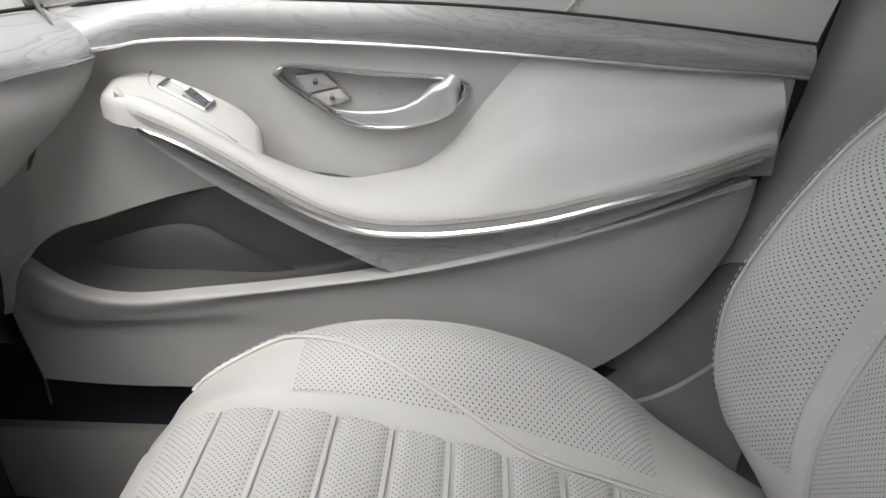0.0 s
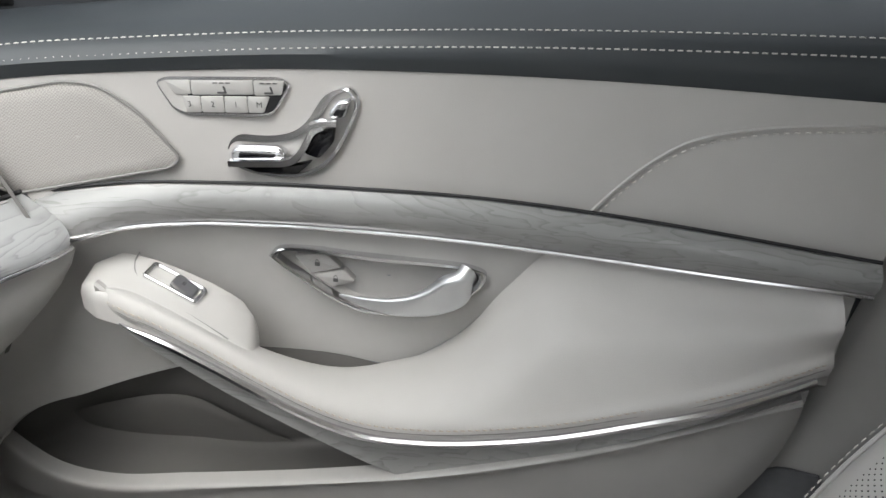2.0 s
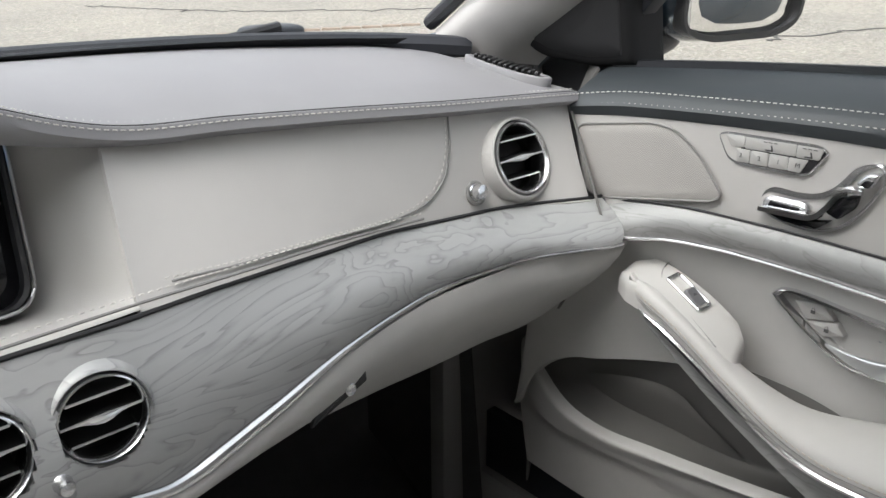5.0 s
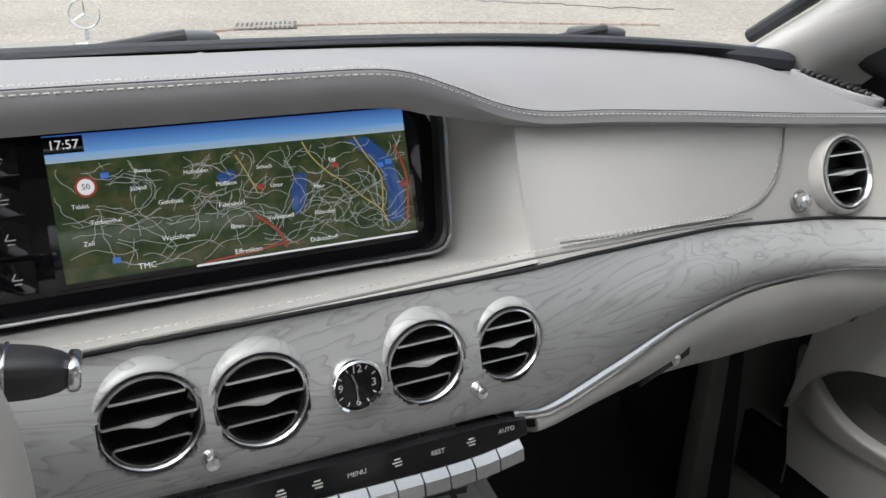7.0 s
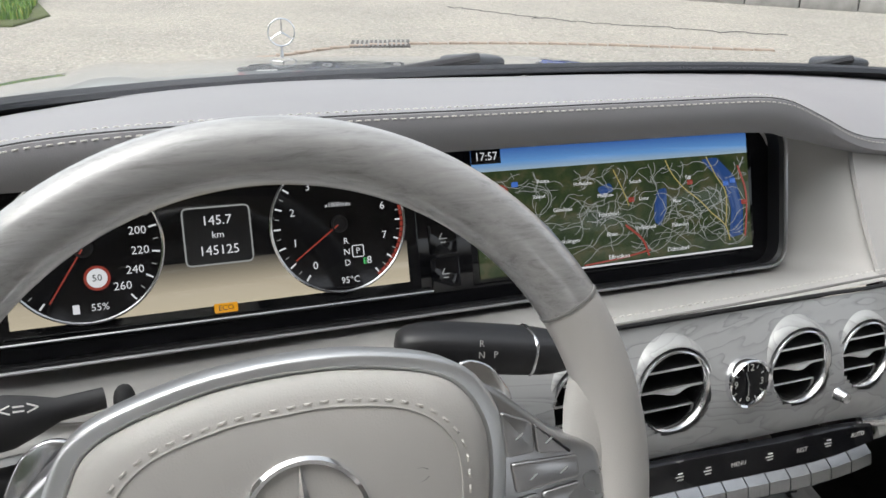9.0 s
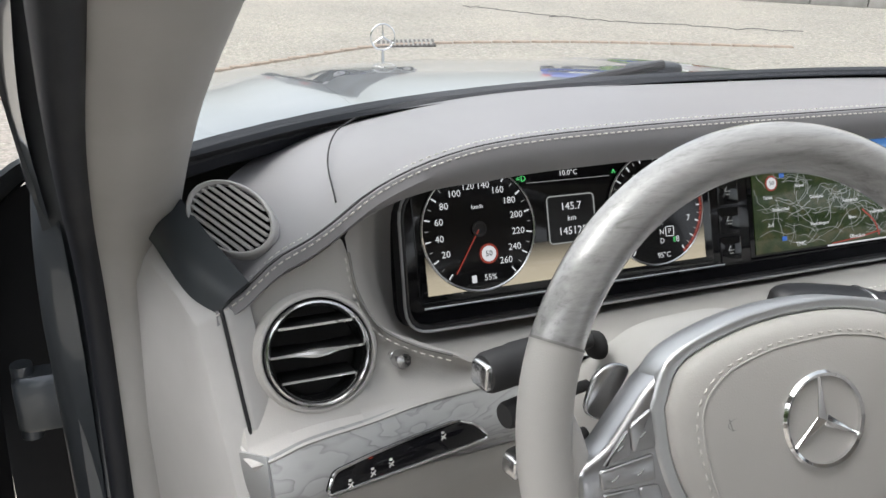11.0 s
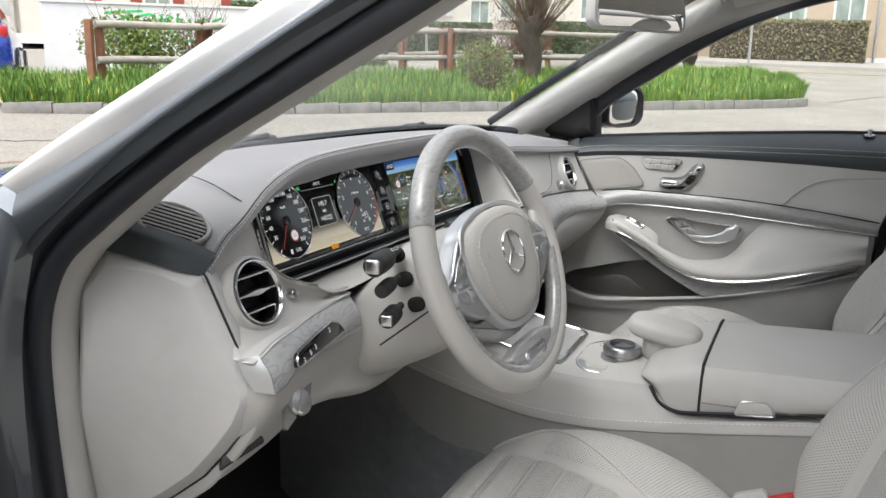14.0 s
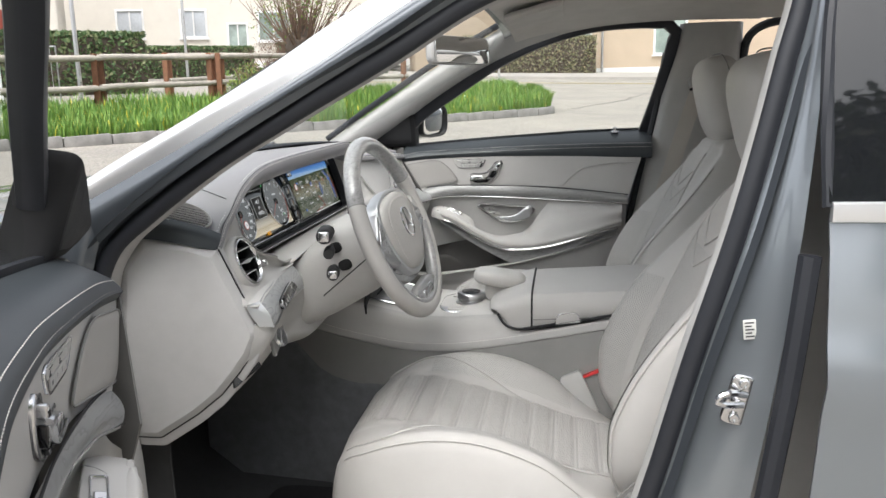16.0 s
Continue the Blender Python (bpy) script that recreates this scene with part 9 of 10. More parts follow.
# kerb stones round the green strip
KERB = spline([(5.7, 9.6), (6.5, 8.4), (8.0, 6.6), (9.9, 4.85), (12.2, 2.4), (14.6, 0.35), (15.2, 0.25), (15.9, 0.7)], 200)
kp = even(KERB, 24)
kerb = thing("kerb", "grey granite kerb along the green strip", "kerb", (10, 4.8, ground_z(10, 4.8)), kind="structure")
for a, b in zip(kp, kp[1:]):
    d = b - a
    L = float(np.linalg.norm(d))
    mid = (a + b) / 2
    part("stone", Shape().box(pose(mid[0], mid[1], ground_z(*mid) + 0.055, 0, -2.5, math.degrees(math.atan2(d[1], d[0]))), L - 0.012, 0.13, 0.17, 0.015), M_stone, kerb)
# green strip behind it
back = spline([(6.2, 10.6), (9.3, 11.6), (13.5, 9.8), (17.0, 7.2), (21.0, 5.2), (24.0, 3.6), (21.0, 2.0), (15.9, 0.75)], 200)
front = KERB + 0.07
lawn = np.array([front * (1 - k) + back * k for k in np.linspace(0, 1, 14)])
bulge = np.sin(np.linspace(0, 1, 14) * math.pi)[:, None]
lz = 0.10 + ground_z(lawn[..., 0], lawn[..., 1]) + 0.12 * bulge
tagged(part("lawn", Shape().grid(np.dstack([lawn, lz])), M_soil), "uneven strip of rough lawn", "lawn", kind="structure")
rg = np.random.default_rng(5)


def blades(count, pick, h0, h1, wid):
    """Single grass blades as bent three-sided strips."""
    v, f = [], []
    for k in range(count):
        x, y, z, s = pick()
        h, a, le = rg.uniform(h0, h1) * s, rg.uniform(0, 6.28), rg.uniform(0.1, 0.55)
        w = wid * rg.uniform(0.6, 1.3)
        c_, s_ = math.cos(a), math.sin(a)
        i = len(v)
        v += [(x - s_ * w, y + c_ * w, z), (x + s_ * w, y - c_ * w, z), (x + c_ * le * h * 0.3 - s_ * w * 0.6, y + s_ * le * h * 0.3 + c_ * w * 0.6, z + h * 0.6),
              (x + c_ * le * h * 0.3 + s_ * w * 0.6, y + s_ * le * h * 0.3 - c_ * w * 0.6, z + h * 0.6), (x + c_ * le * h, y + s_ * le * h, z + h)]
        f += [(i, i + 1, i + 3, i + 2), (i + 2, i + 3, i + 4)]
    s = Shape()
    s.v, s.f = v, f
    return s


def raw(name, s, mat, parent=None):
    me = bpy.data.meshes.new(name)
    me.from_pydata(s.v, [], s.f)
    me.materials.append(mat)
    ob = new(name, me)
    under(ob, parent)
    return ob


def on_lawn():
    j, k = rg.integers(0, 199), rg.random() ** 1.6 * 0.8
    t = rg.random()
    p = (front[j] * (1 - k) + back[j] * k) * (1 - t) + (front[j + 1] * (1 - k) + back[j + 1] * k) * t
    return p[0], p[1], ground_z(*p) + 0.09 + 0.12 * math.sin(k * math.pi), 0.7 + 0.6 * float(noise.noise((p[0] * 0.9, p[1] * 0.9, 0))) + 0.35


tagged(raw("grass", blades(42000, on_lawn, 0.10, 0.30, 0.011), M_grass), "tall fresh green grass on the strip", "grass", kind="stuff")
fl_ = blades(900, lambda: (*on_lawn()[:3], 1.0), 0.10, 0.26, 0.02)
tagged(raw("weeds", fl_, plant("yellow_flowers", [(0, (0.5, 0.42, 0.03)), (1, (0.62, 0.55, 0.06))])), "yellow flowering weeds among the grass", "weeds", kind="stuff")
# second patch of green ahead of the car
PATCH = [(-2.3, 9.3), (-1.35, 8.9), (-1.05, 9.6), (-1.3, 11.2), (-2.9, 11.6)]
tagged(part("verge", Shape().plate(np.array(PATCH), Matrix.Translation((0, 0, 0.03)) @ pose(0, 0, 0, 1.7, -2.58, 0), 0.2, 0.02), M_soil), "small grassy verge", "lawn", kind="structure")
tagged(raw("grass", blades(2500, lambda: (lambda x, y: (x, y, ground_z(x, y) + 0.03, 0.6))(rg.uniform(-2.6, -1.25), rg.uniform(9.2, 11.2)), 0.1, 0.25, 0.012), M_grass), "short grass on the verge", "grass", kind="stuff")


# fence of round poles
def fence_run(a, b, name="pole_fence"):
    f = thing(name, "weathered pole fence with red-brown posts", "fence", (*a, ground_z(*a)), "fence runs")
    za, zb = ground_z(*a) + 0.15, ground_z(*b) + 0.15
    for h in (0.98, 0.47):
        n = 8
        p = np.array([(a[0] + (b[0] - a[0]) * t, a[1] + (b[1] - a[1]) * t, za + (zb - za) * t + h + 0.01 * math.sin(5 * t + h)) for t in np.linspace(-0.01, 1.01, n)])
        part("rail", Shape().tube(p, 0.055, 10), M_rail, f)
    for q, z in ((a, za), (b, zb)):
        for o in (-0.09, 0.09):
            part("post", Shape().box(pose(q[0] + o, q[1] + 0.06, z + 0.40, 0, 0, 20), 0.10, 0.10, 1.30, 0.012), M_post, f)
    return f


PTS = [(7.3, 9.6), (8.9, 8.95), (11.3, 8.0), (13.8, 7.05)]
for a, b in zip(PTS, PTS[1:]):
    fence_run(a, b)
fence_run((13.9, 6.9), (18.4, 4.0))
fence_run((14.2, 8.2), (20.5, 7.0))


# shrubs, hedges and a pollard
def leaf_cloud(count, centre, size, leaf, e=0.7, seed=1):
    """Many small folded leaves spread through an uneven round form."""
    r = np.random.default_rng(seed)
    s = Shape()
    v, f = [], []
    for k in range(count):
        d = r.normal(size=3)
        d /= np.linalg.norm(d)
        rad = r.random() ** 0.45
        lump = 0.75 + 0.4 * noise.noise(Vector(d * 1.7) + Vector((seed, 0, 0)))
        p = np.array(centre) + d * np.array(size) * rad * lump
        a, w = r.normal(size=3), r.normal(size=3)
        a /= np.linalg.norm(a)
        w = np.cross(a, w)
        w /= np.linalg.norm(w)
        l = leaf * r.uniform(0.6, 1.3)
        i = len(v)
        v += [tuple(p - a * l), tuple(p + w * l * 0.5), tuple(p + a * l), tuple(p - w * l * 0.5)]
        f += [(i, i + 1, i + 2), (i, i + 2, i + 3)]
    s.v, s.f = v, f
    return s


def twigs(count, foot, spread, height, seed, r0=0.012):
    r = np.random.default_rng(seed)
    s = Shape()
    for k in range(count):
        a = r.uniform(0, 6.28)
        o = np.array([math.cos(a), math.sin(a), 0]) * r.uniform(0, 1)
        tip = np.array(foot) + o * np.array(spread) + (0, 0, height * r.uniform(0.55, 1.0))
        mid = np.array(foot) * 0.5 + tip * 0.5 + r.normal(size=3) * 0.08 + o * 0.1
        p = spline([np.array(foot) + o * 0.12, mid, tip], 6)
        s.tube(p, np.linspace(r0, r0 * 0.25, 6), 4)
        for j in range(3):
            b0 = p[r.integers(2, 6)]
            b1 = b0 + r.normal(size=3) * 0.16 + (0, 0, 0.1)
            s.tube(np.array([b0, (b0 + b1) / 2 + r.normal(size=3) * 0.02, b1]), np.array([0.006, 0.004, 0.002]), 3)
    return s


def bush(name, label, c, size, mat, seed, leaves=2600, leaf=0.035, stems=26):
    g = ground_z(c[0], c[1]) + 0.1
    t = thing(name, label, "bush", (c[0], c[1], g))
    raw("crown", leaf_cloud(leaves, (c[0], c[1], g + size[2] * 0.95), size, leaf, seed=seed), mat, t)
    tagged(part("stem_tangle", twigs(stems, (c[0], c[1], g), (size[0] * 0.8, size[1] * 0.8, 0), size[2] * 1.7, seed), M_twig, t), kind="stuff")
    return t


bush("bush", "yellow-green spring bush behind the fence", (9.6, 11.2), (1.2, 1.1, 0.75), M_leaf, 2, 5200)
bush("bush", "bare brown twiggy shrub by the white wall", (10.9, 10.9), (0.75, 0.7, 0.75), M_twig, 3, 900, 0.02, 90)
bush("bush", "yellow-green bush at the fence post", (12.4, 5.6), (0.75, 0.7, 0.50), M_leaf, 4, 3200)
bush("bush", "loose grey-green shrub beside the kerb", (11.0, 5.0), (0.55, 0.5, 0.55), M_leaf, 6, 1800, 0.028, 60)
bush("bush", "large bare brown shrub", (18.8, 7.2), (1.5, 1.4, 0.95), M_twig, 8, 700, 0.03, 170)
tr = thing("pollard_tree", "gnarled dark pollard trunk with bare shoots", "tree", (14.0, 5.3, ground_z(14, 5.3)))
part("trunk", Shape().tube(spline([(14.0, 5.3, ground_z(14, 5.3)), (14.05, 5.25, 1.4), (13.9, 5.3, 1.95), (14.0, 5.2, 2.5)], 16), np.interp(np.linspace(0, 1, 16), [0, 0.2, 0.6, 0.8, 1], [0.24, 0.17, 0.20, 0.27, 0.12]), 12), M_bark, tr)
tagged(part("shoot_tangle", twigs(90, (14.0, 5.25, 1.9), (1.3, 1.3, 0), 1.7, 11, 0.02), M_twig, tr), kind="stuff")
raw("crown", leaf_cloud(900, (14.0, 5.25, 2.9), (1.3, 1.3, 0.9), 0.03, seed=12), M_leaf, tr)
st_ = thing("tree_stump", "short gnarled stump in the grass", "stump", (22.2, 3.5, ground_z(22.2, 3.5)))
part("stump_trunk", Shape().tube(spline([(22.2, 3.5, 1.0), (22.25, 3.5, 1.5), (22.1, 3.5, 1.9)], 8), np.array([0.2, 0.18, 0.16, 0.15, 0.18, 0.24, 0.25, 0.12]), 10), M_bark, st_)


def hedge(label, a, b, h, d, mat, seed, count=9000, leaf=0.06):
    a, b = np.array(a, float), np.array(b, float)
    r = np.random.default_rng(seed)
    L = np.linalg.norm(b - a)
    u = (b - a) / L
    n = np.array([-u[1], u[0]])
    s = Shape()
    v, f = [], []
    for k in range(count):
        t, w, z = r.random() * L, r.choice([-1, 1]) * d / 2 * (0.8 + 0.3 * r.random()), r.random() * h
        if r.random() < 0.3:
            w, z = (r.random() - 0.5) * d, h * (0.93 + 0.1 * r.random())
        p = a + u * t + n * w
        q = np.array([p[0], p[1], ground_z(*p) + z])
        x, y = r.normal(size=3), r.normal(size=3)
        x /= np.linalg.norm(x)
        y = np.cross(x, y)
        y /= np.linalg.norm(y)
        l = leaf * r.uniform(0.6, 1.4)
        i = len(v)
        v += [tuple(q - x * l), tuple(q + y * l * 0.6), tuple(q + x * l), tuple(q - y * l * 0.6)]
        f += [(i, i + 1, i + 2), (i, i + 2, i + 3)]
    s.v, s.f = v, f
    t = thing("hedge", label, "hedge", (*a, ground_z(*a)))
    raw("leaves", s, mat, t)
    c = (a + b) / 2
    part("core", Shape().box(pose(c[0], c[1], ground_z(*c) + h * 0.47, 0, 0, math.degrees(math.atan2(u[1], u[0]))), L, d * 0.75, h * 0.93, 0.1), M_bark, t)


hedge("clipped dense green hedge before the white house", (30.0, 20.5), (33.4, 14.0), 1.35, 0.9, M_hedge, 21)
hedge("clipped green hedge before the white house", (33.9, 13.0), (36.5, 8.6), 1.5, 0.9, M_hedge, 24)
hedge("thin see-through beech hedge before the tan house", (38.0, 5.0), (38.3, -1.4), 1.85, 0.8, M_dry, 22, 7000)
hedge("dark green hedge beside the white wall", (17.5, 15.6), (20.5, 12.2), 1.7, 0.7, M_hedge, 23, 6000)

# white wall with a green scrawl
M_white = surface("white_render", (0.72, 0.72, 0.71), 0.8, vary=0.06, scale=2, grain=80, depth=0.003)
M_spray = surface("green_spray_paint", (0.05, 0.55, 0.16), 0.6)
wl = thing("garden_wall", "white garden wall with a green sprayed scrawl", "wall", (12.9, 13.6, 0.9), kind="structure")
wa, wb = Vector((11.2, 15.6, 0)), Vector((14.2, 12.15, 0))
wm = frame_at((wa + wb) / 2 + Vector((0, 0, 1.68)), wb - wa, (0, 0, 1))
if wm.col[2].xyz.dot(Vector((-1, -1, 0))) < 0:
    wm = frame_at((wa + wb) / 2 + Vector((0, 0, 1.68)), wa - wb, (0, 0, 1))
part("wall_slab", Shape().box(wm, (wb - wa).length, 1.62, 0.18, 0.01), M_white, wl)
part("wall_cap", Shape().box(wm @ pose(0, 0.83, 0), (wb - wa).length + 0.1, 0.05, 0.26, 0.01), M_white, wl)
for k, pts in enumerate([[(-0.9, 0.35), (-0.5, 0.55), (-0.55, 0.25), (-0.85, 0.15)], [(-0.35, 0.55), (0.0, 0.6), (0.1, 0.35), (-0.2, 0.3)], [(0.2, 0.62), (0.15, 0.2)], [(0.42, 0.6), (0.2, 0.42), (0.45, 0.2)], [(0.55, 0.2), (0.55, 0.55), (0.8, 0.22), (0.8, 0.55)],
                         [(1.15, 0.55), (0.92, 0.45), (0.98, 0.18), (1.2, 0.25), (1.12, 0.38)], [(1.5, 0.58), (1.3, 0.48), (1.45, 0.32), (1.25, 0.12), (0.7, 0.05)], [(-0.95, 0.62), (-0.2, 0.68)]]):
    p = spline(pts, 24)
    part("spray_stroke", Shape().sweep(np.array([wm @ Vector((a, b, 0.094)) for a, b in p]), [(-0.028, -0.002), (0.028, -0.002), (0.028, 0.002), (-0.028, 0.002)], wm.col[2][:3]), M_spray, wl)
gt = thing("mesh_gate", "small grey wire mesh gate beside the wall", "gate", (15.0, 12.2, 0.95))
gm_ = frame_at((14.75, 11.75, 1.75), wb - wa, (0, 0, 1))
part("gate_frame", Shape().tube(np.array([gm_ @ Vector(q) for q in ((-0.5, -0.7, 0), (-0.5, 0.6, 0), (0.5, 0.6, 0), (0.5, -0.7, 0))]), 0.025, 8, True), M_alu, gt)
for k in range(9):
    part("wire", Shape().tube(np.array([gm_ @ Vector((-0.5 + k * 0.125, -0.7, 0)), gm_ @ Vector((-0.5 + k * 0.125, 0.6, 0))]), 0.006, 4), M_alu, gt)


# houses
def house(label, a, b, h, wall_mat, base, openings, roof_mat, depth=8.0):
    a, b = Vector((*a, 0)), Vector((*b, 0))
    L = (b - a).length
    m = frame_at(a + Vector((0, 0, base)), b - a, (0, 0, 1))
    hs = thing("house", label, "house", ((a + b) / 2 + Vector((0, 0, base)))[:])
    xs_ = sorted({0, L, *[o[0] for o in openings], *[o[0] + o[2] for o in openings]})
    for x0, x1 in zip(xs_, xs_[1:]):
        spans = sorted((o[1], o[1] + o[3]) for o in openings if o[0] <= x0 + 1e-6 and o[0] + o[2] >= x1 - 1e-6)
        z = 0.0
        for lo_, hi_ in spans + [(h, h)]:
            if lo_ > z + 1e-4:
                part("wall", Shape().box(m @ pose((x0 + x1) / 2, (z + lo_) / 2, -0.15), x1 - x0, lo_ - z, 0.3, 0.0005), wall_mat, hs)
            z = hi_
    part("side_wall", Shape().box(m @ pose(0.15, h / 2, -depth / 2), 0.3, h, depth, 0.001), wall_mat, hs)
    part("side_wall", Shape().box(m @ pose(L - 0.15, h / 2, -depth / 2), 0.3, h, depth, 0.001), wall_mat, hs)
    part("back_wall", Shape().box(m @ pose(L / 2, h / 2, -depth), L, h, 0.3, 0.001), wall_mat, hs)
    part("plinth", Shape().box(m @ pose(L / 2, 0.15, 0.01), L + 0.05, 0.35, 0.05, 0.01), M_white, hs)
    part("roof", Shape().put([(-0.6, h, 0.7), (L + 0.6, h, 0.7), (L + 0.6, h, -depth - 0.7), (-0.6, h, -depth - 0.7), (-0.6, h + 0.2, 0.7), (L + 0.6, h + 0.2, 0.7), (L + 0.6, h + 0.2, -depth - 0.7), (-0.6, h + 0.2, -depth - 0.7), (0.5, h + 3.2, -depth / 2), (L - 0.5, h + 3.2, -depth / 2)],
                             [(0, 1, 2, 3), (0, 4, 5, 1), (1, 5, 6, 2), (2, 6, 7, 3), (3, 7, 4, 0), (4, 8, 9, 5), (5, 9, 6), (6, 9, 8, 7), (7, 8, 4)], m), roof_mat, hs)
    for x, z, w, hh, kind in openings:
        wn_ = part("window", Shape().plate(np.array([(x - 0.06, z - 0.06), (x + w + 0.06, z - 0.06), (x + w + 0.06, z + hh + 0.06), (x - 0.06, z + hh + 0.06)]), m @ pose(0, 0, 0.02), 0.1, 0.01,
                                            np.array([(x + 0.05, z + 0.05), (x + w - 0.05, z + 0.05), (x + w - 0.05, z + hh - 0.05), (x + 0.05, z + hh - 0.05)])), M_white, hs, "white framed window")
        part("pane", Shape().box(m @ pose(x + w / 2, z + hh / 2, -0.07), w, hh, 0.02, 0.001), M_housepane if kind != "blind" else M_blind, wn_)
        part("mullion", Shape().box(m @ pose(x + w / 2, z + hh / 2, -0.03), 0.07, hh, 0.06, 0.005), M_white, wn_)
        part("sill", Shape().box(m @ pose(x + w / 2, z - 0.09, 0.06), w + 0.25, 0.07, 0.16, 0.01), M_white, wn_)
        if kind == "shutter":
            for sx in (-1, 1):
                part("shutter", Shape().box(m @ pose(x + w / 2 + sx * (w / 2 + 0.28), z + hh / 2, 0.03), 0.42, hh, 0.05, 0.01), M_shutter, wn_)
    return hs, m


M_housepane = surface("house_pane", (0.30, 0.36, 0.33), 0.06, vary=0.3, scale=1.5, strength=0.0, rough_vary=0.02)
M_blind = surface("slatted_blind", (0.5, 0.53, 0.56), 0.6)
M_shutter = surface("red_shutter", (0.30, 0.06, 0.04), 0.6)
M_tan = surface("tan_render", (0.50, 0.40, 0.30), 0.85, vary=0.05, scale=1.5, grain=40, depth=0.004)
M_cream = surface("cream_render", (0.68, 0.64, 0.57), 0.85, vary=0.04, scale=1.5, grain=40, depth=0.004)
M_roof = surface("clay_roof", (0.25, 0.12, 0.08), 0.8, vary=0.2)
house("tan rendered house with white framed windows", (39.6, 8.0), (39.9, -14.0), 6.5, M_tan, 1.75, [(5.6, 1.2, 1.2, 2.0, ""), (8.0, 1.2, 1.2, 2.0, ""), (12.3, 0.95, 1.5, 2.0, "")], M_roof)
house("cream rendered apartment house with slatted blinds", (37.0, 26.0), (43.0, 8.6), 7.0, M_cream, 2.6, [(3.0, 1.6, 1.3, 1.4, "blind"), (6.2, 1.6, 1.3, 1.4, "blind"), (8.6, 0.2, 1.0, 2.1, ""), (10.2, 1.4, 1.6, 1.5, ""), (14.5, 1.4, 1.3, 1.4, "")], M_roof)
house("cream house with red-brown shutters", (19.0, 27.0), (28.0, 19.5), 6.5, M_cream, 1.9, [(1.6, 1.2, 1.0, 1.4, "shutter"), (4.6, 1.2, 1.0, 1.4, "shutter"), (8.0, 1.2, 1.0, 1.4, "shutter")], M_roof)
pp = thing("downpipe", "grey metal downpipe on the tan house", "downpipe", (39.45, -1.75, 1.75))
part("pipe", Shape().tube(np.array([(39.4, -1.75, 1.7), (39.4, -1.75, 8.2)]), 0.06, 10), M_alu, pp)
for x, y, h in ((31.2, 2.7, 4.5), (15.6, 11.2, 3.5), (26.0, 13.6, 4.0)):
    q = thing("sign_pole", "thin grey metal pole", "pole", (x, y, ground_z(x, y)), "thin metal poles")
    part("pole_tube", Shape().tube(np.array([(x, y, ground_z(x, y)), (x, y, ground_z(x, y) + h)]), 0.05, 10), M_alu, q)
gp = thing("gate_post", "pale concrete gate post", "post", (37.0, 5.8, ground_z(37, 5.8)))
part("post_body", Shape().box(pose(37.0, 5.8, ground_z(37, 5.8) + 0.75), 0.5, 0.5, 1.5, 0.02), M_white, gp)
# far pavement with its kerb and a yellow lane line
pv = [[(34.0, 12.0), (33.5, 4.0), (33.0, -30.0)], [(34.3, 12.0), (33.8, 4.0), (33.3, -30.0)], [(40.0, 12.0), (39.8, 4.0), (39.5, -30.0)]]
rows = [[(x, y, ground_z(x, y) + dz) for x, y in spline(r, 20)] for r, dz in zip([pv[0], pv[0], pv[1], pv[2]], (-0.05, 0.12, 0.13, 0.14))]
tagged(part("pavement", Shape().grid(np.array(rows)), surface("pavement_concrete", (0.36, 0.34, 0.31), 0.9, vary=0.12, scale=1)), "pale concrete pavement across the road", "pavement", kind="structure")
yl = np.array([[(x + o, y, ground_z(x, y) + 0.012) for x, y in spline([(29.0, 9.0), (29.3, 0.0), (29.6, -25.0)], 16)] for o in (0, 0.55)])
tagged(part("lane_line", Shape().sheet(yl, 0.01), surface("yellow_road_paint", (0.62, 0.50, 0.20), 0.8, vary=0.2, scale=6)), "worn yellow lane line", "road marking", kind="structure")
# gutter bricks, drain and cracks in the yard
bl = spline([(-1.6, 5.85), (-0.9, 6.0), (-0.2, 6.2), (0.8, 6.58), (1.5, 6.8), (3.0, 6.4), (4.8, 5.4)], 90)
gut = thing("gutter", "row of worn red gutter bricks", "gutter", (0, 6.2, ground_z(0, 6.2)), kind="structure")
eb = even(bl, 40)
brick_mesh = None
for a, b in zip(eb, eb[1:]):
    d, mid = b - a, (a + b) / 2
    if brick_mesh is None:
        first = part("brick", Shape().box(Matrix(), float(np.linalg.norm(d)) - 0.012, 0.07, 0.03, 0.006), M_brick, gut)
        brick_mesh = first.data
    else:
        first = new("brick", brick_mesh)
        under(first, gut)
    first.matrix_basis = pose(mid[0], mid[1], ground_z(*mid) + 0.0, 0, 0, math.degrees(math.atan2(d[1], d[0])))
dr = thing("drain_cover", "dark cast iron drain grating", "drain", (1.72, 6.85, 0.28), kind="structure")
dm_ = pose(1.72, 6.85, ground_z(1.72, 6.85) + 0.006, 1.7, -2.58, -18)
part("frame", Shape().plate(np.array([(-0.26, -0.19), (0.26, -0.19), (0.26, 0.19), (-0.26, 0.19)]), dm_, 0.02, 0.003), surface("cast_iron", (0.05, 0.045, 0.042), 0.7), dr)
for k in range(12):
    part("bar", Shape().box(dm_ @ pose(-0.22 + k * 0.04, 0, 0.004), 0.018, 0.33, 0.01, 0.002), M_stone, dr)
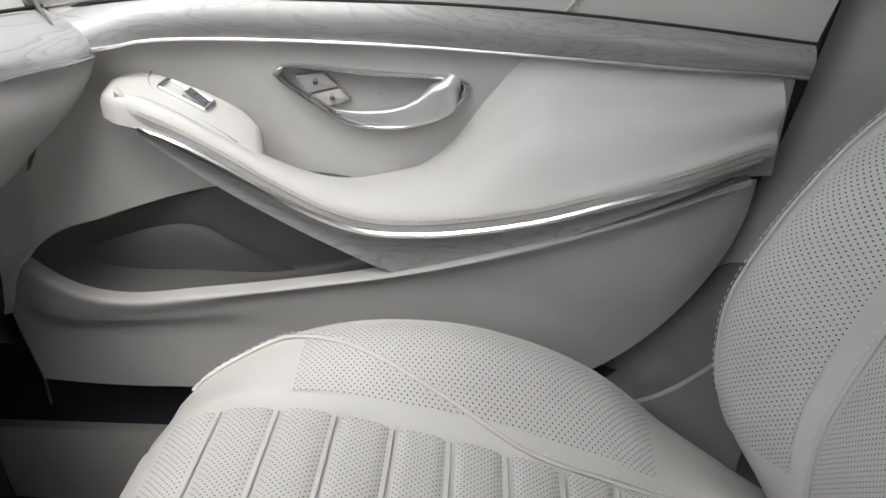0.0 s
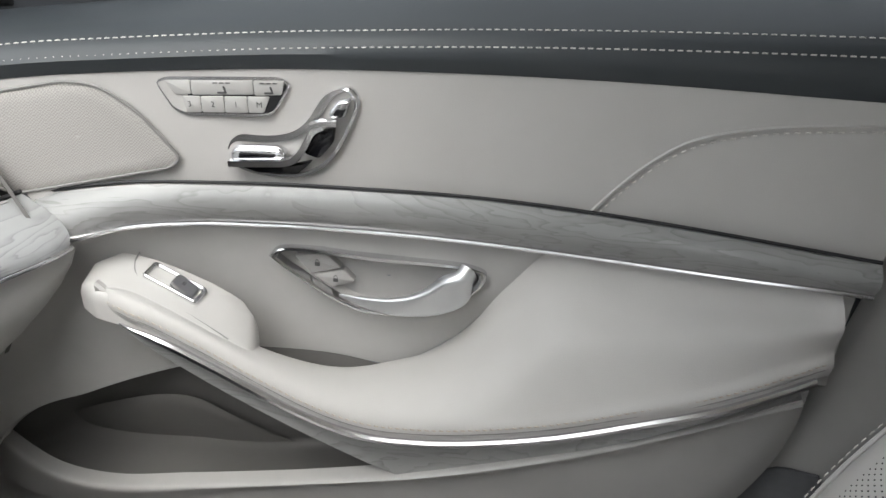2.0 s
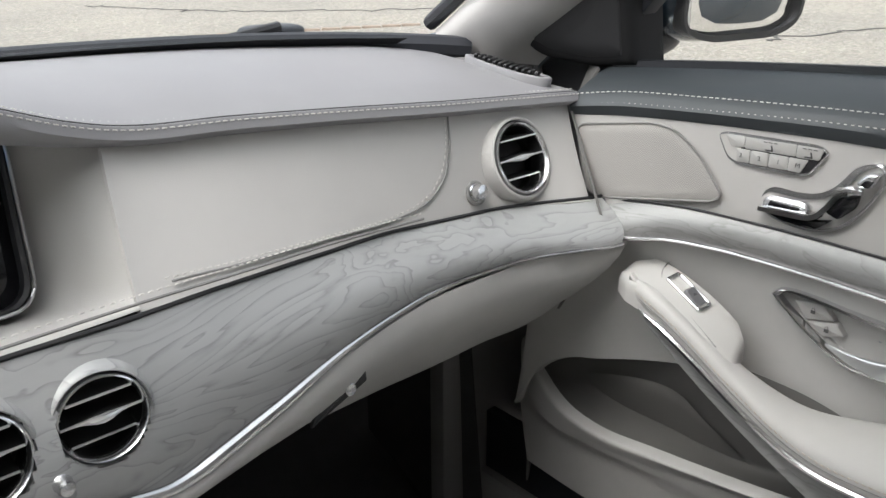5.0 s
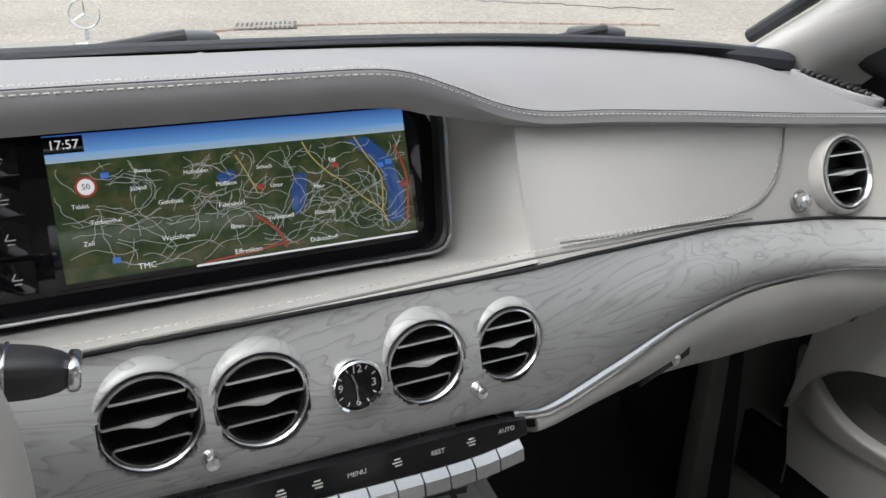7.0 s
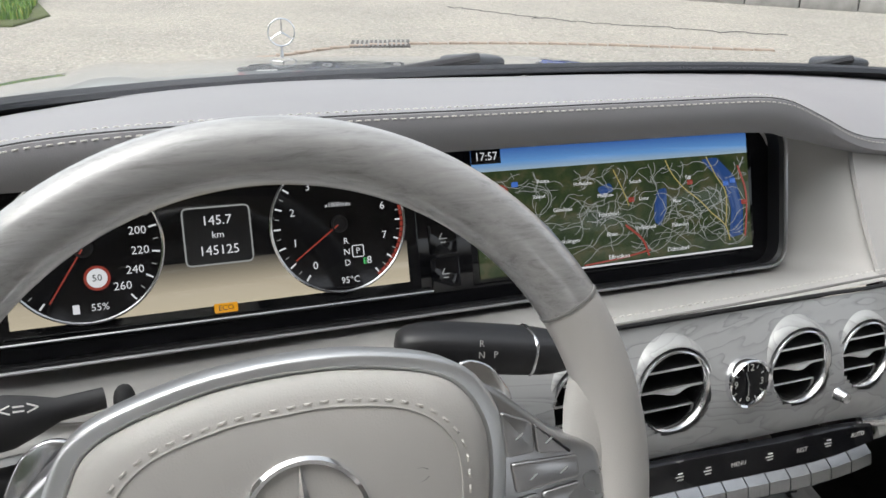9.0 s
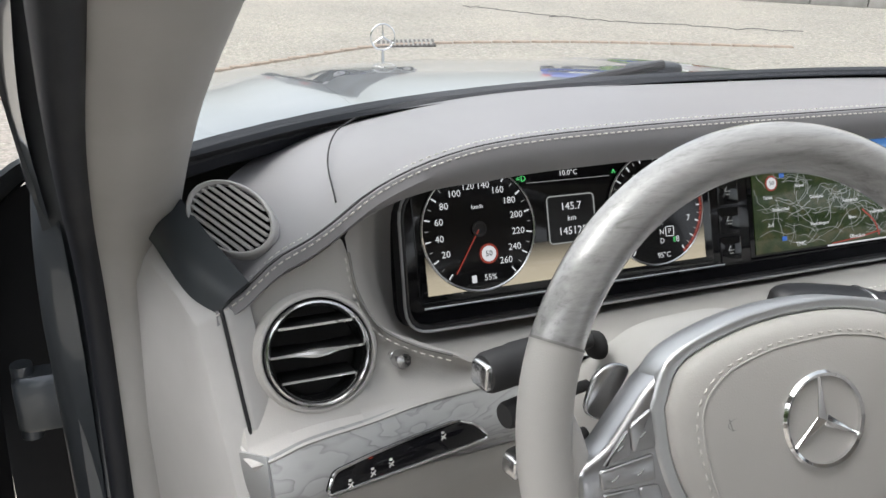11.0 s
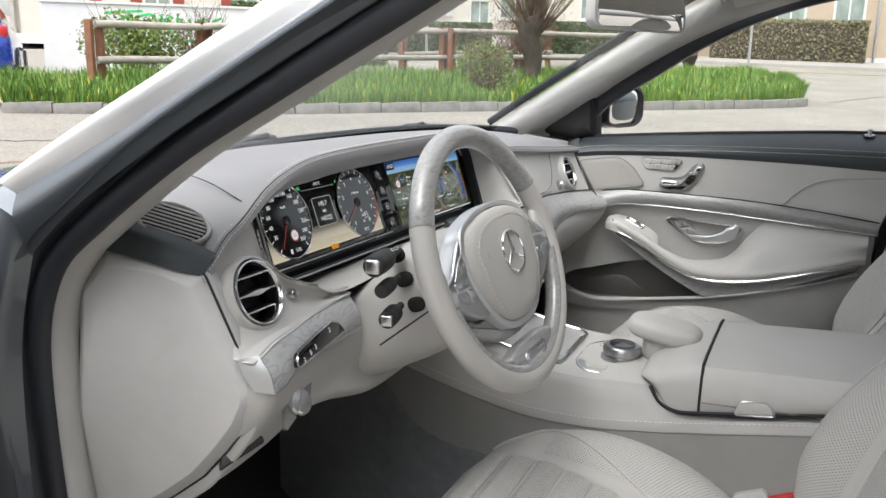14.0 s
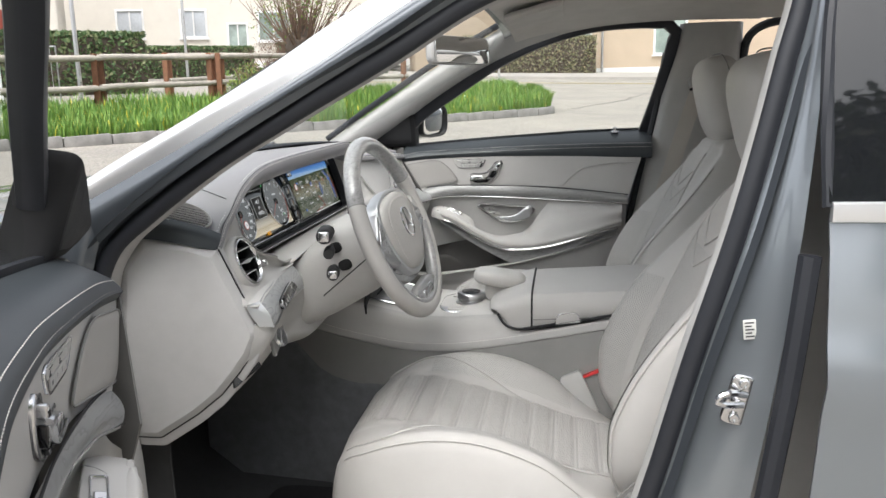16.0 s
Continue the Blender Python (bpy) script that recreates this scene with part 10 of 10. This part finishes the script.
for k, pts in enumerate([[(10.5, -1.0), (12.5, -2.0), (15.0, -2.2), (18.0, -4.0)], [(16.2, -0.2), (19.5, -1.5), (23.0, -2.5), (27.0, -5.0)], [(3.2, 9.0), (4.0, 7.5), (5.5, 6.0)], [(6.0, 2.9), (7.5, 2.2), (9.0, 0.5)]]):
    p = spline(pts, 40)
    j = np.random.default_rng(k).normal(size=p.shape) * 0.04
    p = p + j
    cr_ = np.c_[p, ground_z(p[:, 0], p[:, 1]) + 0.004]
    tagged(part("crack", Shape().sweep(cr_, [(-0.018, -0.002), (0.018, -0.002), (0.014, 0.002), (-0.014, 0.002)]), M_asphalt_dark), "dark sealed crack in the asphalt", "crack", kind="structure")


# dark trees behind the open door
def tree(x, y, h, seed):
    g = ground_z(x, y)
    t = thing("tree", "dark leafy tree behind the open door", "tree", (x, y, g), "trees behind the car")
    part("trunk", Shape().tube(spline([(x, y, g - 0.1), (x + 0.1, y, g + h * 0.3), (x - 0.05, y + 0.1, g + h * 0.75)], 12), np.linspace(0.26, 0.06, 12), 10), M_bark, t)
    tagged(part("limb_tangle", twigs(22, (x, y, g + h * 0.25), (h * 0.26, h * 0.26, 0), h * 0.62, seed, 0.07), M_bark, t), kind="stuff")
    raw("crown", leaf_cloud(6500, (x, y, g + h * 0.55), (h * 0.40, h * 0.40, h * 0.50), 0.20, seed=seed), M_hedge, t)


for k, (x, y) in enumerate([(-13.5, -5.0), (-11, -8.0), (-8.5, -10.5), (-7.0, -14.0), (-13, 4.0), (-14, 9.0)]):
    tree(x, y, (10.5 if y < 0 else 7.0) + 0.7 * (k % 3), 40 + k)

# parked cars
def parked_car(label, x, y, turn, paint, scale=1.0):
    g = ground_z(x, y)
    c = thing("parked_car", label, "car", (x, y, g))
    m = pose(x, y, g, 0, 0, turn) @ Matrix.Scale(scale, 4)
    sec = []
    for t, zb, zr, w, wr in [(-2.05, 0.45, 0.62, 0.66, 0.6), (-1.98, 0.30, 0.95, 0.80, 0.70), (-1.7, 0.22, 1.02, 0.85, 0.72), (-1.0, 0.20, 1.00, 0.87, 0.75), (0.0, 0.20, 0.98, 0.87, 0.75), (0.9, 0.20, 0.95, 0.87, 0.74), (1.6, 0.24, 0.84, 0.84, 0.70), (2.0, 0.32, 0.70, 0.74, 0.62), (2.08, 0.42, 0.56, 0.6, 0.5)]:
        sec.append([(t, -wr, zr), (t, -w, (zr + zb) / 2 + 0.12), (t, -w, zb + 0.06), (t, -w * 0.9, zb), (t, w * 0.9, zb), (t, w, zb + 0.06), (t, w, (zr + zb) / 2 + 0.12), (t, wr, zr), (t, 0, zr + 0.03)])
    rows = np.array([[m @ Vector(p) for p in even(np.array(s_), 40, True)] for s_ in sec])
    part("body", Shape().grid(np.stack([spline(rows[:, j], 40) for j in range(40)], 1), wrap=True), paint, c)
    top = []
    for t, zr, w in [(-1.75, 1.02, 0.70), (-1.60, 1.40, 0.58), (-1.2, 1.50, 0.56), (0.0, 1.50, 0.56), (0.35, 1.42, 0.58), (0.95, 0.98, 0.70)]:
        top.append([m @ Vector((t, -0.72, 0.95)), m @ Vector((t, -w, zr - 0.05)), m @ Vector((t, -w * 0.7, zr)), m @ Vector((t, w * 0.7, zr)), m @ Vector((t, w, zr - 0.05)), m @ Vector((t, 0.72, 0.95))])
    part("greenhouse", Shape().skin(top, 24, 24), M_rearpane, c)
    part("roof", Shape().skin([[m @ Vector((t, -0.56, z)), m @ Vector((t, 0, z + 0.03)), m @ Vector((t, 0.56, z))] for t, z in ((-1.58, 1.43), (-1.1, 1.52), (0.0, 1.51), (0.3, 1.45))], 10, 12, 0.01), paint, c)
    for t in (-1.28, 1.30):
        for s_ in (-1, 1):
            wm_ = m @ pose(t, s_ * 0.80, 0.31, 90, 0, 0)
            w = part("wheel", Shape().lathe([(0.18, -0.09), (0.29, -0.10), (0.31, -0.07), (0.31, 0.07), (0.29, 0.10), (0.18, 0.09)], wm_, 28), M_rubber, c)
            part("rim", Shape().lathe([(0.20, -0.085), (0.20, 0.085), (0.06, 0.075), (0.05, -0.075)], wm_, 20), M_alu, w)
            for k in range(7):
                part("spoke", Shape().box(wm_ @ pose(0, 0, 0, 0, 0, k * 360 / 7) @ pose(0.12, 0, 0), 0.15, 0.04, 0.185, 0.01), M_alu, w)
    for s_ in (-1, 1):
        part("tail_lamp", Shape().blob(m @ pose(-1.96, s_ * 0.68, 0.86), 0.07, 0.12, 0.11, 0.6), M_red, c)
        part("side_window_line", Shape().box(m @ pose(-0.3, s_ * 0.735, 0.985), 2.0, 0.02, 0.03, 0.005), M_black, c)
    part("number_plate", Shape().box(m @ pose(-2.04, 0, 0.62), 0.02, 0.5, 0.11, 0.005), M_white, c)
    return c


parked_car("blue hatchback parked across the yard", 8.6, 14.4, 50, surface("blue_car_paint", (0.02, 0.06, 0.42), 0.25, 0.2, coat=1.0))
parked_car("dark grey car parked across the yard", 3.6, 16.6, 40, surface("dark_car_paint", (0.03, 0.03, 0.035), 0.25, 0.2, coat=1.0))
